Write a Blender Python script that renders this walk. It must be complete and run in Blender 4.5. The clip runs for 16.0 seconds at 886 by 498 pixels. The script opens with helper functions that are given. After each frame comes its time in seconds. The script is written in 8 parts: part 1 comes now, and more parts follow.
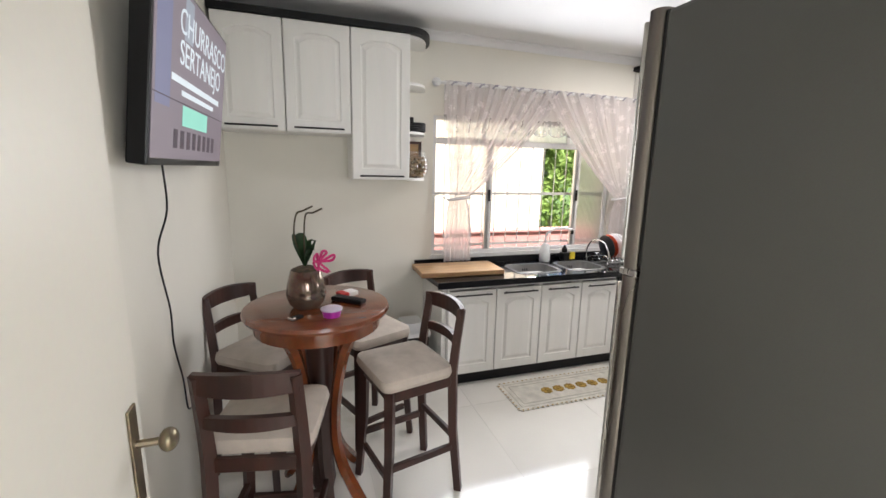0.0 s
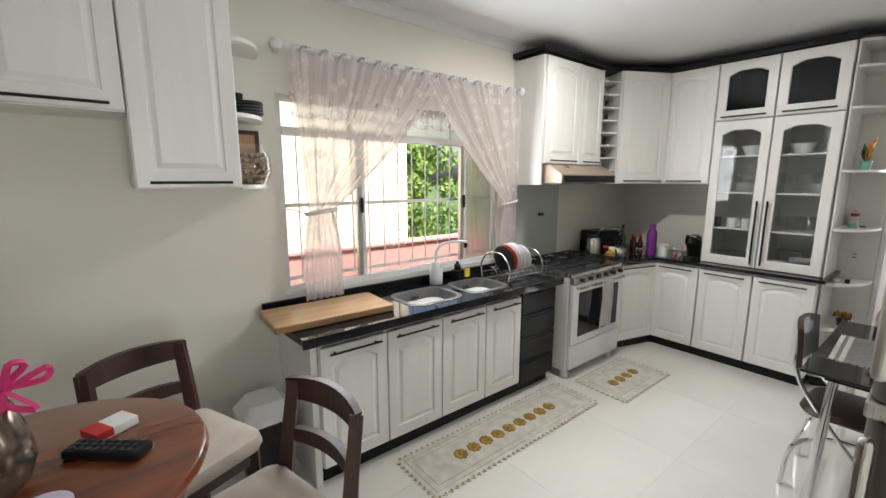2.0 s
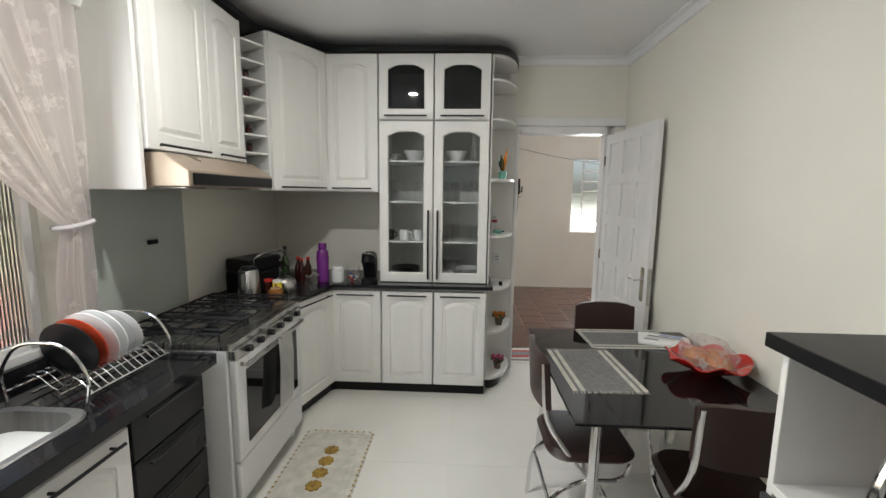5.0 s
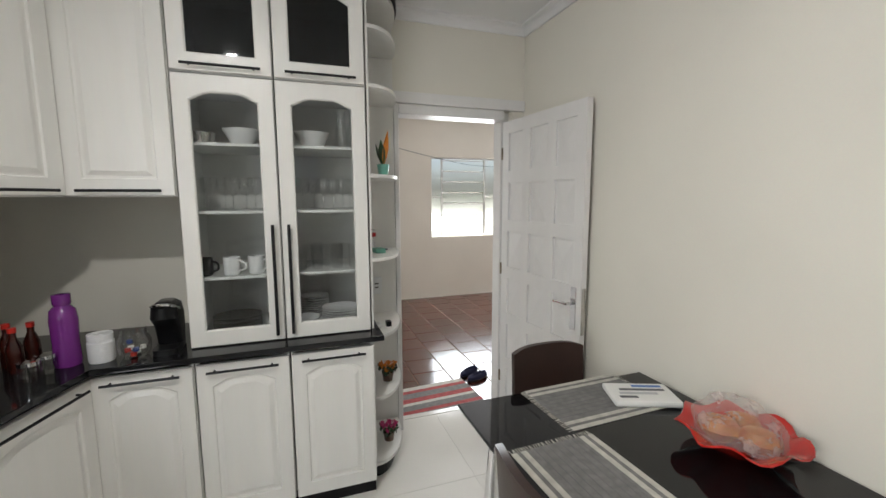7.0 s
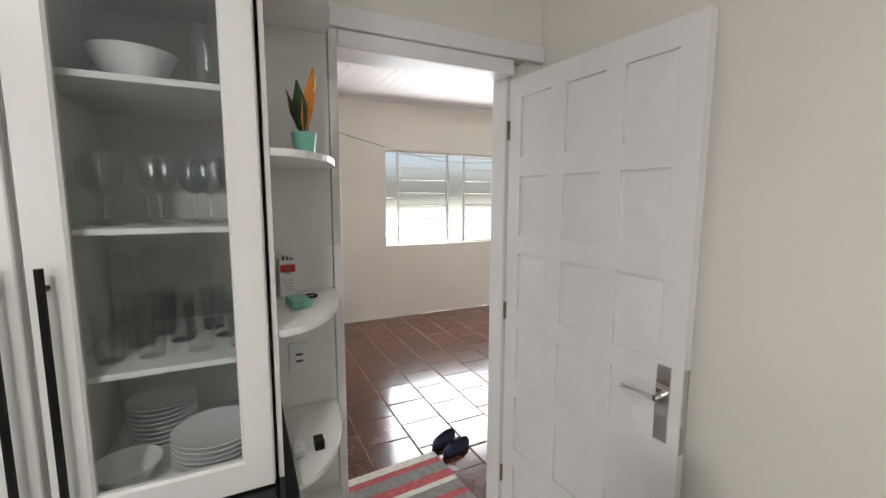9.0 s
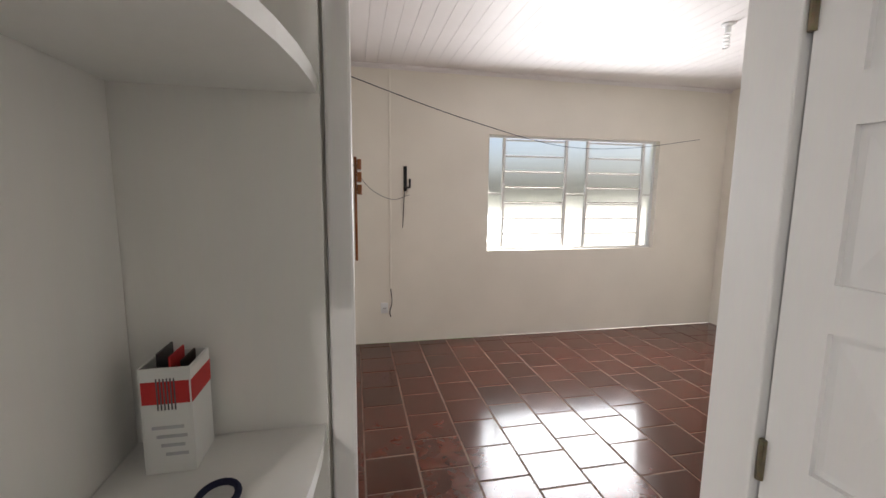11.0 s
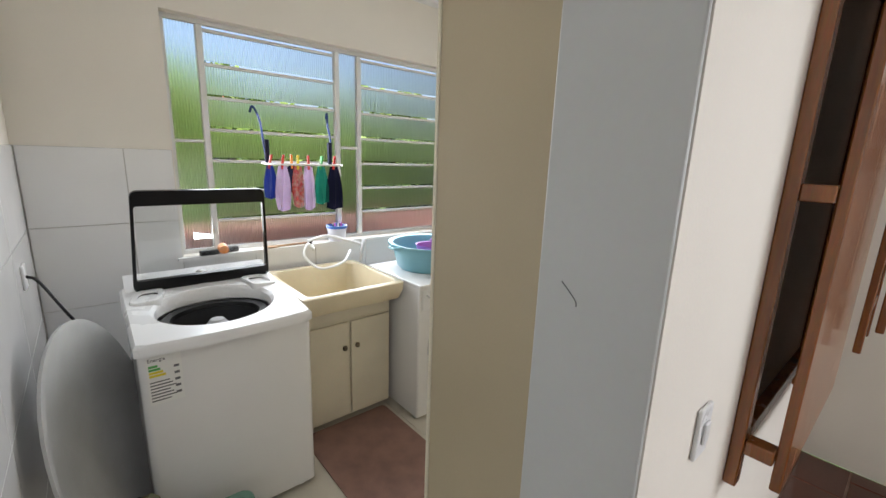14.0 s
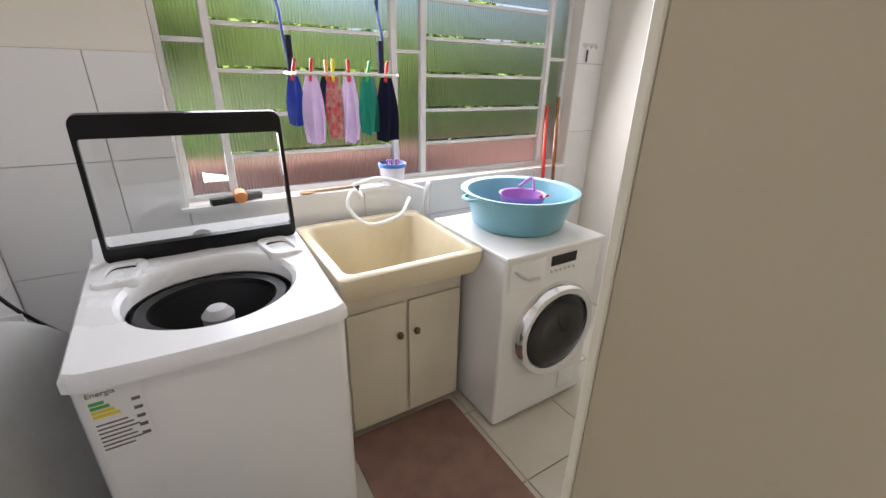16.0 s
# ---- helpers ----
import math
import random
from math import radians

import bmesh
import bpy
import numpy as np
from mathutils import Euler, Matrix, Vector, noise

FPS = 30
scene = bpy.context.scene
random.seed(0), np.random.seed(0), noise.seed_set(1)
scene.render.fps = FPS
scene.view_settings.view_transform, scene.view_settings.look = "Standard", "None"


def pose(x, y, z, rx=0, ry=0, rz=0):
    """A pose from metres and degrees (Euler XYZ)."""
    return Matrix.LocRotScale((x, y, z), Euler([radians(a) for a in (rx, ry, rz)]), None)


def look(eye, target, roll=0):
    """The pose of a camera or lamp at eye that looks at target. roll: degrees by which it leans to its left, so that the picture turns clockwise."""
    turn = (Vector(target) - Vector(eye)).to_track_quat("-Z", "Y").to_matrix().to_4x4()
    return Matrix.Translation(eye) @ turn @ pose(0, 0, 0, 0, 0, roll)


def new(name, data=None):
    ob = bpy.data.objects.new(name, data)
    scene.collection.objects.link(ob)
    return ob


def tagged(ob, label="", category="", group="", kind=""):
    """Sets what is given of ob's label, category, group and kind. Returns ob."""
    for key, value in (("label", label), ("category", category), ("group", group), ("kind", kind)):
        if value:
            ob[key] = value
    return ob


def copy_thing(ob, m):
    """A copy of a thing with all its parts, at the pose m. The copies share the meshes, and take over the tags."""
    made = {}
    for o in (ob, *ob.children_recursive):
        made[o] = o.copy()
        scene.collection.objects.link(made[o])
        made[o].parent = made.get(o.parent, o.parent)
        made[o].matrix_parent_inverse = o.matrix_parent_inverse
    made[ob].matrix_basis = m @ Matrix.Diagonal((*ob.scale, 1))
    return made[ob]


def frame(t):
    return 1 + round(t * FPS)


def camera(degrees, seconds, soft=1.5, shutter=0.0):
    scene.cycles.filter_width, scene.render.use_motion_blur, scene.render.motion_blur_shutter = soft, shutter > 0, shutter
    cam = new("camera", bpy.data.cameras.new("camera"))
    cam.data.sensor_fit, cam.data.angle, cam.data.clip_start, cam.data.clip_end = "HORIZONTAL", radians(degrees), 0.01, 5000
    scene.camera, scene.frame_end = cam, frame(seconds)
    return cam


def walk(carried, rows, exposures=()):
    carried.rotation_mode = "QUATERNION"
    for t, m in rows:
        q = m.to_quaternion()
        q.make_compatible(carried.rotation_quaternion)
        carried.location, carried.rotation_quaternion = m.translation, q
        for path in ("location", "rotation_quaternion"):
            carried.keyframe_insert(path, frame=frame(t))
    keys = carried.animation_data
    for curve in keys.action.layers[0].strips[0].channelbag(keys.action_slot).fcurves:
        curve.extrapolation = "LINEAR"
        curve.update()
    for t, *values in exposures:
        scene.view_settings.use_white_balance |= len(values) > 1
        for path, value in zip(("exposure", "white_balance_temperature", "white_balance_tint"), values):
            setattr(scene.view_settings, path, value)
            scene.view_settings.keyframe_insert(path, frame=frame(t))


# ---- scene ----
cam = camera(93.8, 16.0)
PATH = [
    (0, (0.247, -0.077, 1.658), (0.883, 1.782, 1.284), 1.3),
    (0.5, (0.345, 0.142, 1.64), (0.981, 2.005, 1.283), 0.9),
    (1, (0.376, 0.375, 1.662), (1.164, 2.178, 1.305), 0.7),
    (1.5, (0.416, 0.575, 1.632), (1.424, 2.266, 1.283), 0.5),
    (2, (0.498, 0.766, 1.625), (1.731, 2.305, 1.29), 0.1),
    (2.5, (0.594, 0.918, 1.618), (2.051, 2.252, 1.306), -0.0),
    (3, (0.722, 1.076, 1.604), (2.372, 2.17, 1.316), -0.1),
    (3.5, (0.857, 1.233, 1.592), (2.658, 2.062, 1.329), -0.1),
    (4, (1.073, 1.331, 1.584), (2.963, 1.93, 1.328), 0.2),
    (4.5, (1.293, 1.426, 1.584), (3.243, 1.785, 1.321), 0.6),
    (4.7, (1.374, 1.485, 1.574), (3.341, 1.734, 1.31), 0.7),
    (7, (2.552, 1.707, 1.573), (4.426, 1.053, 1.326), -0.2),
    (7.5, (2.823, 1.681, 1.574), (4.653, 0.91, 1.335), -0.2),
    (8, (3.107, 1.595, 1.576), (4.904, 0.75, 1.34), 0.0),
    (8.5, (3.38, 1.508, 1.582), (5.16, 0.628, 1.341), 0.2),
    (10.8, (4.515, 1.112, 1.55), (6.432, 0.602, 1.289), 0.4),
    (11, (4.605, 1.09, 1.558), (6.545, 0.676, 1.297), 0.6),
    (11.5, (4.945, 1.055, 1.622), (6.914, 0.887, 1.319), 1.1),
    (12, (5.166, 0.944, 1.618), (7.131, 1.131, 1.294), 1.4),
    (12.5, (5.396, 0.898, 1.596), (7.287, 1.447, 1.247), 1.8),
    (13, (5.632, 0.931, 1.592), (7.381, 1.829, 1.221), 1.7),
    (13.5, (5.86, 1.002, 1.554), (7.395, 2.222, 1.16), 1.7),
    (14, (6.05, 1.046, 1.546), (7.323, 2.527, 1.115), 2.0),
    (14.5, (6.168, 1.164, 1.53), (7.2, 2.805, 1.038), 2.2),
    (15, (6.251, 1.313, 1.518), (7.113, 3.023, 0.941), 1.9),
    (15.5, (6.34, 1.5, 1.497), (7.169, 3.189, 0.818), 1.5),
    (16, (6.456, 1.757, 1.473), (7.433, 3.325, 0.706), 1.3),
]
walk(cam, [(t, look(eye, target, roll)) for t, eye, target, roll in PATH],
     exposures=[(0, 1.6, 6500, 14), (2.5, 1.3, 6500, 9), (4.5, 1.2, 6500, 8), (8.5, 1.3, 6500, 11), (11, 1.25, 6700, 14), (12.5, 1.2, 6500, 9), (14.5, 1.15, 6500, 14), (16, 1.2, 6500, 18)])

# ---- world and light ----
world = bpy.data.worlds.new("world")
scene.world = world
world.use_nodes = True
wn = world.node_tree
sky = wn.nodes.new("ShaderNodeTexSky")
sky.sky_type = "NISHITA"
sky.sun_disc = False
sky.sun_elevation = radians(52)
sky.dust_density = 5.0
sky.air_density = 0.8
sky.sun_rotation = radians(200)
bg = wn.nodes["Background"]
bg.inputs["Strength"].default_value = 0.15
wn.links.new(sky.outputs["Color"], bg.inputs["Color"])

sun = new("sun", bpy.data.lights.new("sun", "SUN"))
sun.data.energy = 5.0
sun.data.angle = radians(6)
sun.data.color = (1.0, 0.95, 0.86)
sun.matrix_world = look((0, 0, 20), (-4, 11, 0))


def window_light(name, at, to, w, h, power, tint=(0.93, 0.97, 1.0)):
    ld = bpy.data.lights.new(name, "AREA")
    ld.shape, ld.size, ld.size_y, ld.energy, ld.color = "RECTANGLE", w, h, power, tint
    ob = new(name, ld)
    ob.matrix_world = look(at, to)
    return ob


window_light("sky_light_kitchen", (2.15, 3.04, 1.7), (2.15, 0.0, 1.5), 1.65, 0.8, 12)
# added fill from behind the start; its hall window is assumed and unseen
window_light("sky_light_hall", (0.75, -1.68, 1.5), (0.75, 2.5, 1.0), 0.8, 1.0, 9)
window_light("sky_light_laundry", (7.55, 3.74, 1.6), (7.4, 0.0, 0.9), 2.1, 1.2, 22)
window_light("sky_light_room", (9.16, -1.5, 1.6), (5.0, -1.2, 0.9), 2.1, 1.2, 46)


# ---- materials ----
def material(name, color, rough=0.5, metal=0.0, vary=0.06, scale=6.0, bump=0.0, fine=90.0, coat=0.0, second=None, mix_scale=2.0,
             rough_vary=0.08, stretch=(1, 1, 1), random_vary=0.0, spec=0.5):
    m = bpy.data.materials.new(name)
    m.use_nodes = True
    nt = m.node_tree
    N, L = nt.nodes, nt.links
    b = N["Principled BSDF"]
    b.inputs["Roughness"].default_value = rough
    b.inputs["Metallic"].default_value = metal
    b.inputs["Coat Weight"].default_value = coat
    b.inputs["Coat Roughness"].default_value = 0.08
    b.inputs["Specular IOR Level"].default_value = spec
    tc = N.new("ShaderNodeTexCoord")
    mp = N.new("ShaderNodeMapping")
    mp.inputs["Scale"].default_value = stretch
    L.new(tc.outputs["Object"], mp.inputs["Vector"])
    n1 = N.new("ShaderNodeTexNoise")
    n1.inputs["Scale"].default_value = scale
    n1.inputs["Detail"].default_value = 5
    L.new(mp.outputs["Vector"], n1.inputs["Vector"])
    n2 = N.new("ShaderNodeTexNoise")
    n2.inputs["Scale"].default_value = fine
    n2.inputs["Detail"].default_value = 3
    L.new(mp.outputs["Vector"], n2.inputs["Vector"])
    ramp = N.new("ShaderNodeValToRGB")
    c = Vector(color)
    c2 = Vector(second) if second else c * (1 - 2.2 * vary)
    ramp.color_ramp.elements[0].position, ramp.color_ramp.elements[1].position = 0.32, 0.68
    ramp.color_ramp.elements[0].color = (*c2, 1)
    ramp.color_ramp.elements[1].color = (*[min(1, v * (1 + vary)) for v in c], 1)
    L.new(n1.outputs["Fac"], ramp.inputs["Fac"])
    mixn = N.new("ShaderNodeMix")
    mixn.data_type, mixn.blend_type = "RGBA", "MULTIPLY"
    mixn.inputs["Factor"].default_value = min(1, vary * 2.5)
    L.new(ramp.outputs["Color"], mixn.inputs[6])
    L.new(n2.outputs["Color"], mixn.inputs[7])
    out = mixn.outputs[2]
    if random_vary:
        oi = N.new("ShaderNodeObjectInfo")
        hs = N.new("ShaderNodeHueSaturation")
        mr0 = N.new("ShaderNodeMapRange")
        mr0.inputs["To Min"].default_value, mr0.inputs["To Max"].default_value = 1 - random_vary, 1 + random_vary
        L.new(oi.outputs["Random"], mr0.inputs["Value"])
        L.new(mr0.outputs["Result"], hs.inputs["Value"])
        L.new(out, hs.inputs["Color"])
        out = hs.outputs["Color"]
    L.new(out, b.inputs["Base Color"])
    mr = N.new("ShaderNodeMapRange")
    mr.inputs["To Min"].default_value, mr.inputs["To Max"].default_value = max(0.02, rough - rough_vary), min(1, rough + rough_vary)
    L.new(n1.outputs["Fac"], mr.inputs["Value"])
    L.new(mr.outputs["Result"], b.inputs["Roughness"])
    if bump:
        bp = N.new("ShaderNodeBump")
        bp.inputs["Strength"].default_value = bump
        bp.inputs["Distance"].default_value = 0.004
        L.new(n2.outputs["Fac"], bp.inputs["Height"])
        L.new(bp.outputs["Normal"], b.inputs["Normal"])
    return m


def glass(name, color=(1, 1, 1), rough=0.0, ribs=0.0, rib_scale=60.0, gloss=0.045):
    """Clear or ribbed pane: see-through mixed with a gloss by Fresnel."""
    m = bpy.data.materials.new(name)
    m.use_nodes = True
    nt = m.node_tree
    N, L = nt.nodes, nt.links
    N.remove(N["Principled BSDF"])
    outn = N["Material Output"]
    gl = N.new("ShaderNodeBsdfGlossy")
    gl.inputs["Roughness"].default_value = 0.03
    if ribs:
        tr = N.new("ShaderNodeBsdfRefraction")
        tr.inputs["IOR"].default_value = 1.25
        tr.inputs["Roughness"].default_value = rough
        tc = N.new("ShaderNodeTexCoord")
        wv = N.new("ShaderNodeTexWave")
        wv.inputs["Scale"].default_value = rib_scale
        wv.inputs["Distortion"].default_value = 0.4
        L.new(tc.outputs["Object"], wv.inputs["Vector"])
        bp = N.new("ShaderNodeBump")
        bp.inputs["Strength"].default_value = ribs
        bp.inputs["Distance"].default_value = 0.01
        L.new(wv.outputs["Fac"], bp.inputs["Height"])
        L.new(bp.outputs["Normal"], tr.inputs["Normal"])
        L.new(bp.outputs["Normal"], gl.inputs["Normal"])
    else:
        tr = N.new("ShaderNodeBsdfTransparent")
    tr.inputs["Color"].default_value = (*color, 1)
    fr = N.new("ShaderNodeLayerWeight")
    fr.inputs["Blend"].default_value = 0.4
    pw = N.new("ShaderNodeMath")
    pw.operation = "POWER"
    pw.inputs[1].default_value = 2.6
    L.new(fr.outputs["Facing"], pw.inputs[0])
    ad = N.new("ShaderNodeMath")
    ad.operation = "MULTIPLY_ADD"
    ad.inputs[1].default_value, ad.inputs[2].default_value = 0.55, gloss
    L.new(pw.outputs["Value"], ad.inputs[0])
    mx = N.new("ShaderNodeMixShader")
    L.new(ad.outputs["Value"], mx.inputs["Fac"])
    L.new(tr.outputs["BSDF"], mx.inputs[1])
    L.new(gl.outputs["BSDF"], mx.inputs[2])
    L.new(mx.outputs["Shader"], outn.inputs["Surface"])
    return m


def lace(name, thin=0.34, thick=0.62, motif=11.0):
    """Sheer white voile with a woven flower pattern: see-through threads, denser in the motifs."""
    m = bpy.data.materials.new(name)
    m.use_nodes = True
    nt = m.node_tree
    N, L = nt.nodes, nt.links
    b = N["Principled BSDF"]
    b.inputs["Base Color"].default_value = (0.86, 0.82, 0.82, 1)
    b.inputs["Roughness"].default_value = 0.9
    tl = N.new("ShaderNodeBsdfTranslucent")
    tl.inputs["Color"].default_value = (0.90, 0.86, 0.86, 1)
    add = N.new("ShaderNodeMixShader")
    add.inputs["Fac"].default_value = 0.6
    L.new(b.outputs["BSDF"], add.inputs[1])
    L.new(tl.outputs["BSDF"], add.inputs[2])
    tr = N.new("ShaderNodeBsdfTransparent")
    tc = N.new("ShaderNodeTexCoord")
    vo = N.new("ShaderNodeTexVoronoi")
    vo.inputs["Scale"].default_value = motif
    L.new(tc.outputs["Object"], vo.inputs["Vector"])
    no = N.new("ShaderNodeTexNoise")
    no.inputs["Scale"].default_value = motif * 5
    L.new(tc.outputs["Object"], no.inputs["Vector"])
    sm = N.new("ShaderNodeMath")
    sm.operation = "ADD"
    L.new(vo.outputs["Distance"], sm.inputs[0])
    L.new(no.outputs["Fac"], sm.inputs[1])
    mr = N.new("ShaderNodeMapRange")
    mr.inputs["From Min"].default_value, mr.inputs["From Max"].default_value = 0.70, 0.86
    mr.inputs["To Min"].default_value, mr.inputs["To Max"].default_value = thick, thin
    L.new(sm.outputs["Value"], mr.inputs["Value"])
    mx = N.new("ShaderNodeMixShader")
    L.new(mr.outputs["Result"], mx.inputs["Fac"])
    L.new(tr.outputs["BSDF"], mx.inputs[1])
    L.new(add.outputs["Shader"], mx.inputs[2])
    L.new(mx.outputs["Shader"], N["Material Output"].inputs["Surface"])
    return m


def glow(name, color, strength):
    m = bpy.data.materials.new(name)
    m.use_nodes = True
    b = m.node_tree.nodes["Principled BSDF"]
    b.inputs["Base Color"].default_value = (*color, 1)
    b.inputs["Emission Color"].default_value = (*color, 1)
    b.inputs["Emission Strength"].default_value = strength
    return m


M_WALL = material("cream_wall_paint", (0.79, 0.765, 0.69), 0.75, vary=0.02, scale=1.4, bump=0.06, fine=160)
M_WALL2 = material("white_wall_paint", (0.80, 0.76, 0.69), 0.75, vary=0.025, scale=1.2, bump=0.08, fine=140)
M_CEIL = material("white_ceiling", (0.80, 0.80, 0.80), 0.55, vary=0.015, scale=1.5)
M_PVC = material("white_pvc_lining", (0.80, 0.77, 0.77), 0.5, vary=0.02, scale=2)
M_FLOOR = material("polished_porcelain", (0.80, 0.78, 0.73), 0.09, vary=0.025, scale=1.6, coat=0.35, rough_vary=0.04, random_vary=0.006)
M_GROUT = material("grout_grey", (0.62, 0.60, 0.55), 0.85, bump=0.1)
M_SEAM = material("floor_seam", (0.74, 0.72, 0.67), 0.5, bump=0.05)
M_CLAY = material("glazed_clay_tile", (0.085, 0.021, 0.012), 0.17, vary=0.16, scale=7, bump=0.10, fine=26, coat=0.3, second=(0.05, 0.015, 0.010), random_vary=0.3, rough_vary=0.1)
M_CLAYGROUT = material("tile_grout_brown", (0.23, 0.16, 0.12), 0.9, vary=0.15, bump=0.25)
M_LTILE = material("beige_floor_tile", (0.60, 0.56, 0.48), 0.35, vary=0.04, scale=3, random_vary=0.03)
M_WTILE = material("white_wall_tile", (0.80, 0.80, 0.80), 0.14, vary=0.015, scale=2, coat=0.2, random_vary=0.012)
M_CAB = material("white_satin_lacquer", (0.80, 0.79, 0.76), 0.32, vary=0.015, scale=3, bump=0.05, fine=30, stretch=(4, 4, 0.6))
M_CABIN = material("cabinet_inside_white", (0.74, 0.74, 0.72), 0.5, vary=0.02)
M_BLACKTRIM = material("black_trim", (0.009, 0.009, 0.010), 0.35, vary=0.1, spec=0.25)
M_HANDLE = material("black_handle_metal", (0.014, 0.014, 0.016), 0.35, 0.4, vary=0.1)
M_GRANITE = material("black_granite", (0.012, 0.012, 0.014), 0.07, vary=0.3, scale=120, fine=400, second=(0.018, 0.018, 0.02), rough_vary=0.03, spec=0.32)
# steel darkened and roughened against the window lamp's glare in the bowls
M_SINK = material("dull_sink_steel", (0.26, 0.255, 0.25), 0.5, 1.0, vary=0.08, scale=6, bump=0.05, fine=200, stretch=(1, 8, 1))
M_STEEL = material("brushed_steel", (0.56, 0.55, 0.53), 0.28, 1.0, vary=0.05, scale=5, bump=0.04, fine=220, stretch=(1, 12, 1))
M_CHROME = material("chrome", (0.78, 0.78, 0.79), 0.10, 1.0, vary=0.02)
M_FRIDGE = material("fridge_grey_side", (0.115, 0.115, 0.108), 0.42, 0.25, vary=0.06, scale=1.4, bump=0.08, fine=300)
M_FRIDGED = material("fridge_inox_door", (0.21, 0.19, 0.175), 0.27, 0.9, vary=0.05, scale=2, bump=0.03, fine=260, stretch=(1, 1, 0.1))
M_RUBBER = material("black_rubber", (0.012, 0.012, 0.012), 0.7, vary=0.1)
M_WHITEPL = material("white_plastic", (0.78, 0.79, 0.80), 0.28, vary=0.015, scale=3)
M_WHITEEN = material("white_enamel", (0.80, 0.80, 0.80), 0.18, vary=0.012, scale=3, coat=0.3)
M_BLACKPL = material("black_plastic", (0.011, 0.011, 0.012), 0.3, vary=0.1, scale=4, spec=0.25)
M_DARKPL = material("charcoal_plastic", (0.045, 0.046, 0.05), 0.4, vary=0.08)
M_BGLASS = material("black_glass", (0.008, 0.008, 0.009), 0.05, vary=0.1, rough_vary=0.02, spec=0.4)
M_IRON = material("cast_iron", (0.02, 0.02, 0.022), 0.55, 0.5, vary=0.15, bump=0.2)
M_DWOOD = material("dark_stained_wood", (0.055, 0.016, 0.009), 0.42, vary=0.22, scale=9, bump=0.08, fine=60, coat=0.06, second=(0.03, 0.010, 0.007), stretch=(1, 1, 0.25))
M_RWOOD = material("red_brown_wood", (0.24, 0.062, 0.018), 0.22, vary=0.2, scale=5, bump=0.05, fine=45, coat=0.5, second=(0.14, 0.034, 0.011), stretch=(0.5, 4, 1))
M_OWOOD = material("varnished_orange_wood", (0.30, 0.105, 0.026), 0.25, vary=0.18, scale=4, bump=0.05, fine=50, coat=0.4, second=(0.21, 0.068, 0.017), stretch=(4, 4, 0.5))
M_BOARD = material("light_board_wood", (0.50, 0.30, 0.14), 0.42, vary=0.18, scale=5, bump=0.08, fine=40, second=(0.36, 0.20, 0.09), stretch=(0.6, 9, 3))
M_SEAT = material("beige_suede", (0.56, 0.49, 0.42), 0.92, vary=0.08, scale=9, bump=0.25, fine=240)
M_BROWNV = material("brown_vinyl", (0.035, 0.016, 0.012), 0.38, vary=0.12, scale=6, bump=0.12, fine=120)
M_CREAMLAM = material("cream_laminate", (0.47, 0.40, 0.275), 0.4, vary=0.03, scale=1.5, bump=0.04, fine=120)
M_CREAMCAB = material("cream_painted_board", (0.72, 0.67, 0.54), 0.4, vary=0.04, scale=3, bump=0.04)
M_TANK = material("cream_marble_resin", (0.72, 0.64, 0.46), 0.2, vary=0.05, scale=4, coat=0.3, second=(0.66, 0.57, 0.40))
M_GREYPAINT = material("grey_blue_gloss_paint", (0.50, 0.52, 0.52), 0.32, vary=0.03, scale=1.5, bump=0.06, fine=70)
M_DOORPAINT = material("white_door_paint", (0.79, 0.78, 0.77), 0.38, vary=0.02, scale=2, bump=0.05, fine=60, stretch=(3, 3, 0.5))
M_DOORCREAM = material("cream_door_paint", (0.78, 0.75, 0.67), 0.4, vary=0.02, scale=2, bump=0.04, fine=60)
M_BRASS = material("aged_brass", (0.30, 0.25, 0.17), 0.35, 0.9, vary=0.15, scale=20)
M_LACE = lace("voile", 0.66, 0.84)
M_LACEBAND = lace("lace_band", 0.30, 0.85, 26.0)
M_HEM = material("voile_hem", (0.80, 0.76, 0.77), 0.9, vary=0.04, scale=20)
M_LACECORD = material("grey_lace_cord", (0.42, 0.42, 0.47), 0.9, vary=0.1)
M_GLASS = glass("clear_glass", (0.97, 0.98, 0.98))
M_GLASSWARE = glass("glassware", (0.985, 0.99, 0.99), gloss=0.11)
M_DGLASS = glass("smoked_glass", (0.25, 0.27, 0.28))
M_RIB = glass("ribbed_glass", (0.96, 0.98, 0.97), 0.32, ribs=0.8, rib_scale=22)
M_FRAME = material("white_window_paint", (0.78, 0.78, 0.77), 0.4, vary=0.03, scale=4)
M_ALU = material("grey_aluminium", (0.52, 0.52, 0.51), 0.35, 0.85, vary=0.04)
M_GRILLE = material("white_iron_paint", (0.80, 0.79, 0.76), 0.45, vary=0.04)
M_CLOTHW = material("white_cotton", (0.78, 0.77, 0.74), 0.95, vary=0.04, scale=12, bump=0.3, fine=260)
M_RUG = material("crochet_cream", (0.70, 0.67, 0.60), 0.95, vary=0.08, scale=14, bump=0.6, fine=180)
M_YARN = material("yellow_yarn", (0.52, 0.33, 0.07), 0.95, vary=0.2, scale=40, bump=0.5, fine=220)
M_BROWNMAT = material("brown_rubber_mat", (0.29, 0.165, 0.13), 0.75, vary=0.1, scale=8, bump=0.25, fine=200)
M_PURPLE = material("purple_plastic", (0.20, 0.03, 0.25), 0.25, vary=0.05, coat=0.2)
M_MAGENTA = material("magenta_plastic", (0.42, 0.03, 0.36), 0.3, vary=0.05)
M_LILAC = material("lilac_plastic", (0.42, 0.18, 0.56), 0.35, vary=0.05)
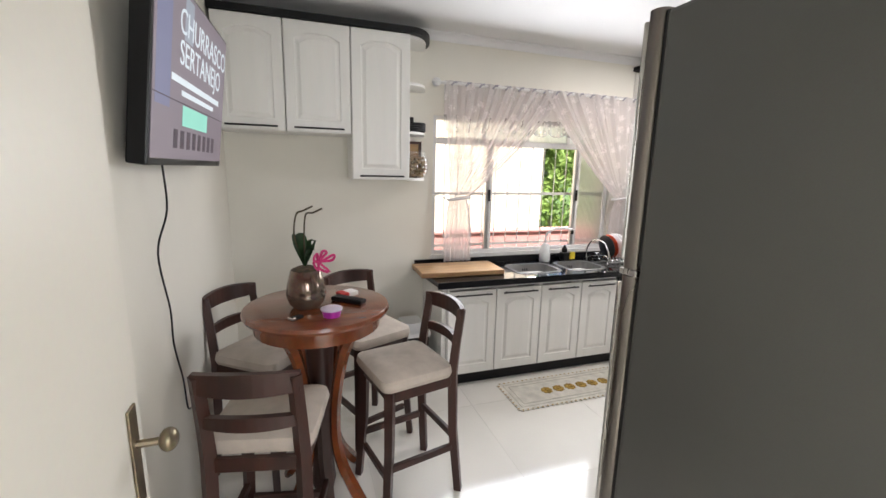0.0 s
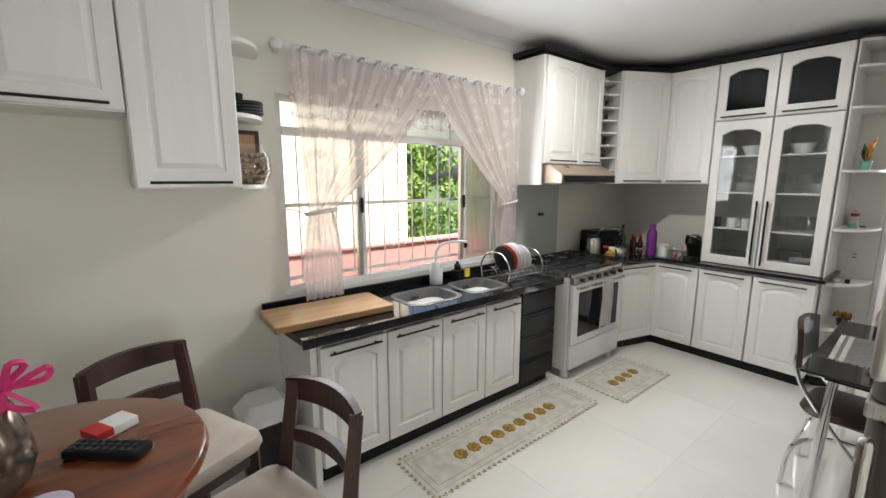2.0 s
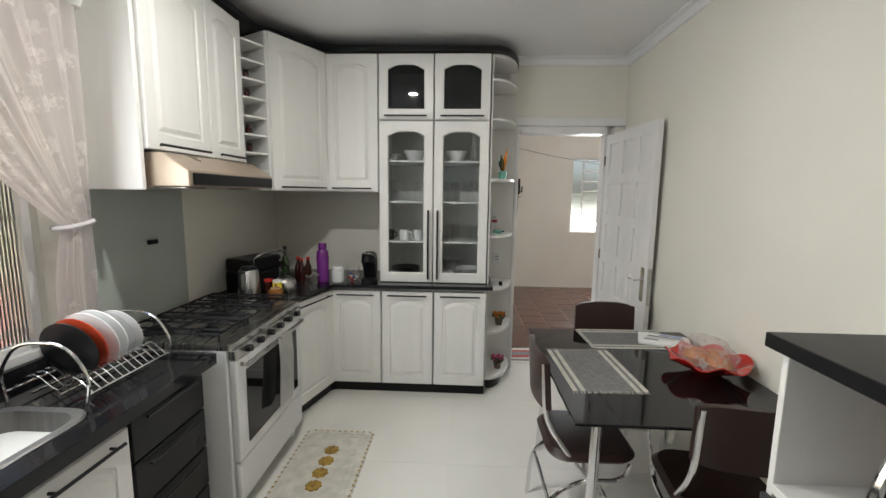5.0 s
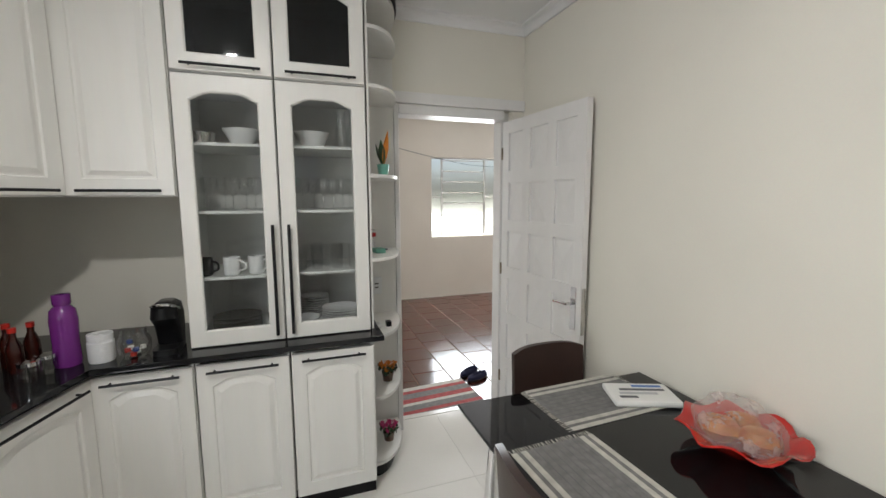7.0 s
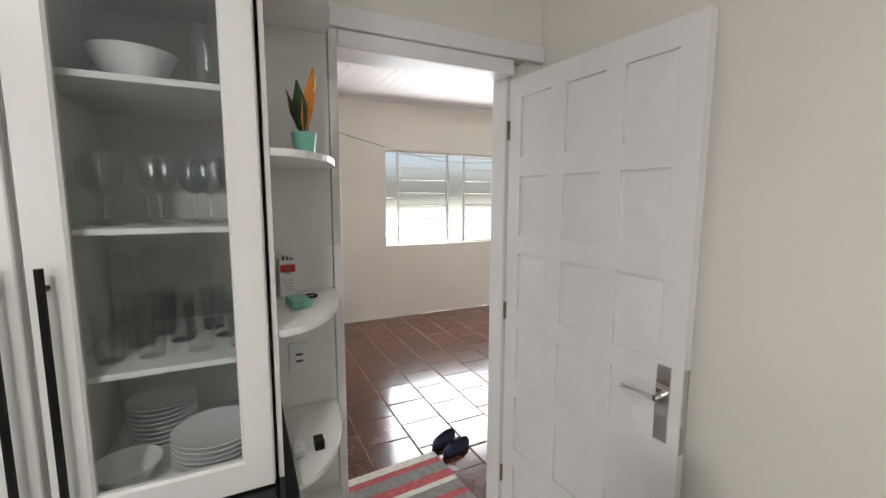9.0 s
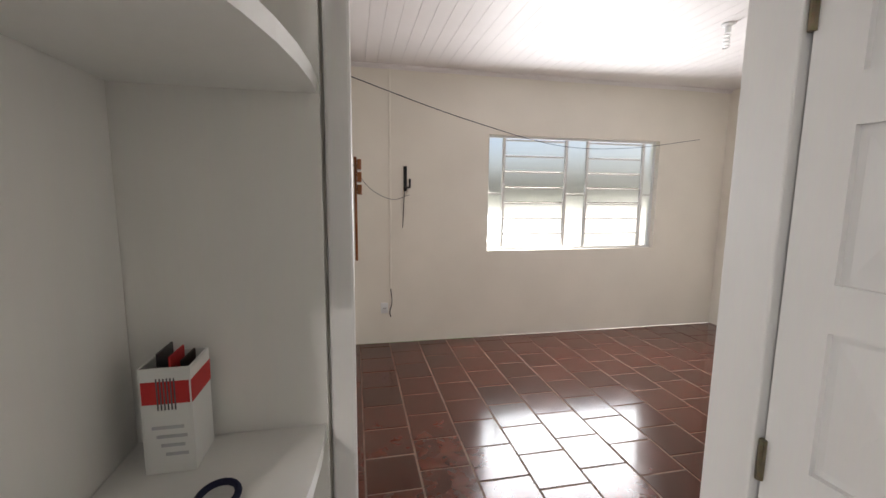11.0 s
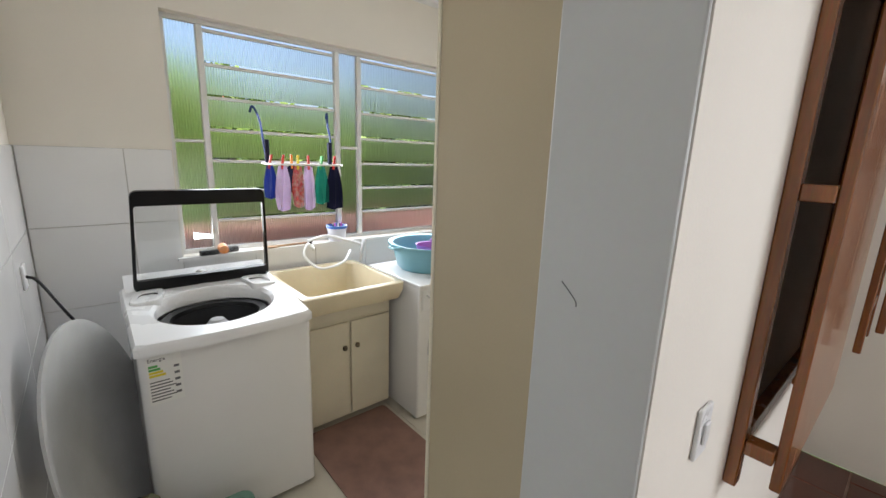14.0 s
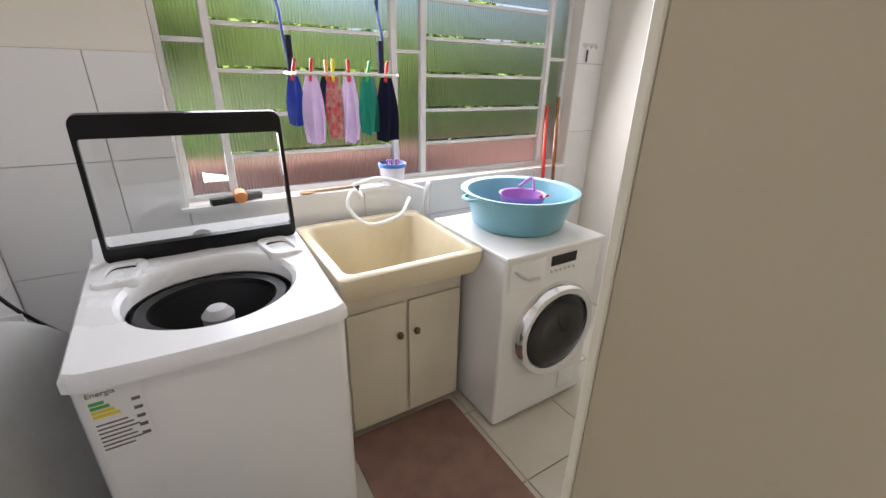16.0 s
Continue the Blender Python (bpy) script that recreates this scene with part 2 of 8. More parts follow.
M_BLUEPL = material("sky_blue_plastic", (0.18, 0.42, 0.52), 0.35, vary=0.04, scale=4)
M_PINK = material("pink_ribbon", (0.75, 0.05, 0.24), 0.5, vary=0.1)
M_GREEN = material("orchid_leaf_green", (0.035, 0.10, 0.03), 0.35, vary=0.25, scale=12, coat=0.2)
M_STEM = material("dry_stem", (0.10, 0.08, 0.04), 0.7, vary=0.2)
M_MOSS = material("dry_moss", (0.14, 0.10, 0.06), 0.95, vary=0.3, scale=60, bump=1.0)
M_POT = material("mirrored_pot", (0.36, 0.32, 0.25), 0.16, 0.75, vary=0.25, scale=9, second=(0.13, 0.05, 0.04))
M_RED = material("red_glass", (0.55, 0.02, 0.015), 0.12, vary=0.1, coat=0.5)
M_ORANGE = material("orange_plastic", (0.80, 0.25, 0.02), 0.35, vary=0.08)
M_YELLOW = material("yellow_sponge", (0.72, 0.55, 0.04), 0.9, vary=0.08, bump=0.4)
M_MANGO = material("ripe_mango_skin", (0.62, 0.32, 0.04), 0.4, vary=0.25, scale=9, second=(0.45, 0.10, 0.03))
M_MINT = material("mint_plastic", (0.20, 0.52, 0.42), 0.4, vary=0.04)
M_TEAL = material("green_cloth", (0.03, 0.28, 0.22), 0.9, vary=0.1, bump=0.2)
M_NAVY = material("navy_cloth", (0.012, 0.014, 0.05), 0.9, vary=0.1, bump=0.2)
M_LAVCLOTH = material("lavender_cloth", (0.55, 0.46, 0.58), 0.9, vary=0.08, bump=0.2)
M_REDCLOTH = material("printed_red_cloth", (0.50, 0.05, 0.06), 0.9, vary=0.3, scale=40, second=(0.7, 0.6, 0.55))
M_BLUE = material("blue_plastic", (0.03, 0.07, 0.30), 0.35, vary=0.08)
M_REDPL = material("red_plastic", (0.60, 0.03, 0.02), 0.35, vary=0.06)
M_GREENPL = material("green_plastic", (0.05, 0.40, 0.10), 0.4, vary=0.06)
M_CORK = material("wine_corks", (0.46, 0.30, 0.16), 0.85, vary=0.25, scale=30, bump=0.4, random_vary=0.25)
M_CANDLE = material("pale_grey_paper", (0.62, 0.62, 0.64), 0.7, vary=0.08)
M_PAPER = material("white_paper", (0.80, 0.80, 0.78), 0.7, vary=0.02)
M_INK = material("grey_ink", (0.16, 0.16, 0.17), 0.7, vary=0.1)
M_REDINK = material("red_ink", (0.62, 0.03, 0.03), 0.6, vary=0.08)
M_GREENINK = material("green_ink", (0.10, 0.42, 0.12), 0.6, vary=0.08)
M_YELLOWINK = material("yellow_ink", (0.80, 0.65, 0.04), 0.6, vary=0.06)
M_FABGREY = material("grey_woven_cotton", (0.23, 0.225, 0.22), 0.95, vary=0.1, scale=30, bump=0.5, fine=300)
M_FABLIGHT = material("natural_woven_cotton", (0.62, 0.60, 0.54), 0.95, vary=0.08, scale=30, bump=0.5, fine=300)
M_FABRED = material("red_woven_cotton", (0.48, 0.10, 0.10), 0.95, vary=0.15, scale=30, bump=0.5, fine=300)
M_FOIL = lace("thin_plastic_film", 0.22, 0.5, 14.0)
M_GLASSGREEN = material("dark_green_glass", (0.02, 0.045, 0.01), 0.06, vary=0.1, coat=0.5)
M_SAUCE = material("dark_sauce", (0.06, 0.012, 0.008), 0.2, vary=0.2)
M_BLUELID = material("blue_lid", (0.05, 0.16, 0.50), 0.4, vary=0.05)
M_SCREEN = glow("tv_screen_violet", (0.20, 0.17, 0.20), 0.14)
M_SCRTXT = glow("tv_text_white", (0.55, 0.62, 0.66), 0.22)
M_SCRGRN = glow("tv_banner_green", (0.20, 0.52, 0.42), 0.25)
M_SCRDK = glow("tv_dark_bars", (0.07, 0.05, 0.07), 0.08)
M_LAMP = glow("lamp_white", (1.0, 0.97, 0.92), 7.0)
M_LAWN = material("lawn", (0.07, 0.15, 0.03), 0.9, vary=0.3, scale=9, bump=0.5, fine=60)
M_LEAF = material("tree_leaf", (0.16, 0.27, 0.05), 0.6, vary=0.3, scale=3, second=(0.20, 0.33, 0.05))
M_LEAF2 = material("shrub_leaf", (0.17, 0.31, 0.07), 0.6, vary=0.3, scale=5)
M_BARK = material("bark", (0.10, 0.075, 0.05), 0.9, vary=0.3, scale=12, bump=0.8)
M_PINKWALL = material("rose_wall_paint", (0.52, 0.26, 0.24), 0.8, vary=0.05, scale=2, bump=0.15, fine=50)
M_YELWALL = material("pale_yellow_plaster", (0.80, 0.74, 0.60), 0.85, vary=0.04, scale=1.5, bump=0.15, fine=40)
M_ROOF = material("clay_roof", (0.32, 0.12, 0.07), 0.85, vary=0.2, scale=10)
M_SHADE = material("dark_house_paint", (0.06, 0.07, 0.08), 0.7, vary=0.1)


# ---- mesh helpers ----
def box(bm, x0, x1, y0, y1, z0, z1):
    v = [bm.verts.new((x, y, z)) for z in (z0, z1) for y in (y0, y1) for x in (x0, x1)]
    for f in ((0, 2, 3, 1), (4, 5, 7, 6), (0, 1, 5, 4), (2, 6, 7, 3), (0, 4, 6, 2), (1, 3, 7, 5)):
        bm.faces.new([v[i] for i in f])
    return v


def bevelled(bm, width=0.004, segments=2):
    bmesh.ops.bevel(bm, geom=list(bm.edges), offset=width, segments=segments, profile=0.5, affect="EDGES", clamp_overlap=True)


def prism(bm, poly, z0, z1):
    a = [bm.verts.new((x, y, z0)) for x, y in poly]
    b = [bm.verts.new((x, y, z1)) for x, y in poly]
    n = len(poly)
    bm.faces.new(a[::-1])
    bm.faces.new(b)
    for i in range(n):
        bm.faces.new((a[i], a[(i + 1) % n], b[(i + 1) % n], b[i]))


def lathe(bm, profile, seg=24, at=(0, 0, 0), sx=1.0, sy=1.0):
    rings = []
    for r, z in profile:
        if r < 1e-5:
            rings.append([bm.verts.new((at[0], at[1], at[2] + z))])
        else:
            rings.append([bm.verts.new((at[0] + sx * r * math.cos(2 * math.pi * i / seg), at[1] + sy * r * math.sin(2 * math.pi * i / seg), at[2] + z)) for i in range(seg)])
    for a, b in zip(rings, rings[1:]):
        for i in range(seg):
            j = (i + 1) % seg
            if len(a) == 1 and len(b) == 1:
                continue
            if len(a) == 1:
                bm.faces.new((a[0], b[j], b[i]))
            elif len(b) == 1:
                bm.faces.new((a[i], a[j], b[0]))
            else:
                bm.faces.new((a[i], a[j], b[j], b[i]))


def tube(bm, points, r=0.01, seg=8, closed=False, radii=None):
    pts = [Vector(p) for p in points]
    n = len(pts)
    rings = []
    up = None
    for i, p in enumerate(pts):
        a = pts[i - 1] if (i > 0 or closed) else p
        b = pts[(i + 1) % n] if (i < n - 1 or closed) else p
        d = (b - a).normalized()
        if up is None:
            up = Vector((0, 0, 1)) if abs(d.z) < 0.9 else Vector((1, 0, 0))
        s = d.cross(up).normalized()
        up = s.cross(d).normalized()
        rr = radii[i] if radii else r
        rings.append([bm.verts.new(p + rr * (math.cos(2 * math.pi * k / seg) * s + math.sin(2 * math.pi * k / seg) * up)) for k in range(seg)])
    pairs = list(zip(rings, rings[1:])) + ([(rings[-1], rings[0])] if closed else [])
    for a, b in pairs:
        for k in range(seg):
            bm.faces.new((a[k], a[(k + 1) % seg], b[(k + 1) % seg], b[k]))
    if not closed:
        bm.faces.new(rings[0][::-1])
        bm.faces.new(rings[-1])


def smooth_curve(points, n=6):
    """Catmull-Rom points through a short control list."""
    p = [Vector(q) for q in points]
    p = [2 * p[0] - p[1]] + p + [2 * p[-1] - p[-2]]
    out = []
    for i in range(1, len(p) - 2):
        for k in range(n):
            t = k / n
            out.append(0.5 * ((2 * p[i]) + (p[i + 1] - p[i - 1]) * t + (2 * p[i - 1] - 5 * p[i] + 4 * p[i + 1] - p[i + 2]) * t * t + (3 * p[i] - p[i - 1] - 3 * p[i + 1] + p[i + 2]) * t ** 3))
    out.append(p[-2])
    return out


def part(name, bm, mat, parent=None, label="", smooth=False, pose_at=None):
    bmesh.ops.recalc_face_normals(bm, faces=bm.faces)
    me = bpy.data.meshes.new(name)
    bm.to_mesh(me)
    bm.free()
    me.materials.append(mat)
    if smooth:
        for p in me.polygons:
            p.use_smooth = True
        me.set_sharp_from_angle(angle=radians(38))
    ob = new(name, me)
    if parent:
        ob.parent = parent
    if pose_at is not None:
        ob.matrix_basis = pose_at
    if label:
        ob["label"] = label
    return ob


def thing(name, label, category, at=(0, 0, 0), rz=0.0, group=""):
    ob = new(name)
    ob.empty_display_size = 0.05
    ob.matrix_world = pose(*at, 0, 0, rz)
    return tagged(ob, label, category, group)


def box_part(name, dims, mat, parent=None, bevel=0.003, label=""):
    bm = bmesh.new()
    box(bm, *dims)
    if bevel:
        bevelled(bm, bevel, 1 if bevel < 0.004 else 2)
    return part(name, bm, mat, parent, label)


def structure(name, bm_or_dims, mat, label, category):
    if isinstance(bm_or_dims, tuple):
        bm = bmesh.new()
        box(bm, *bm_or_dims)
    else:
        bm = bm_or_dims
    return tagged(part(name, bm, mat), label, category, kind="structure")


def lathe_part(name, profile, mat, parent, seg=24, at=(0, 0, 0), label="", sx=1.0, sy=1.0):
    bm = bmesh.new()
    lathe(bm, profile, seg, at, sx, sy)
    return part(name, bm, mat, parent, label, smooth=True)


def tube_part(name, points, r, mat, parent, seg=8, closed=False, label="", radii=None):
    bm = bmesh.new()
    tube(bm, points, r, seg, closed, radii)
    return part(name, bm, mat, parent, label, smooth=True)


def text_part(name, body, size, mat, parent, m):
    cu = bpy.data.curves.new(name, "FONT")
    cu.body, cu.size, cu.extrude = body, size, 0.0006
    tmp = new(name + "_curve", cu)
    dg = bpy.context.evaluated_depsgraph_get()
    me = bpy.data.meshes.new_from_object(tmp.evaluated_get(dg))
    bpy.data.objects.remove(tmp)
    bpy.data.curves.remove(cu)
    me.materials.clear()
    me.materials.append(mat)
    ob = new(name, me)
    ob.parent = parent
    ob.matrix_basis = m
    return ob


# ---- structure ----
def wall_with_hole(axis, a0, a1, t0, t1, z0, z1, holes):
    """A wall along x or y from a0 to a1, with openings (from, to, bottom, top)."""
    bm = bmesh.new()
    cuts = sorted({a0, a1, *[h[0] for h in holes], *[h[1] for h in holes]})
    for p, q in zip(cuts, cuts[1:]):
        spans = [(z0, z1)]
        for h in holes:
            if h[0] <= p and q <= h[1]:
                spans = [(z0, h[2]), (h[3], z1)]
        for s, e in spans:
            if e - s > 0.005:
                box(bm, *((p, q, t0, t1, s, e) if axis == "x" else (t0, t1, p, q, s, e)))
    bmesh.ops.remove_doubles(bm, verts=bm.verts, dist=0.0005)
    return bm


NY, EX, SY, WX, CZ = 3.22, 5.15, 0.21, -0.25, 2.70      # kitchen
TF, TC, TE, TN = -0.13, 2.90, 9.20, 1.28                # tiled room
LW, LE, LN, LC = 5.80, 8.95, 3.80, 2.72                 # laundry

structure("wall_north", wall_with_hole("x", -0.40, 5.648, NY, NY + 0.18, -0.13, 2.9, [(1.27, 3.05, 0.93, 2.09)]), M_WALL, "cream painted kitchen wall with the window over the sink", "wall")
structure("wall_west", (-0.40, WX, -1.7, NY, -0.13, 2.9), M_WALL, "cream painted kitchen wall beside the round table", "wall")
structure("wall_south", wall_with_hole("x", WX, EX, SY - 0.15, SY, -0.13, 2.9, [(-0.16, 1.80, -0.13, 2.12)]), M_WALL, "cream painted kitchen wall behind the dining table", "wall")
structure("wall_east", wall_with_hole("y", SY - 0.15, NY, EX, EX + 0.14, -0.13, 2.95, [(0.30, 1.125, -0.13, 2.15)]), M_WALL, "cream painted wall with the inner doorway", "wall")
structure("wall_room_west", (EX, EX + 0.14, -3.75, SY - 0.15, -0.13, 2.95), M_WALL2, "white painted wall of the tiled room", "wall")
structure("wall_room_north", wall_with_hole("x", EX + 0.14, TE, TN, TN + 0.235, TF, 2.95, [(5.871, 6.712, TF, 2.45)]), M_WALL2, "white painted wall with the laundry opening", "wall")
structure("wall_room_east", wall_with_hole("y", -3.75, TN, TE, TE + 0.16, TF, 2.95, [(-2.63, -0.413, 0.91, 2.24)]), M_WALL2, "white painted wall with a louvred window", "wall")
structure("wall_room_south", (EX + 0.14, TE, -3.75, -3.6, TF, 2.95), M_WALL2, "white painted wall of the tiled room", "wall")
structure("wall_laundry_west", (LW - 0.15, LW, TN + 0.235, LN, TF, 2.8), M_WALL2, "white wall above tiles in the laundry", "wall")
structure("wall_laundry_north", wall_with_hole("x", LW - 0.15, LE + 0.15, LN, LN + 0.16, TF, 2.8, [(6.43, 8.70, 0.93, 2.25)]), M_WALL2, "laundry wall with the louvred window", "wall")
structure("wall_laundry_east", (LE, LE + 0.15, TN + 0.235, LN, TF, 2.8), M_WALL2, "white laundry wall", "wall")
# unseen walls closing the hall; the south opening is made for the fill lamp
structure("wall_hall_east", (1.80, 1.90, -1.7, SY - 0.15, -0.13, 2.9), M_WALL, "cream wall added to close the unseen hall", "wall")
structure("wall_hall_south", wall_with_hole("x", -0.40, 1.90, -1.85, -1.7, -0.13, 2.9, [(0.15, 1.35, 0.9, 2.1)]), M_WALL, "cream wall added to close the unseen hall", "wall")
structure("ceiling", (-0.40, EX + 0.14, -1.8, NY + 0.18, CZ, CZ + 0.12), M_CEIL, "flat white kitchen ceiling", "ceiling")
bm = bmesh.new()
for k in range(41):
    y0 = -3.6 + k * 0.12
    if y0 < TN:
        box(bm, EX + 0.14, TE, y0, min(y0 + 0.117, TN), TC, TC + 0.02)
structure("ceiling_room", bm, M_PVC, "white tongue and groove lining boards", "ceiling")
structure("ceiling_room_slab", (EX + 0.14, TE, -3.75, TN, TC + 0.024, TC + 0.08), M_CEIL, "slab over the lining boards", "ceiling")
structure("ceiling_laundry", (LW - 0.15, LE + 0.15, TN + 0.235, LN, LC, LC + 0.08), M_CEIL, "white laundry ceiling", "ceiling")


def moulding(name, p, q, inward, z, mat, size=0.06):
    """Plaster cove along a wall top."""
    p, q, w = Vector(p), Vector(q), Vector(inward)
    prof = [(0, 0), (0, -size), (0.012, -size), (0.02, -size * 0.55), (size * 0.5, -0.02), (size, -0.012), (size, 0)]
    bm = bmesh.new()
    rings = [[bm.verts.new((e.x + w.x * a, e.y + w.y * a, z + b)) for a, b in prof] for e in (p, q)]
    for i in range(len(prof)):
        j = (i + 1) % len(prof)
        bm.faces.new((rings[0][i], rings[0][j], rings[1][j], rings[1][i]))
    bm.faces.new(rings[0])
    bm.faces.new(rings[1][::-1])
    structure(name, bm, mat, "white cove moulding under the ceiling", "moulding")


moulding("trim_north", (WX, NY, 0), (EX, NY, 0), (0, -1, 0), CZ, M_CEIL)
moulding("trim_south", (WX, SY, 0), (EX, SY, 0), (0, 1, 0), CZ, M_CEIL)
moulding("trim_east", (EX, SY, 0), (EX, NY, 0), (-1, 0, 0), CZ, M_CEIL)
moulding("trim_room_east", (TE, -3.6, 0), (TE, TN, 0), (-1, 0, 0), TC, M_PVC, 0.04)
moulding("trim_room_north", (EX + 0.14, TN, 0), (TE, TN, 0), (0, -1, 0), TC, M_PVC, 0.04)
moulding("trim_laundry_east", (LE, TN + 0.235, 0), (LE, LN, 0), (-1, 0, 0), LC, M_CEIL, 0.05)
moulding("trim_laundry_north", (LW, LN, 0), (LE, LN, 0), (0, -1, 0), LC, M_CEIL, 0.05)

floor_k = structure("floor", (-0.40, EX + 0.13, -1.8, NY, -0.06, -0.0012), M_SEAM, "polished pale porcelain tile floor", "floor")
floor_r = structure("floor_room", (EX + 0.14, TE, -3.75, TN, TF - 0.08, TF - 0.0035), M_CLAYGROUT, "dark red glazed clay tile floor", "floor")
floor_l = structure("floor_laundry", (LW - 0.15, LE + 0.15, TN, LN, TF - 0.085, TF - 0.012), M_GROUT, "beige ceramic tile floor", "floor")
structure("door_sill", (EX + 0.120, EX + 0.17, 0.301, 1.124, TF, 0.003), M_FLOOR, "pale step under the inner door", "sill")
# added pale sheet; sunlit, it makes the view through the louvres white
structure("pavement", (TE + 0.17, 60, -50, -0.6, -0.5, -0.46), material("pale_sheet", (0.62, 0.61, 0.58), 0.85, vary=0.08, scale=1.5, bump=0.3, fine=30), "pale ground sheet added to whiten the louvre window view", "yard")
structure("ground", (-60, 90, -60, 120, -0.55, -0.5), M_LAWN, "green lawn round the house", "ground")


# ---- doors and frames ----
def frame_set(name, boxes, mat, label):
    top = None
    for b in boxes:
        o = box_part(name if top is None else "frame_piece", b, mat, top, 0.004)
        if top is None:
            top = tagged(o, label, "door frame", kind="structure")
    return top


frame_set("door_frame_1", [(EX - 0.012, EX + 0.152, 1.092, 1.124, 0.005, 2.149), (5.196, EX + 0.152, 0.301, 0.36, 0.005, 2.149), (EX - 0.012, EX + 0.152, 0.361, 1.091, 2.09, 2.149),
                           (EX - 0.028, EX - 0.001, 0.215, 1.125, 2.151, 2.22), (EX + 0.153, 5.315, 1.094, 1.17, TF, 2.20), (5.3155, 5.355, 1.100, 1.185, TF, 2.20), (5.3555, 5.40, 1.094, 1.20, TF, 2.20)],
          M_DOORPAINT, "white painted frame of the inner door")
frame_set("door_frame_2", [(5.812, 5.870, TN - 0.012, TN - 0.001, TF, 2.5), (5.8715, 5.884, TN - 0.012, TN + 0.24, TF, 2.449)], M_DOORPAINT, "white painted jamb of the laundry opening")
frame_set("door_frame_3", [(6.700, 6.7115, TN + 0.002, TN + 0.235, TF, 2.449)], M_GREYPAINT, "grey gloss painted jamb of the laundry opening")


def panel_door(name, w, h, mat, cols, rows, label, m, knob="lever"):
    """A leaf with pyramid panels; local x along the leaf from its hinge, y through it, z up."""
    ob = new(name)
    ob.matrix_world = m
    tagged(ob, label, "door")
    bm = bmesh.new()
    box(bm, 0, w, 0.013, 0.022, 0, h)
    part("leaf_core", bm, mat, ob)
    mx, my = 0.075, 0.08
    pw, ph = (w - mx * (cols + 1)) / cols, (h - my * (rows + 1)) / rows
    bm = bmesh.new()
    for side in (0, 1):
        y0, y1 = (0.0, 0.013) if side == 0 else (0.022, 0.035)
        for c in range(cols + 1):
            x0 = c * (pw + mx)
            box(bm, x0, x0 + mx, y0, y1, 0, h)
        for r in range(rows + 1):
            for c in range(cols):
                x0 = mx + c * (pw + mx)
                box(bm, x0, x0 + pw, y0, y1, r * (ph + my), r * (ph + my) + my)
    part("rails", bm, mat, ob)
    bm = bmesh.new()
    for side in (0, 1):
        for c in range(cols):
            for r in range(rows):
                x0, z0 = mx + c * (pw + mx) + 0.012, my + r * (ph + my) + 0.012
                x1, z1 = x0 + pw - 0.024, z0 + ph - 0.024
                ya, yb = (0.0125, 0.001) if side == 0 else (0.0225, 0.034)
                v = [bm.verts.new(p) for p in ((x0, ya, z0), (x1, ya, z0), (x1, ya, z1), (x0, ya, z1))]
                t = bm.verts.new(((x0 + x1) / 2, yb, (z0 + z1) / 2))
                for i in range(4):
                    bm.faces.new((v[i], v[(i + 1) % 4], t))
    part("panels", bm, mat, ob)
    return ob


def lever_set(parent, x, z, mat, side, knob=False):
    """Plate and lever on both faces."""
    for s in (0, 1):
        y0 = -0.006 if s == 0 else 0.0352
        sg = -1 if s == 0 else 1
        bm = bmesh.new()
        box(bm, x - 0.022, x + 0.022, y0, y0 + 0.006, z - 0.12, z + 0.12)
        bevelled(bm, 0.002)
        plate = part("lock_plate", bm, mat, parent)
        yo = y0 + 0.003
        bm = bmesh.new()
        tube(bm, [(x, yo, z + 0.03), (x, yo + sg * 0.05, z + 0.03)], 0.009)
        if knob:
            bmesh.ops.create_uvsphere(bm, u_segments=16, v_segments=10, radius=0.027, matrix=Matrix.Translation((x, yo + sg * 0.065, z + 0.03)) @ Matrix.Diagonal((1, 0.75, 1, 1)))
        else:
            tube(bm, [(x, yo + sg * 0.045, z + 0.03), (x + side * 0.05, yo + sg * 0.05, z + 0.032), (x + side * 0.11, yo + sg * 0.046, z + 0.025)], 0.009)
        part("handle", bm, mat, plate, smooth=True)


d1 = panel_door("door_1", 0.815, 2.06, M_DOORPAINT, 3, 6, "open white panelled wooden inner door", pose(5.186, 0.346, 0.02, 0, 0, 184.3))
lever_set(d1, 0.76, 0.94, M_CHROME, -1)
box_part("lock_edge", (0.8115, 0.8185, 0.006, 0.029, 0.80, 1.06), M_STEEL, d1, 0.0)
for hz in (0.25, 1.05, 1.85):
    tube_part("hinge", [(0.0, -0.004, hz - 0.04), (0.0, -0.004, hz + 0.04)], 0.007, M_BRASS, d1)
d2 = new("door_2")
d2.matrix_world = pose(-0.115, 0.215, 0.015, 0, 0, 91)
tagged(d2, "open smooth cream entrance door", "door")
box_part("leaf_core", (0, 0.76, 0, 0.035, 0, 2.09), M_DOORCREAM, d2, 0.003)
lever_set(d2, 0.70, 1.0, M_BRASS, -1, knob=True)


# ---- windows ----
def bar_box(name, dims, mat, parent):
    return box_part(name, dims, mat, parent, 0.0025)


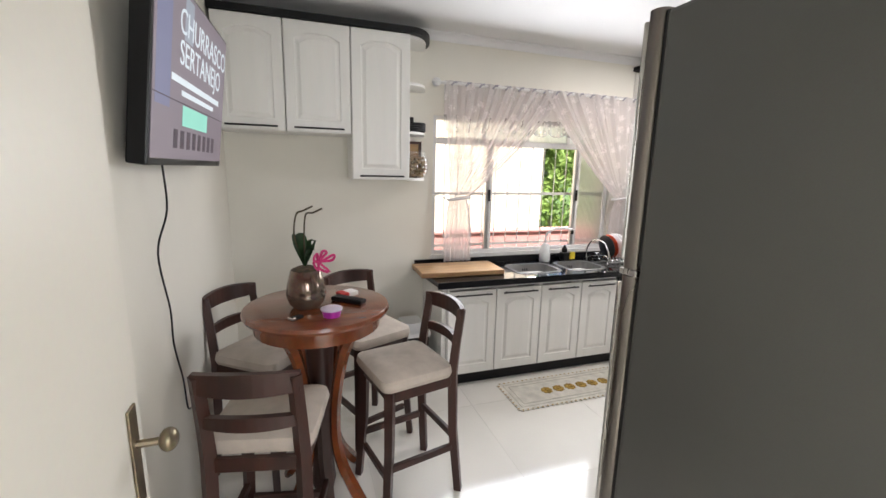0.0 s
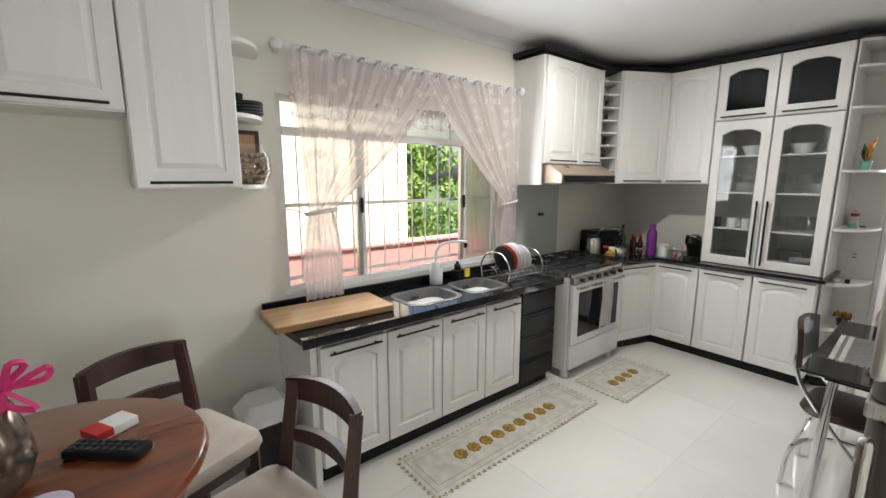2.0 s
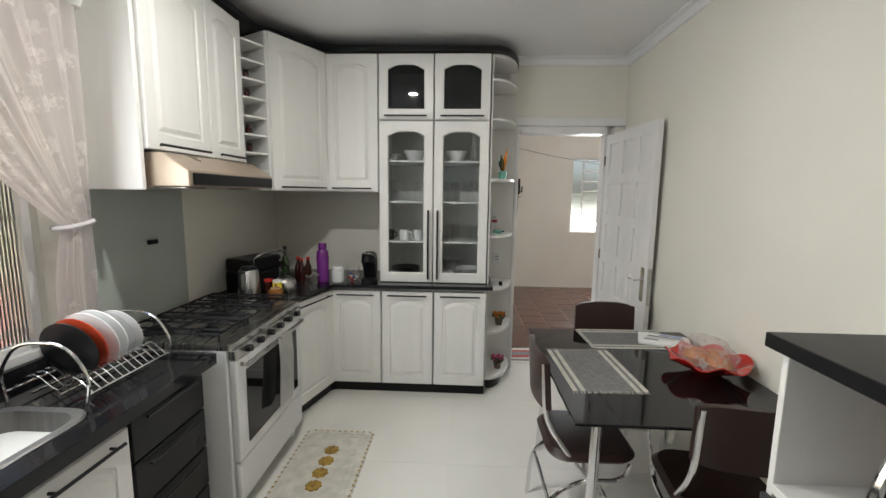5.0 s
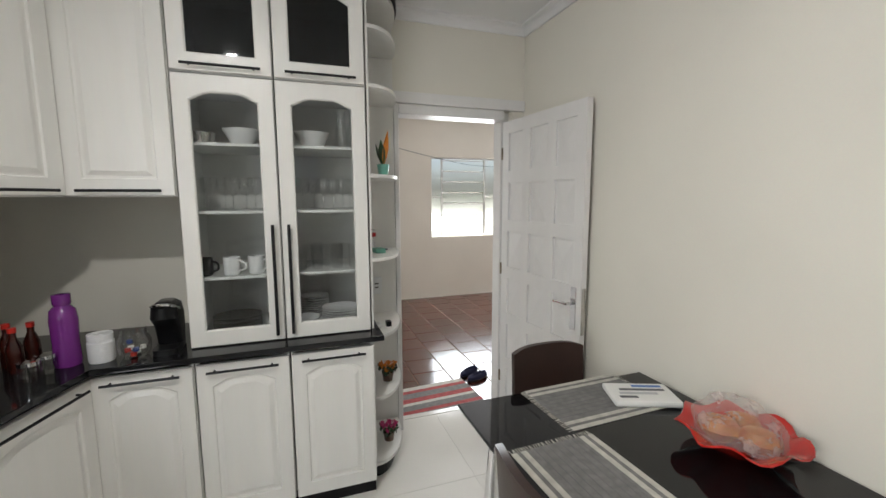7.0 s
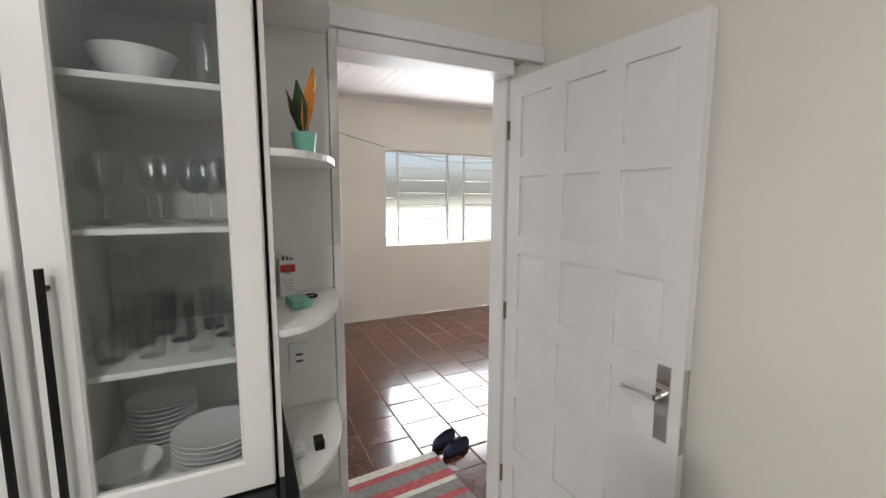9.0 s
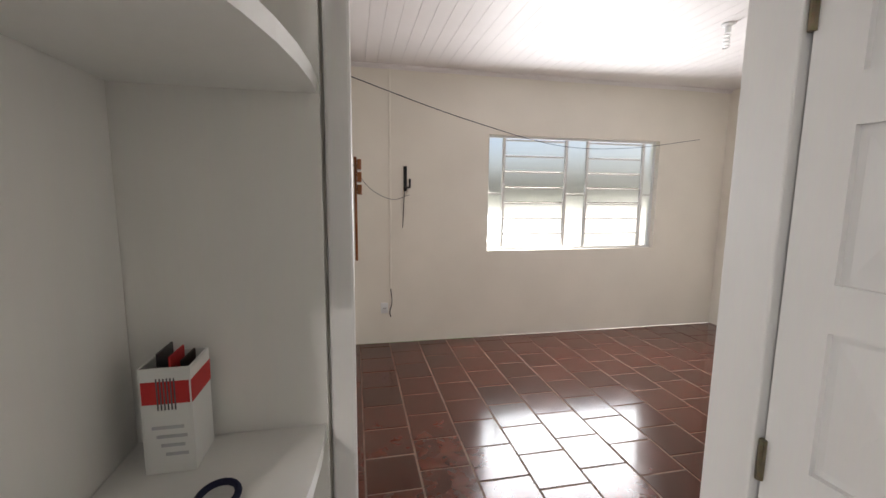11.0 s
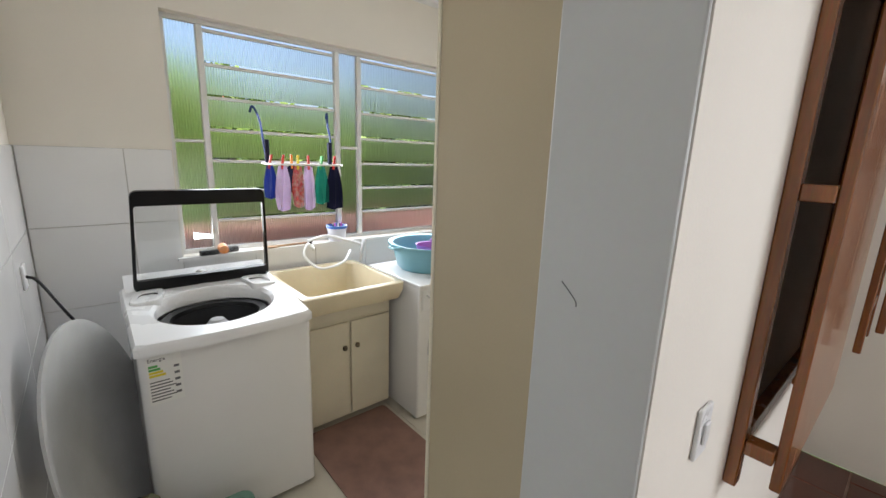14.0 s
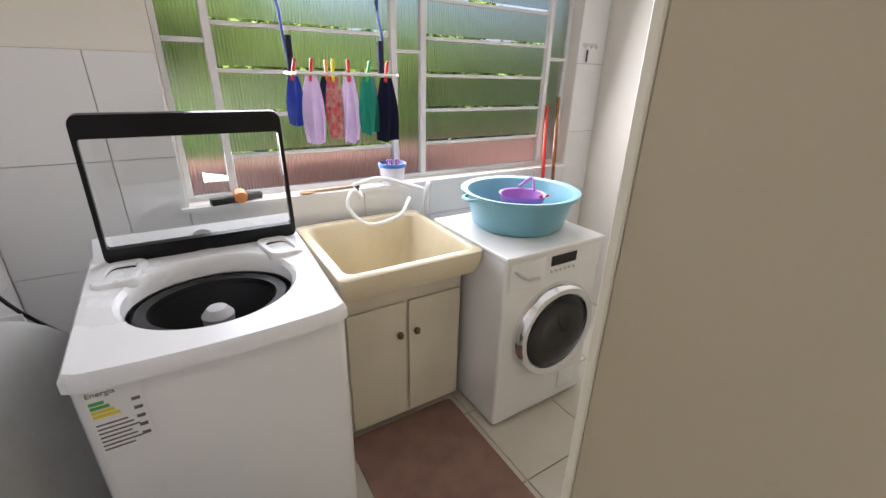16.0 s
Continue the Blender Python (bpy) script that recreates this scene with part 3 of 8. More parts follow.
def kitchen_window():
    w = structure("window_1", (1.26, 3.06, NY - 0.004, NY + 0.03, 0.915, 0.945), M_FRAME, "white framed sliding kitchen window, half open", "window")
    y0, y1 = NY + 0.03, NY + 0.075
    for d in ((1.27, 1.305, y0, y1, 0.945, 2.09), (3.015, 3.05, y0, y1, 0.945, 2.09), (1.305, 3.015, y0, y1, 2.06, 2.09), (1.305, 3.015, y0, y1, 0.945, 0.975), (1.305, 3.015, y0 - 0.003, y1 + 0.003, 1.87, 1.915)):
        bar_box("window_frame", d, M_FRAME, w)
    for x in (1.74, 2.16, 2.58):
        bar_box("glazing_bar", (x - 0.012, x + 0.012, y0 + 0.01, y1 - 0.01, 1.916, 2.059), M_FRAME, w)
    for x in (1.80, 2.70):
        bar_box("sash_frame", (x - 0.028, x + 0.0, y0 + 0.006, y1 - 0.004, 0.976, 1.869), M_ALU, w)
        bar_box("sash_frame", (x + 0.002, x + 0.03, y0 + 0.004, y1 - 0.006, 0.976, 1.869), M_FRAME, w)
        bar_box("latch", (x - 0.008, x + 0.008, y0 - 0.012, y0 + 0.004, 1.40, 1.50), M_BLACKPL, w)
    for a, b, mat, n in ((1.306, 1.77, M_GLASS, "pane"), (2.732, 3.014, M_RIB, "pane")):
        p = box_part(n, (a, b, y0 + 0.02, y0 + 0.024, 0.976, 1.869), mat, w, 0)
        p.visible_shadow = False
    for a, b in ((1.306, 1.727), (1.753, 2.147), (2.173, 2.567), (2.593, 3.014)):
        p = box_part("pane", (a, b, y0 + 0.02, y0 + 0.024, 1.916, 2.059), M_RIB, w, 0)
        p.visible_shadow = False
    return w


kitchen_window()
grille = thing("window_grille", "white wrought iron grille with scrolls outside the kitchen window", "grille", (0, NY + 0.14, 0))
for k in range(15):
    x = 1.30 + k * 0.122
    tube_part("bar", [(x, 0, 0.935), (x, 0, 2.085)], 0.005, M_GRILLE, grille, 6)
for z in (1.0, 1.46, 1.92):
    box_part("rail", (1.272, 3.048, -0.004, 0.004, z - 0.012, z + 0.012), M_GRILLE, grille, 0)


def scroll(cx, cz, r, turn, flip):
    pts = []
    for k in range(26):
        a = turn + flip * k * 0.36
        rr = r * (1 - k / 30)
        pts.append((cx + rr * math.cos(a), -0.012, cz + rr * math.sin(a)))
    return pts


for cx in (1.55, 2.13):
    for cz in (1.25, 1.68):
        for sx in (-1, 1):
            for sz in (-1, 1):
                tube_part("scroll", scroll(cx + sx * 0.045, cz + sz * 0.085, 0.042, 0 if sx > 0 else math.pi, sx * sz), 0.003, M_GRILLE, grille, 5)
                tube_part("scroll", smooth_curve([(cx + sx * 0.09, -0.012, cz + sz * 0.085), (cx + sx * 0.06, -0.012, cz + sz * 0.03), (cx, -0.012, cz - sz * 0.02)], 4), 0.003, M_GRILLE, grille, 5)


def louvre_window(name, along, a0, a1, depth, inward, z0, z1, label, mids, sections):
    """Steel window with fixed ribbed side panes and banks of louvres. along: 'x' or 'y'."""
    def place(p, q, d0, d1, u, v):
        return (p, q, depth + min(d0 * inward, d1 * inward), depth + max(d0 * inward, d1 * inward), u, v) if along == "x" else (depth + min(d0 * inward, d1 * inward), depth + max(d0 * inward, d1 * inward), p, q, u, v)
    w = structure(name, place(a0, a1, 0.0, 0.035, z0, z0 + 0.025), M_FRAME, label, "window")
    for d in ((a0, a1, 0, 0.035, z1 - 0.025, z1), (a0, a0 + 0.025, 0, 0.035, z0 + 0.025, z1 - 0.025), (a1 - 0.025, a1, 0, 0.035, z0 + 0.025, z1 - 0.025)):
        bar_box("window_frame", place(*d), M_FRAME, w)
    for x in mids:
        bar_box("mullion", place(x - 0.016, x + 0.016, 0, 0.04, z0 + 0.026, z1 - 0.026), M_FRAME, w)
    edges = [a0 + 0.025] + [e for x in mids for e in (x - 0.016, x + 0.016)] + [a1 - 0.025]
    for k in range(0, len(edges), 2):
        p, q = edges[k], edges[k + 1]
        if (k // 2) in sections:
            n = 7
            hh = (z1 - z0 - 0.052) / n
            for r in range(n):
                zz = z0 + 0.026 + r * hh
                bar_box("louvre_rail", place(p + 0.001, q - 0.001, -0.006, 0.018, zz + hh - 0.03, zz + hh - 0.012), M_FRAME, w)
                pane = box_part("pane", place(p + 0.002, q - 0.002, 0.006, 0.010, zz, zz + hh - 0.031), M_RIB, w, 0)
                pane.visible_shadow = False
        else:
            zm = (z0 + z1) / 2
            bar_box("glazing_bar", place(p + 0.001, q - 0.001, 0.004, 0.03, zm - 0.01, zm + 0.01), M_FRAME, w)
            for s, e in ((z0 + 0.026, zm - 0.011), (zm + 0.011, z1 - 0.026)):
                pane = box_part("pane", place(p + 0.001, q - 0.001, 0.012, 0.016, s, e), M_RIB, w, 0)
                pane.visible_shadow = False
    return w


louvre_window("window_2", "y", -2.63, -0.413, TE + 0.10, -1, 0.91, 2.24, "white steel louvre window with ribbed panes", (-2.46, -1.69, -1.41, -0.62), (1, 3))
louvre_window("window_3", "x", 6.43, 8.70, LN + 0.10, -1, 0.93, 2.25, "white steel louvre window over the laundry tank", (6.62, 7.45, 7.62, 8.52), (1, 3))
structure("window_sill", (6.40, 8.73, LN - 0.03, LN + 0.06, 0.905, 0.928), M_WTILE, "white tiled laundry window sill", "sill")


# ---- outdoors ----
def leaf_crown(name, n, centre, radii, size, mat, parent, rng):
    verts, faces = [], []
    clumps = [(rng.uniform(-1, 1), rng.uniform(-1, 1), rng.uniform(-1, 1), rng.uniform(0.25, 0.5)) for _ in range(26)]
    for i in range(n):
        c = clumps[rng.randrange(len(clumps))]
        p = Vector((rng.gauss(0, 1), rng.gauss(0, 1), rng.gauss(0, 1))).normalized() * c[3] * rng.uniform(0.4, 1.05)
        q = Vector((c[0] * 0.75, c[1] * 0.75, c[2] * 0.75)) + p
        q = Vector((centre[0] + q.x * radii[0], centre[1] + q.y * radii[1], centre[2] + q.z * radii[2]))
        e = Euler((rng.uniform(0, 6.3), rng.uniform(0, 6.3), rng.uniform(0, 6.3))).to_matrix()
        s = size * rng.uniform(0.6, 1.3)
        k = len(verts)
        for a in ((-0.5, 0, 0), (0, -0.28, 0.05), (0.6, 0, 0), (0, 0.28, 0.05)):
            verts.append(q + e @ (Vector(a) * s))
        faces.append((k, k + 1, k + 2, k + 3))
    me = bpy.data.meshes.new(name)
    me.from_pydata(verts, [], faces)
    me.materials.append(mat)
    ob = new(name, me)
    ob.parent = parent
    return ob


def tree(x, y, h, r, seed, label, mat=M_LEAF, leaves=2600):
    rng = random.Random(seed)
    t = thing("tree", label, "tree", (x, y, -0.5))
    bm = bmesh.new()
    tube(bm, [(0, 0, 0), (0.05, 0.03, h * 0.3), (-0.04, 0.05, h * 0.55)], seg=8, radii=[0.14, 0.1, 0.07])
    for k in range(5):
        a = k * 1.3
        tube(bm, [(0, 0.04, h * (0.35 + 0.04 * k)), (0.4 * r * math.cos(a), 0.4 * r * math.sin(a), h * 0.6), (0.7 * r * math.cos(a), 0.7 * r * math.sin(a), h * 0.75)], seg=6, radii=[0.06, 0.035, 0.015])
    part("trunk", bm, M_BARK, t)
    leaf_crown("crown", leaves, (0, 0, h * 0.68), (r, r, h * 0.36), 0.22, mat, t, rng)
    return t


def shrub(x, y, r, h, seed, mat):
    rng = random.Random(seed)
    t = thing("shrub", "leafy green garden shrub", "shrub", (x, y, -0.5), group="garden shrubs")
    bm = bmesh.new()
    for k in range(4):
        a = k * 1.6
        tube(bm, [(0, 0, 0), (r * 0.4 * math.cos(a), r * 0.4 * math.sin(a), h * 0.6)], seg=5, radii=[0.03, 0.012])
    part("stems", bm, M_BARK, t)
    leaf_crown("crown", 1100, (0, 0, h * 0.6), (r, r, h * 0.5), 0.13, mat, t, rng)


tree(6.6, 11.5, 3.9, 1.5, 3, "leafy green garden tree")
tree(9.2, 13.5, 3.9, 1.6, 4, "tall leafy green tree behind the garden")
tree(12.0, 11.0, 3.6, 1.5, 5, "leafy green garden tree")
tree(8.6, 7.6, 2.4, 0.9, 10, "leafy green garden tree near the wall", M_LEAF, 3200)
tree(10.9, 7.4, 2.4, 0.9, 12, "leafy green garden tree near the wall", M_LEAF2, 3200)
tree(9.6, 8.4, 2.6, 1.0, 7, "leafy green garden tree by the wall", M_LEAF2)
tree(12.4, 8.0, 2.6, 1.0, 8, "leafy green garden tree by the wall", M_LEAF2)
tree(4.6, 16.0, 6.5, 2.2, 6, "tall leafy green tree behind the garden")
for k, (sx, sy, sr, sh) in enumerate(((5.2, 8.4, 0.8, 1.5), (6.6, 8.8, 0.9, 1.4), (8.2, 8.5, 0.9, 1.6), (10.2, 8.6, 1.0, 1.5), (4.4, 9.6, 0.8, 1.7))):
    shrub(sx, sy, sr, sh, 20 + k, M_LEAF2 if k % 2 else M_LEAF)
gw = thing("garden_wall", "low rose painted garden wall with a ridge cap", "garden wall", (0, 5.0, -0.5))
box_part("wall_body", (-4, 14, 0, 0.15, 0, 1.33), M_PINKWALL, gw, 0.004)
box_part("coping", (-4, 14, -0.03, 0.18, 1.332, 1.37), M_PINKWALL, gw, 0.01)
nh = thing("neighbour_house", "pale yellow plastered house next door", "house", (0.1, 6.6, -0.5))
box_part("wall", (-7, 4.3, 0, 6, 0, 4.2), M_YELWALL, nh, 0)
box_part("roof", (-7.5, 4.7, -0.5, 6.5, 4.202, 4.4), M_ROOF, nh, 0.02)
for k in range(4):
    box_part("pilaster", (3.3 - k * 2.2, 3.45 - k * 2.2, -0.05, -0.001, 0.0, 4.19), M_YELWALL, nh, 0.004)
dh = thing("far_house", "dark painted house with a clay roof behind trees", "house", (7.6, 17.0, -0.5))
box_part("wall", (-2.5, 2.5, 0, 4, 0, 2.7), M_SHADE, dh, 0)
bm = bmesh.new()
v = [bm.verts.new(p) for p in ((-3, -0.5, 2.702), (3, -0.5, 2.702), (3, 4.5, 2.702), (-3, 4.5, 2.702), (-3, 2, 4.2), (3, 2, 4.2))]
for f in ((0, 1, 5, 4), (1, 2, 5), (2, 3, 4, 5), (3, 0, 4), (0, 3, 2, 1)):
    bm.faces.new([v[i] for i in f])
part("roof", bm, M_ROOF, dh)
for x in (-1.5, 0.8):
    box_part("window", (x, x + 0.9, -0.03, -0.001, 1.0, 2.0), M_GRILLE, dh, 0.01)


# ---- kitchen cabinets ----
def arch_loop(w, h, inset_x, inset_z, rise, extra):
    """Outline of a panel with an arched top, shrunk by extra; local x, z."""
    x0, x1 = inset_x + extra, w - inset_x - extra
    z0, z1 = inset_z + extra, h - inset_z - extra
    pts = [(x0, z0), (x1, z0), (x1, z1 - rise)]
    for k in range(1, 10):
        u = k / 10
        a = max(0.0, math.sin(math.pi * u))
        s = min(1.0, a * 1.35)
        pts.append((x1 + (x0 - x1) * u, z1 - rise + rise * s))
    pts.append((x0, z1 - rise))
    return pts


def rect_loop(w, h):
    pts = [(0, 0), (w, 0), (w, h)]
    for k in range(1, 10):
        pts.append((w * (1 - k / 10), h))
    pts.append((0, h))
    return pts


def cabinet_door(parent, w, h, m, glazed=False, name="door", handle="bottom", rise=0.035, mat=M_CAB, pane=M_GLASS):
    """Raised-panel door; local x across, -y to the front, z up, back at y=0."""
    t = 0.02
    mx, mz = min(0.062, w * 0.17), min(0.07, h * 0.16)
    loops = [[(x, 0.0, z) for x, z in rect_loop(w, h)], [(x, -t + 0.003, z) for x, z in rect_loop(w, h)],
             [(0.003 + x * (w - 0.006) / w, -t, 0.003 + z * (h - 0.006) / h) for x, z in rect_loop(w, h)],
             [(x, -t, z) for x, z in arch_loop(w, h, mx, mz, rise, 0)]]
    if glazed:
        loops += [[(x, -t + 0.006, z) for x, z in arch_loop(w, h, mx, mz, rise, 0.006)], [(x, 0.0, z) for x, z in arch_loop(w, h, mx, mz, rise, 0.006)]]
    else:
        loops += [[(x, -t + 0.007, z) for x, z in arch_loop(w, h, mx, mz, rise, 0.005)], [(x, -t + 0.007, z) for x, z in arch_loop(w, h, mx, mz, rise, 0.014)],
                  [(x, -t - 0.001, z) for x, z in arch_loop(w, h, mx, mz, rise, 0.034)]]
    bm = bmesh.new()
    vs = [[bm.verts.new(p) for p in lp] for lp in loops]
    n = len(vs[0])
    for a, b in zip(vs, vs[1:]):
        for i in range(n):
            j = (i + 1) % n
            bm.faces.new((a[i], a[j], b[j], b[i]))
    if glazed:
        for i in range(n):
            j = (i + 1) % n
            bm.faces.new((vs[-1][i], vs[-1][j], vs[0][j], vs[0][i]))
    else:
        bm.faces.new(vs[-1])
        bm.faces.new(vs[0][::-1])
    d = part(name, bm, mat, parent, pose_at=m)
    if glazed:
        bm = bmesh.new()
        lp = arch_loop(w, h, mx, mz, rise, 0.004)
        a = [bm.verts.new((x, -0.008, z)) for x, z in lp]
        b = [bm.verts.new((x, -0.005, z)) for x, z in lp]
        bm.faces.new(a)
        bm.faces.new(b[::-1])
        part("pane", bm, pane, d)
    if handle in ("bottom", "top"):
        z = 0.022 if handle == "bottom" else h - 0.03
        bm = bmesh.new()
        tube(bm, [(0.045, -t - 0.026, z), (w - 0.045, -t - 0.026, z)], 0.006, 8)
        tube(bm, [(0.075, -t + 0.004, z), (0.075, -t - 0.026, z)], 0.005, 6)
        tube(bm, [(w - 0.075, -t + 0.004, z), (w - 0.075, -t - 0.026, z)], 0.005, 6)
        part("handle", bm, M_HANDLE, d, smooth=True)
    elif handle in ("left", "right"):
        x = 0.03 if handle == "left" else w - 0.03
        bm = bmesh.new()
        tube(bm, [(x, -t - 0.028, 0.03), (x, -t - 0.028, 0.56)], 0.0075, 8)
        for zz in (0.07, 0.52):
            tube(bm, [(x, -t + 0.004, zz), (x, -t - 0.028, zz)], 0.006, 6)
        part("handle", bm, M_HANDLE, d, smooth=True)
    return d


def carcass(parent, w, depth, h, mat=M_CAB, t=0.016, back=True, name="body"):
    """Open box: local x across, y from the front (0) to the back, z up."""
    bm = bmesh.new()
    box(bm, 0, t, 0, depth, 0, h)
    box(bm, w - t, w, 0, depth, 0, h)
    box(bm, t, w - t, 0, depth, 0, t)
    box(bm, t, w - t, 0, depth, h - t, h)
    if back:
        box(bm, t, w - t, depth - 0.008, depth, t, h - t)
    return part(name, bm, mat, parent)


def wall_cabinet(x0, x1, z0, z1, y_front=2.92, label="white wall cabinet with an arched panel door", side_skirt=0.0):
    c = thing("wall_cabinet", label, "cabinet", (x0, y_front, z0), group="white wall cabinets")
    carcass(c, x1 - x0 - 0.002, NY - y_front - 0.002, z1 - z0)
    cabinet_door(c, x1 - x0 - 0.008, z1 - z0 - 0.008, pose(0.003, -0.001, 0.004), handle="bottom")
    return c


wall_cabinet(-0.235, 0.17, 1.885, 2.57)
wall_cabinet(0.172, 0.588, 1.885, 2.57)
wall_cabinet(0.59, 1.0, 1.58, 2.57, label="taller white wall cabinet with an arched panel door")
wall_cabinet(3.24, 3.70, 1.745, 2.57, label="white wall cabinet over the cooker hood")
wall_cabinet(3.702, 4.05, 1.745, 2.57, label="narrow white wall cabinet over the cooker hood")
box_part_side = thing("end_board", "tall white end board of the wall cabinets", "board", (3.215, 2.915, 1.575))
box_part("panel_board", (0, 0.023, 0, NY - 2.917, 0, 0.995), M_CAB, box_part_side, 0.002)


def quarter(bm, r0x, r0y, z0, z1, sx, sy, ox, oy, n=12):
    pts = [(ox, oy)] + [(ox + sx * r0x * math.cos(a), oy + sy * r0y * math.sin(a)) for a in [math.pi / 2 * k / n for k in range(n + 1)]]
    if sx * sy < 0:
        pts = pts[::-1]
    prism(bm, pts, z0, z1)


es = thing("corner_shelf", "white wall shelf unit with rounded ends", "shelf", (1.003, NY - 0.001, 1.575))
for z in (0.0, 0.335, 0.67, 0.975):
    bm = bmesh.new()
    quarter(bm, 0.175, 0.29, z, z + 0.018, 1, -1, 0, 0)
    part("shelf_board", bm, M_CAB, es)
cr = thing("cabinet_crown", "black crown strip on the wall cabinets", "trim", (0, 0, 2.572), group="black crown strips")
bm = bmesh.new()
prism(bm, [(-0.245, NY - 0.002), (-0.245, 2.885), (1.0, 2.885)] + [(1.0 + 0.205 * math.sin(a), NY - 0.002 - 0.333 * math.cos(a)) for a in [math.pi / 2 * k / 10 for k in range(1, 11)]], 0, 0.04)
part("strip", bm, M_BLACKTRIM, cr)
cr2 = thing("cabinet_crown", "black crown strip over the corner and glazed cabinets", "trim", (0, 0, 2.59), group="black crown strips")
bm = bmesh.new()
prism(bm, [(3.19, NY - 0.002), (3.19, 2.885), (4.06, 2.885), (4.24, 2.885), (4.63, 2.60), (4.63, 1.36)] + [(EX - 0.002 - 0.52 * math.cos(a), 1.36 - 0.235 * math.sin(a)) for a in [math.pi / 2 * k / 10 for k in range(1, 11)]] + [(EX - 0.002, NY - 0.002)], 0, 0.035)
part("strip", bm, M_BLACKTRIM, cr2)

# diagonal corner: open spice rack and door
A, B = Vector((4.06, 2.92, 0)), Vector((4.66, 2.60, 0))
ang = math.degrees(math.atan2(B.y - A.y, B.x - A.x))
L = (B - A).length
rack = thing("bottle_rack", "narrow white open rack with nine small shelves", "shelf", (A.x, A.y, 1.58), ang)
bm = bmesh.new()
box(bm, 0, 0.012, 0, 0.24, 0, 1.0)
box(bm, 0.178, 0.19, 0, 0.24, 0, 1.0)
box(bm, 0.012, 0.178, 0.23, 0.24, 0, 1.0)
part("body", bm, M_CABIN, rack)
for k in range(9):
    box_part("shelf_board", (0.0125, 0.1775, 0.004, 0.229, 0.005 + k * 0.112, 0.017 + k * 0.112), M_CAB, rack, 0.001)
for k in (2, 3, 5, 6):
    th = thing("spice_jar", "small brown spice jar on the rack", "jar", A + Vector((0, 0, 1.5985 + k * 0.112)) + Matrix.Rotation(radians(ang), 3, "Z") @ Vector((0.09, 0.07, 0)), group="spice jars")
    lathe_part("glass_body", [(0, 0), (0.018, 0), (0.018, 0.04), (0.013, 0.045), (0, 0.045)], M_SAUCE, th, 12)
    lathe_part("lid", [(0, 0.0455), (0.015, 0.0455), (0.015, 0.06), (0, 0.06)], M_BLACKPL, th, 12)
cc = thing("wall_cabinet", "white corner wall cabinet with an arched panel door", "cabinet", (A.x + 0.192 * math.cos(radians(ang)), A.y + 0.192 * math.sin(radians(ang)), 1.58), ang, group="white wall cabinets")
carcass(cc, L - 0.194, 0.20, 1.005)
cabinet_door(cc, L - 0.20, 0.997, pose(0.003, -0.001, 0.004), handle="bottom")


def east_unit(name, y_hi, y_lo, x_front, depth, z0, z1, label, group, glazed=False, handle="bottom", pane=M_GLASS, category="cabinet", rise=0.035):
    """Unit on the east wall: faces west."""
    c = thing(name, label, category, (x_front, y_hi, z0), -90, group=group)
    w = y_hi - y_lo - 0.002
    carcass(c, w, depth, z1 - z0, M_CABIN if glazed else M_CAB)
    cabinet_door(c, w - 0.006, z1 - z0 - 0.008, pose(0.003, -0.001, 0.004), glazed, handle=handle, pane=pane, rise=rise)
    return c


D = EX - 4.68 - 0.002
east_unit("wall_cabinet", 2.60, 2.202, 4.68, D, 1.58, 2.585, "white wall cabinet with an arched panel door", "white wall cabinets")
east_unit("wall_cabinet", 2.198, 1.786, 4.68, D, 2.115, 2.585, "small white cabinet with a dark glass door", "dark glass cabinets", True, "bottom", M_DGLASS)
east_unit("wall_cabinet", 1.783, 1.368, 4.68, D, 2.115, 2.585, "small white cabinet with a dark glass door", "dark glass cabinets", True, "bottom", M_DGLASS)
h1 = east_unit("china_cabinet", 2.198, 1.786, 4.68, D, 0.885, 2.11, "white glazed china cabinet holding crockery and glasses", "glazed cabinets", True, "right")
h2 = east_unit("china_cabinet", 1.783, 1.368, 4.68, D, 0.885, 2.11, "white glazed china cabinet holding glasses and plates", "glazed cabinets", True, "left")
SH = (1.19, 1.50, 1.81)
for h in (h1, h2):
    for z in SH:
        box_part("shelf_board", (0.017, 0.392, 0.03, D - 0.01, z - 0.885, z - 0.885 + 0.014), M_CABIN, h, 0.001)


def base_unit(p, q, z0, z1, depth, label, handle="top", group="white base cabinets"):
    p, q = Vector((*p, 0)), Vector((*q, 0))
    a = math.degrees(math.atan2(q.y - p.y, q.x - p.x))
    w = (q - p).length - 0.002
    c = thing("base_cabinet", label, "cabinet", (p.x, p.y, z0), a, group=group)
    carcass(c, w, depth, z1 - z0)
    cabinet_door(c, w - 0.006, z1 - z0 - 0.03, pose(0.003, -0.001, 0.006), handle=handle)
    return c


for a, b in ((1.24, 1.635), (1.635, 2.03), (2.03, 2.41), (2.41, 2.77)):
    base_unit((a, 2.70), (b, 2.70), 0.105, 0.80, 0.50, "white base cabinet with an arched panel door under the worktop")
base_unit((4.09, 2.70), (4.585, 2.565), 0.085, 0.855, 0.30, "white corner base cabinet with an arched panel door")
for a, b in ((2.56, 2.175), (2.17, 1.772), (1.767, 1.368)):
    base_unit((4.60, a), (4.60, b), 0.085, 0.855, 0.5, "white base cabinet with an arched panel door under the glazed cabinet")
dw = thing("drawer_unit", "black four-drawer unit beside the cooker", "drawers", (2.775, 2.70, 0.085))
carcass(dw, 0.40, 0.5, 0.735, M_BLACKTRIM)
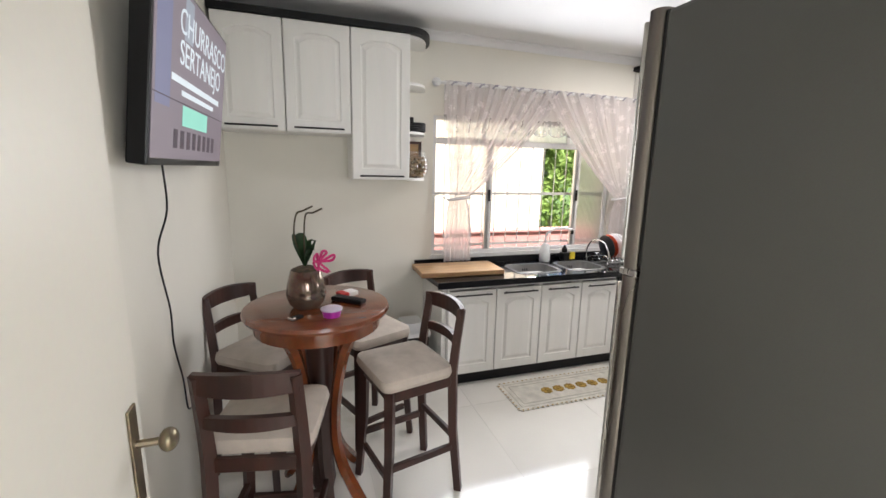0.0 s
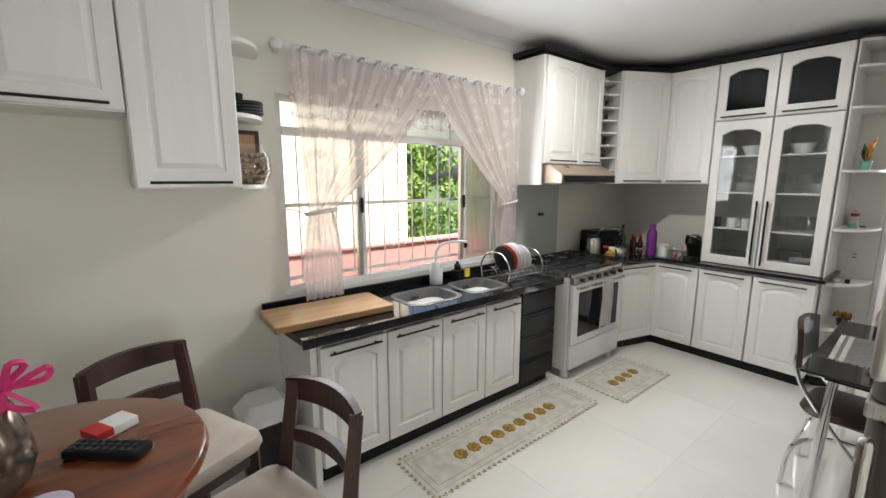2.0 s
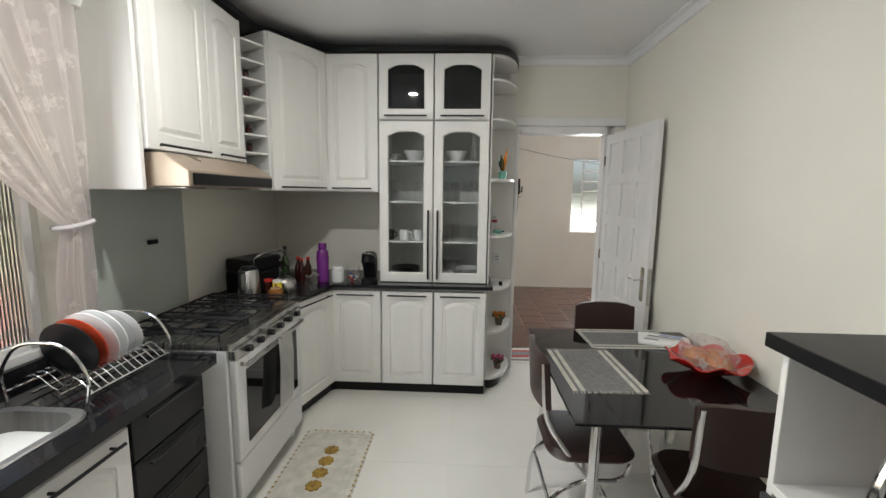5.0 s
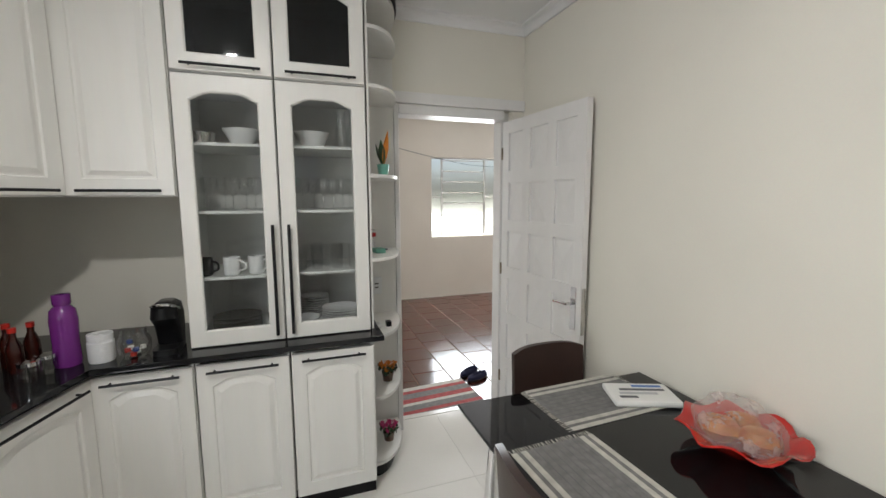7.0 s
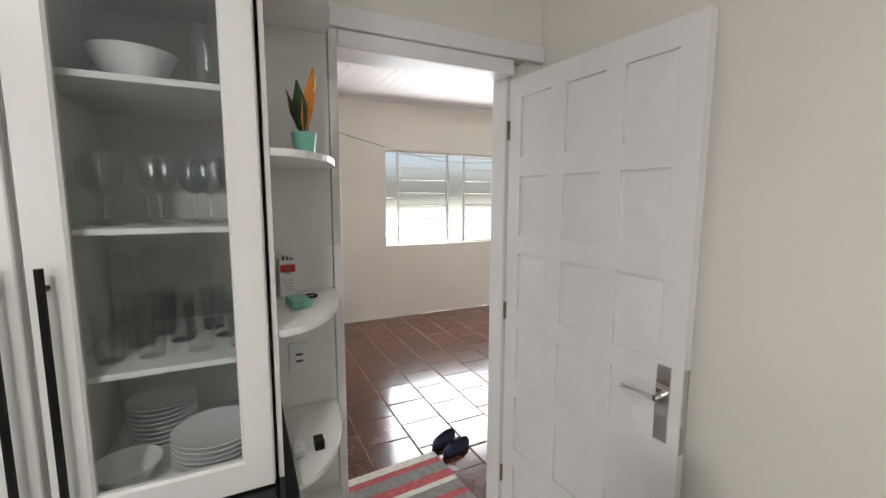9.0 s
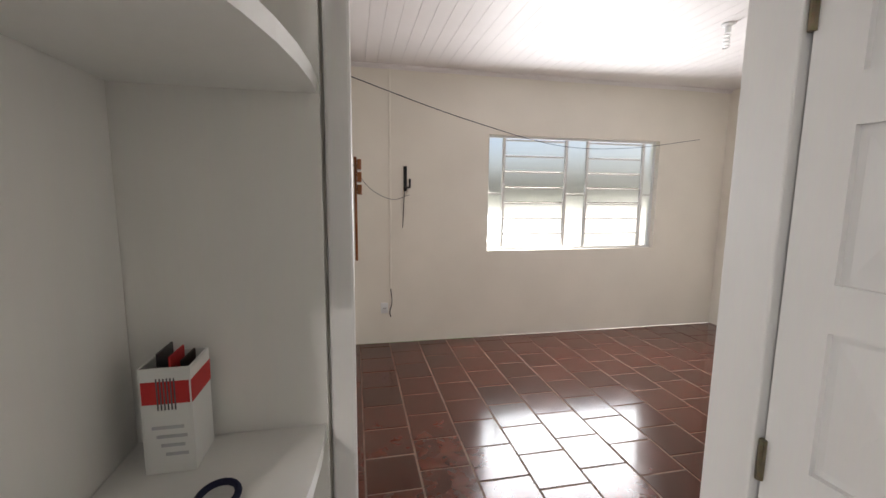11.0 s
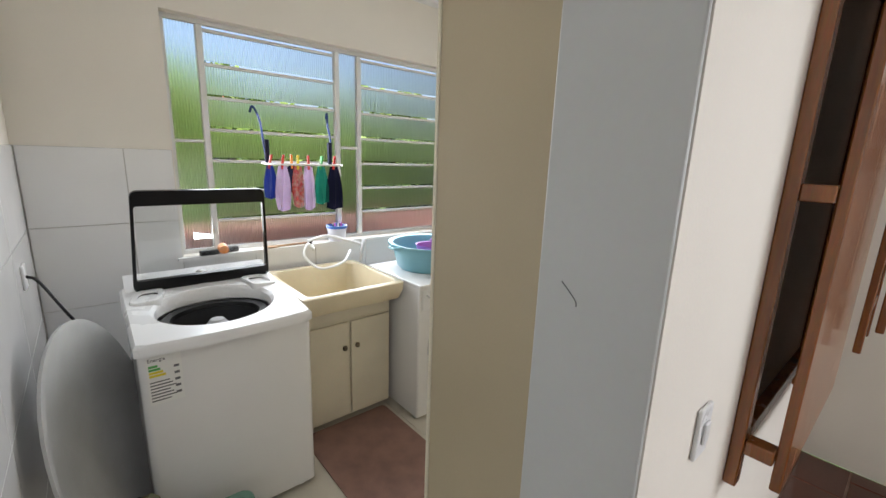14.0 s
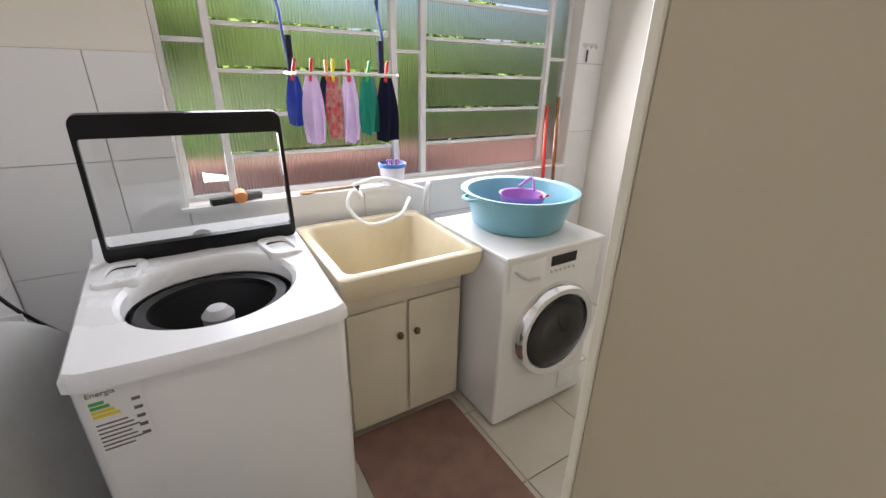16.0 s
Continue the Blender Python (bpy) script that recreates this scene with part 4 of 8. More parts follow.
for k in range(4):
    o = box_part("drawer_front", (0.004, 0.396, -0.02, -0.001, 0.006 + k * 0.180, 0.179 + k * 0.180), M_BLACKPL, dw, 0.004)
    tube_part("handle", [(0.06, -0.035, 0.15 + k * 0.180), (0.34, -0.035, 0.15 + k * 0.180)], 0.006, M_HANDLE, o)
plinth = thing("plinth", "black kickboard under the base cabinets", "plinth", (0, 0, 0))
bm = bmesh.new()
prism(bm, [(1.25, 2.74), (3.17, 2.74), (3.17, 2.76), (1.25, 2.76)], 0.0, 0.104)
prism(bm, [(4.10, 2.73), (4.60, 2.585), (4.63, 2.56), (4.63, 1.37), (4.65, 1.37), (4.65, 2.57), (4.61, 2.60), (4.10, 2.75)], 0.0, 0.084)
part("board", bm, M_BLACKTRIM, plinth)
sidep = thing("end_board", "white end board of the base cabinets", "board", (1.20, 2.705, 0.002))
box_part("panel_board", (0, 0.036, 0, NY - 2.71, 0, 0.822), M_CAB, sidep, 0.002)

# worktop, upstand and sinks
SINKS = ((1.87, 2.26), (2.35, 2.70))
wt = thing("worktop", "polished black granite worktop with an upstand", "worktop", (0, 0, 0.827))
bm = bmesh.new()
prism(bm, [(1.11, NY - 0.003), (1.15, 2.655), (1.87, 2.655), (1.87, NY - 0.003)], 0, 0.035)
for a, b in SINKS:
    box(bm, a, b, 2.655, 2.74, 0, 0.035)
    box(bm, a, b, 3.05, NY - 0.003, 0, 0.035)
box(bm, 2.26, 2.35, 2.655, NY - 0.003, 0, 0.035)
box(bm, 2.70, 3.22, 2.655, NY - 0.003, 0, 0.035)
bmesh.ops.remove_doubles(bm, verts=bm.verts, dist=0.0004)
part("slab", bm, M_GRANITE, wt)
box_part("upstand", (1.12, 3.20, NY - 0.024, NY - 0.002, 0.0355, 0.086), M_GRANITE, wt, 0.002)
box_part("front_edge", (1.147, 3.215, 2.638, 2.6545, -0.014, 0.036), M_GRANITE, wt, 0.002)
wt2 = thing("worktop", "polished black granite corner worktop", "worktop", (0, 0, 0.857))
bm = bmesh.new()
prism(bm, [(4.06, NY - 0.003), (4.06, 2.66), (4.545, 2.535), (4.553, 1.322), (EX - 0.003, 1.322), (EX - 0.003, NY - 0.003)], 0, 0.027)
bevelled(bm, 0.004)
part("slab", bm, M_GRANITE, wt2)


def rounded_rect(x0, x1, y0, y1, r, n=6):
    pts = []
    for cx, cy, a0 in ((x1 - r, y1 - r, 0), (x0 + r, y1 - r, 90), (x0 + r, y0 + r, 180), (x1 - r, y0 + r, 270)):
        for k in range(n + 1):
            a = radians(a0 + 90 * k / n)
            pts.append((cx + r * math.cos(a), cy + r * math.sin(a)))
    return pts


def loft(bm, loops, cap_last=True, cap_first=False):
    vs = [[bm.verts.new(p) for p in lp] for lp in loops]
    n = len(vs[0])
    for a, b in zip(vs, vs[1:]):
        for i in range(n):
            bm.faces.new((a[i], a[(i + 1) % n], b[(i + 1) % n], b[i]))
    if cap_last:
        bm.faces.new(vs[-1])
    if cap_first:
        bm.faces.new(vs[0][::-1])


def lift(poly, z):
    return [(x, y, z) for x, y in poly]


for a, b in SINKS:
    s = thing("sink", "brushed steel sink bowl set in the black worktop", "sink", (0, 0, 0.863), group="twin sinks")
    bm = bmesh.new()
    loft(bm, [lift(rounded_rect(a - 0.018, b + 0.018, 2.722, 3.068, 0.09), 0.001), lift(rounded_rect(a - 0.012, b + 0.012, 2.728, 3.062, 0.085), 0.006), lift(rounded_rect(a + 0.012, b - 0.012, 2.752, 3.038, 0.075), 0.003),
              lift(rounded_rect(a + 0.02, b - 0.02, 2.76, 3.03, 0.07), -0.10), lift(rounded_rect(a + 0.05, b - 0.05, 2.79, 3.00, 0.06), -0.145)])
    part("bowl", bm, M_SINK, s, smooth=True)
    lathe_part("drain", [(0, -0.143), (0.035, -0.143), (0.04, -0.139), (0.028, -0.14), (0, -0.141)], M_CHROME, s, 20, ((a + b) / 2, 2.895, 0))
    for dx in (-0.02, 0.0, 0.02):
        box_part("overflow_slot", ((a + b) / 2 + dx - 0.004, (a + b) / 2 + dx + 0.004, 3.022, 3.025, -0.055, -0.03), M_BLACKPL, s, 0)

# ---- cooker and hood ----
st = thing("cooker", "white gas cooker with a glass oven door and black grates", "cooker", (3.255, 2.60, 0.0))
W, DP = 0.775, 0.60
bm = bmesh.new()
box(bm, 0.0, W, 0.02, DP, 0.07, 0.855)
bevelled(bm, 0.006)
part("body", bm, M_WHITEEN, st)
bm = bmesh.new()
loft(bm, [lift(rounded_rect(-0.005, W + 0.005, -0.01, DP, 0.02), 0.857), lift(rounded_rect(-0.005, W + 0.005, -0.01, DP, 0.02), 0.885), lift(rounded_rect(0.015, W - 0.015, 0.01, DP - 0.02, 0.02), 0.888)], True, True)
part("hob", bm, M_STEEL, st)
dr = box_part("oven_door", (0.012, W - 0.012, -0.018, 0.018, 0.30, 0.80), M_WHITEEN, st, 0.008)
box_part("door_glass", (0.09, W - 0.09, -0.0225, -0.0185, 0.36, 0.73), M_BGLASS, dr, 0.001)
tube_part("door_handle", [(0.05, -0.02, 0.775), (0.05, -0.05, 0.775), (W - 0.05, -0.05, 0.775), (W - 0.05, -0.02, 0.775)], 0.011, M_STEEL, dr)
box_part("storage_drawer", (0.012, W - 0.012, -0.014, 0.018, 0.085, 0.292), M_WHITEEN, st, 0.012)
box_part("control_panel", (0.006, W - 0.006, -0.022, 0.018, 0.806, 0.856), M_STEEL, st, 0.006)
for k in range(6):
    bm = bmesh.new()
    tube(bm, [(0.10 + k * 0.115, -0.022, 0.832), (0.10 + k * 0.115, -0.05, 0.836)], 0.017, 14)
    part("knob", bm, M_BLACKPL, st, smooth=True)
for x in (0.05, W - 0.05):
    for y in (0.06, DP - 0.06):
        lathe_part("foot", [(0.035, 0), (0.03, 0.03), (0.022, 0.0695)], M_WHITEPL, st, 12, (x, y, 0))
for gx in (0.02, 0.275, 0.53):
    g = bmesh.new()
    w = 0.225
    zt = 0.925
    tube(g, [(gx, 0.06, zt), (gx + w, 0.06, zt), (gx + w, 0.54, zt), (gx, 0.54, zt)], 0.006, 6, True)
    for yy in (0.18, 0.30, 0.42):
        tube(g, [(gx, yy, zt), (gx + w, yy, zt)], 0.0055, 6)
    for xx in (gx + 0.06, gx + 0.165):
        tube(g, [(xx, 0.06, zt), (xx, 0.54, zt)], 0.0055, 6)
    for px, py in ((gx, 0.06), (gx + w, 0.06), (gx, 0.54), (gx + w, 0.54)):
        tube(g, [(px, py, 0.889), (px, py, zt)], 0.006, 6)
    part("grate", g, M_IRON, st)
for bx, by, r in ((0.13, 0.17, 0.04), (0.13, 0.43, 0.05), (0.39, 0.30, 0.06), (0.645, 0.17, 0.05), (0.645, 0.43, 0.04)):
    lathe_part("burner", [(r * 1.4, 0.8885), (r * 1.2, 0.898), (r, 0.898), (r, 0.912), (0, 0.914)], M_IRON, st, 18, (bx, by, 0))
sb = thing("splashback", "grey-green glass splashback behind the cooker", "splashback", (3.225, NY - 0.001, 0.905))
box_part("sheet", (0, 0.66, -0.008, 0.0, 0, 0.668), material("splash_glass", (0.46, 0.50, 0.46), 0.12, vary=0.02, scale=2, coat=0.3), sb, 0.001)
tw = thing("dish_towel", "white cotton towel hanging on the oven handle", "towel", (3.255, 2.60, 0))
bm = bmesh.new()
rows_ = []
for iz in range(13):
    row = []
    for ix in range(9):
        u, v = ix / 8, iz / 12
        zz = 0.792 - 0.40 * v
        xx = 0.34 + 0.19 * u + 0.012 * math.sin(5 * v) - 0.02 * v * (0.5 - u)
        yy = -0.064 - 0.010 * math.sin(u * 9 + 1) * (0.3 + v) - 0.006 * math.sin(u * 17)
        row.append(bm.verts.new((xx, yy, zz)))
    rows_.append(row)
for a, b in zip(rows_, rows_[1:]):
    for i in range(8):
        bm.faces.new((a[i], a[i + 1], b[i + 1], b[i]))
bmesh.ops.solidify(bm, geom=bm.faces[:], thickness=0.006)
part("cloth", bm, M_CLOTHW, tw, smooth=True)

hd = thing("cooker_hood", "slim beige and black cooker hood under the wall cabinets", "cooker hood", (3.262, 2.74, 1.59))
bm = bmesh.new()
v = [bm.verts.new(p) for x in (0, 0.79) for p in ((x, 0, 0), (x, 0.478, 0), (x, 0.478, 0.148), (x, 0.12, 0.148), (x, 0.0, 0.07))]
for f in ((0, 1, 2, 3, 4), (9, 8, 7, 6, 5), (0, 5, 6, 1), (1, 6, 7, 2), (2, 7, 8, 3), (3, 8, 9, 4), (4, 9, 5, 0)):
    bm.faces.new([v[i] for i in f])
bevelled(bm, 0.006)
part("body", bm, material("hood_beige", (0.42, 0.33, 0.25), 0.3, 0.4, vary=0.06), hd)
box_part("control_strip", (0.02, 0.77, -0.008, -0.001, 0.008, 0.062), M_BLACKPL, hd, 0.003)
box_part("filter", (0.06, 0.73, 0.06, 0.42, -0.008, -0.001), M_STEEL, hd, 0.002)

# ---- end shelf beside the doorway ----
sh = thing("corner_shelf", "tall white open shelf unit with rounded shelves by the doorway", "shelf", (EX - 0.002, 1.362, 0.0))
box_part("back_board", (-0.012, 0.0, -0.234, 0.0, 0.09, 2.585), M_CAB, sh, 0.001)
box_part("side_board", (-0.46, -0.013, -0.012, 0.0, 0.09, 2.585), M_CAB, sh, 0.001)
for z in (0.09, 0.47, 0.82, 1.24, 1.675, 2.12, 2.40, 2.57):
    bm = bmesh.new()
    quarter(bm, 0.44, 0.218, z, z + 0.018, -1, -1, -0.013, -0.013)
    part("shelf_board", bm, M_CAB, sh)
bm = bmesh.new()
quarter(bm, 0.40, 0.175, 0, 0.088, -1, -1, -0.013, -0.013)
part("kickboard", bm, M_BLACKTRIM, sh)


# ---- curtain ----
cur = thing("curtain", "sheer white lace curtain tied back at both sides of the window", "curtain", (0, NY - 0.085, 0))
CZT, TIE = 2.335, 1.43
tube_part("rod", [(1.27, 0, CZT - 0.012), (3.205, 0, CZT - 0.012)], 0.011, M_FRAME, cur, 10)
for x in (1.262, 3.205):
    lathe_part("finial", [(0, -0.035), (0.025, -0.025), (0.036, 0), (0.025, 0.025), (0, 0.035)], M_FRAME, cur, 14, (x, 0, CZT - 0.012))
for x in (1.285, 3.19):
    box_part("rod_bracket", (x - 0.012, x + 0.012, 0.0, 0.083, CZT - 0.03, CZT - 0.004), M_FRAME, cur, 0.003)


def curtain_edges(z, side):
    """Outer and inner edge of one tied-back panel at height z."""
    if z > TIE:
        q = (CZT - z) / (CZT - TIE)
        pull = q ** 1.12
        return (1.335 + 0.06 * q, 2.42 + (1.55 - 2.42) * pull) if side == 0 else (3.195 - 0.02 * q, 2.20 + (3.045 - 2.20) * pull)
    e = (TIE - z) / (TIE - 0.91)
    flare = math.sin(min(1.0, e * 1.6) * math.pi / 2)
    return (1.395 - 0.045 * flare, 1.55 + 0.045 * flare) if side == 0 else (3.175, 3.045 - 0.05 * flare)


def curtain_panel(side, seed):
    """Gathered sheer panel whose folds fan out of the tie."""
    rng = random.Random(seed)
    waves = [(rng.uniform(5, 9), rng.uniform(0, 6.3), 1.0), (rng.uniform(13, 17), rng.uniform(0, 6.3), 0.55), (rng.uniform(24, 31), rng.uniform(0, 6.3), 0.3)]
    n, m = 110, 46
    bm = bmesh.new()
    grid, inner = [], []
    for k in range(m + 1):
        z = CZT - (CZT - 0.905) * k / m
        xo, xi = curtain_edges(z, side)
        near = max(0.0, 1 - abs(z - TIE) / 0.5)
        amp = 0.016 * (1 - 0.45 * near)
        row = []
        for i in range(n + 1):
            u = i / n
            w = sum(a * math.sin(f * 6.283 * u + ph + 0.6 * math.sin(3 * z + u * 4)) for f, ph, a in waves)
            sag = 0.03 * math.sin(math.pi * min(1.0, max(0.0, (CZT - z) / (CZT - TIE)))) * u if z > TIE else 0.0
            row.append(bm.verts.new((xo + (xi - xo) * u, amp * w - 0.01 * side, z - sag)))
        grid.append(row)
        inner.append(row[-1].co.copy())
    for a, b in zip(grid, grid[1:]):
        for i in range(n):
            bm.faces.new((a[i], a[i + 1], b[i + 1], b[i]))
    part("panel", bm, M_LACE, cur, "sheer voile panel drawn to the side", smooth=True)
    bm = bmesh.new()
    for p, q in zip(inner, inner[1:]):
        o = Vector((0.022 if side else -0.022, 0, 0))
        bm.faces.new([bm.verts.new(c) for c in (p, p + o, q + o, q)])
    for v in bm.verts:
        v.co.y -= 0.003
    bmesh.ops.remove_doubles(bm, verts=bm.verts, dist=0.0003)
    part("inner_hem", bm, M_LACE, cur, smooth=True)


curtain_panel(0, 3)
curtain_panel(1, 8)


def valance(z_of, y, x0, x1, mat, n=220, m=8, amp=0.009, folds=23):
    bm = bmesh.new()
    grid = []
    for k in range(m + 1):
        grid.append([bm.verts.new((x0 + (x1 - x0) * i / n, y + amp * math.sin(i / n * folds * 6.283 + 0.8 * math.sin(i * 0.09)), z_of(i / n, k / m))) for i in range(n + 1)])
    for a, b in zip(grid, grid[1:]):
        for i in range(n):
            bm.faces.new((a[i], a[i + 1], b[i + 1], b[i]))
    part("valance", bm, mat, cur, smooth=True)
    return [v for v in [(x0 + (x1 - x0) * i / n, y + amp * math.sin(i / n * folds * 6.283 + 0.8 * math.sin(i * 0.09)), z_of(i / n, 1.0)) for i in range(n + 1)]]


def scallop(u):
    return 0.028 * abs(math.sin(u * 11.5 * math.pi)) ** 0.8


valance(lambda u, v: CZT + 0.012 - v * 0.255, 0.024, 1.335, 3.195, M_LACE)
edge = valance(lambda u, v: CZT - 0.2432 - v * (0.105 + scallop(u)), 0.024, 1.335, 3.195, M_LACEBAND)
tube_part("scallop_cord", [(x, y - 0.002, z) for x, y, z in edge], 0.0026, M_LACECORD, cur, 5)
for k in range(16):
    xx = 1.38 + k * 0.117
    tube_part("tab", [(xx, -0.016, CZT - 0.03), (xx + 0.02, -0.019, CZT - 0.008), (xx + 0.045, -0.016, CZT - 0.002)], 0.008, M_LACECORD, cur, 6)
for x, w_ in ((1.475, 0.095), (3.108, 0.082)):
    tube_part("tie_band", [(x + w_ * math.cos(a), -0.002 + 0.034 * math.sin(a), TIE + 0.012 * math.cos(a)) for a in [k * 6.283 / 16 for k in range(16)]], 0.011, M_HEM, cur, 6, True)
tube_part("tie_cord", [(1.39, 0.0, TIE - 0.008), (1.30, 0.05, TIE + 0.02), (1.262, 0.083, TIE + 0.025)], 0.004, M_HEM, cur, 5)


# ---- fridge, television, side unit ----
fr = thing("fridge", "tall grey two-door fridge with steel doors", "fridge", (1.05, 0.215, 0.0))
box_part("cabinet_body", (0, 0.70, -0.15, 0.520, 0.03, 2.03), M_FRIDGE, fr, 0.012)
for n, z0, z1 in (("fridge_door", 0.05, 1.395), ("freezer_door", 1.415, 2.04)):
    bm = bmesh.new()
    loft(bm, [lift(rounded_rect(-0.002, 0.702, 0.531, 0.583, 0.024), z0), lift(rounded_rect(-0.002, 0.702, 0.531, 0.583, 0.024), z1)], True, True)
    d = part(n, bm, M_FRIDGED, fr, smooth=True)
    box_part("gasket", (0.008, 0.692, 0.5205, 0.5305, z0 + 0.01, z1 - 0.01), M_RUBBER, d, 0)
    box_part("grip_edge", (-0.003, 0.012, 0.572, 0.586, z0 + 0.02, z1 - 0.02), M_STEEL, d, 0.006)
box_part("hinge", (0.0, 0.06, 0.525, 0.585, 1.3965, 1.4135), M_STEEL, fr, 0.002)
for x in (0.06, 0.64):
    for y in (-0.08, 0.5):
        lathe_part("foot", [(0.02, 0), (0.02, 0.0295)], M_RUBBER, fr, 10, (x, y, 0))

tv = new("television")
tv.matrix_world = pose(-0.12, 1.825, 1.945, 0, 7, -2)
tagged(tv, "flat black television tilted on a wall bracket, switched on", "television")
box_part("case", (-0.055, 0.0, -0.475, 0.475, -0.295, 0.295), M_BLACKPL, tv, 0.006)
box_part("screen", (0.0005, 0.002, -0.462, 0.462, -0.272, 0.284), M_SCREEN, tv, 0)
TVM = Matrix(((0, 0, 1, 0.0026), (1, 0, 0, 0), (0, 1, 0, 0), (0, 0, 0, 1)))
text_part("title_text", "CHURRASCO", 0.115, M_SCRTXT, tv, TVM @ pose(-0.235, 0.145, 0))
text_part("title_text", "SERTANEJO", 0.115, M_SCRTXT, tv, TVM @ pose(-0.225, 0.045, 0))
box_part("text_bar", (0.0022, 0.003, -0.30, 0.36, -0.02, 0.002), M_SCRTXT, tv, 0)
box_part("text_bar", (0.0022, 0.003, -0.19, 0.26, -0.055, -0.037), M_SCRTXT, tv, 0)
box_part("banner", (0.0022, 0.003, -0.17, 0.17, -0.155, -0.085), M_SCRGRN, tv, 0)
for k in range(8):
    box_part("dark_bar", (0.0021, 0.0026, -0.26 + k * 0.075, -0.215 + k * 0.075, -0.235, -0.172), M_SCRDK, tv, 0)
box_part("scan_line", (0.0021, 0.0029, -0.46, 0.46, -0.082, -0.078), M_SCRDK, tv, 0)
box_part("picture_patch", (0.0021, 0.0024, -0.44, -0.31, -0.11, 0.27), glow("tv_blue_patch", (0.16, 0.17, 0.28), 0.15), tv, 0)
box_part("picture_patch", (0.0021, 0.0024, -0.18, -0.08, 0.13, 0.27), glow("tv_pale_patch", (0.28, 0.32, 0.38), 0.15), tv, 0)
box_part("bracket", (-0.10, -0.0555, -0.12, 0.12, -0.12, 0.12), M_BLACKPL, tv, 0.003)

un = thing("side_unit", "white microwave cabinet with a black top beside the fridge", "cabinet", (1.775, 0.215, 0.0))
box_part("black_top", (0.0, 0.84, 0, 0.53, 1.18, 1.22), M_BLACKTRIM, un, 0.004)
box_part("side_board", (0.785, 0.805, 0.01, 0.505, 0.0, 1.179), M_CAB, un, 0.002)
box_part("side_board", (0.015, 0.035, 0.01, 0.505, 0.0, 1.179), M_CAB, un, 0.002)
box_part("back_board", (0.036, 0.784, 0.005, 0.018, 0.05, 1.179), M_CABIN, un, 0)
box_part("shelf_board", (0.036, 0.784, 0.019, 0.51, 0.795, 0.82), M_CAB, un, 0.002)
box_part("bottom_board", (0.036, 0.784, 0.019, 0.50, 0.08, 0.10), M_CAB, un, 0.002)
for k in range(3):
    d = box_part("drawer_front", (0.018, 0.80, 0.507, 0.525, 0.09 + k * 0.235, 0.315 + k * 0.235), M_DARKPL, un, 0.004)
    tube_part("handle", [(0.2, 0.545, 0.27 + k * 0.235), (0.62, 0.545, 0.27 + k * 0.235)], 0.006, M_STEEL, d)
mw = thing("microwave", "steel microwave oven with a black glass door", "microwave", (1.83, 0.27, 1.2205))
box_part("case", (0, 0.50, 0, 0.40, 0.012, 0.345), M_STEEL, mw, 0.006)
box_part("door_glass", (0.015, 0.485, 0.4005, 0.412, 0.03, 0.33), M_BGLASS, mw, 0.004)
for x in (0.05, 0.45):
    for y in (0.05, 0.35):
        lathe_part("foot", [(0.012, 0), (0.012, 0.012)], M_RUBBER, mw, 8, (x, y, 0))
ov = thing("toaster_oven", "black and chrome toaster oven on the cabinet shelf", "oven", (1.83, 0.26, 0.8205))
bm = bmesh.new()
loft(bm, [[(x, 0.02 + 0.40 * yy, zz) for yy, zz in ((0, 0.012), (0.9, 0.012), (1.05, 0.06), (1.08, 0.14), (1.02, 0.24), (0.9, 0.28), (0, 0.28))] for x in (0, 0.47)], True, True)
part("body", bm, M_BLACKPL, ov)
for x in (0.452,):
    tube_part("chrome_arch", smooth_curve([(x + 0.022, 0.40, 0.012), (x + 0.022, 0.455, 0.06), (x + 0.022, 0.465, 0.14), (x + 0.022, 0.43, 0.25), (x + 0.022, 0.36, 0.29)], 5), 0.012, M_CHROME, ov, 8)
for k in range(4):
    tube_part("slot_rail", [(0.04, 0.468, 0.06 + k * 0.045), (0.43, 0.468, 0.06 + k * 0.045)], 0.004, M_CHROME, ov, 6)
wb = thing("wooden_tray", "round red-brown wooden tray leaning inside the cabinet", "tray", (2.44, 0.36, 0.8205))
bm = bmesh.new()
loft(bm, [[(0.08 * 1.4 * math.cos(a) , y, 0.115 + 0.113 * math.sin(a)) for a in [k * 6.283 / 20 for k in range(20)]] for y in (0, 0.02)], True, True)
part("disc", bm, M_RWOOD, wb)


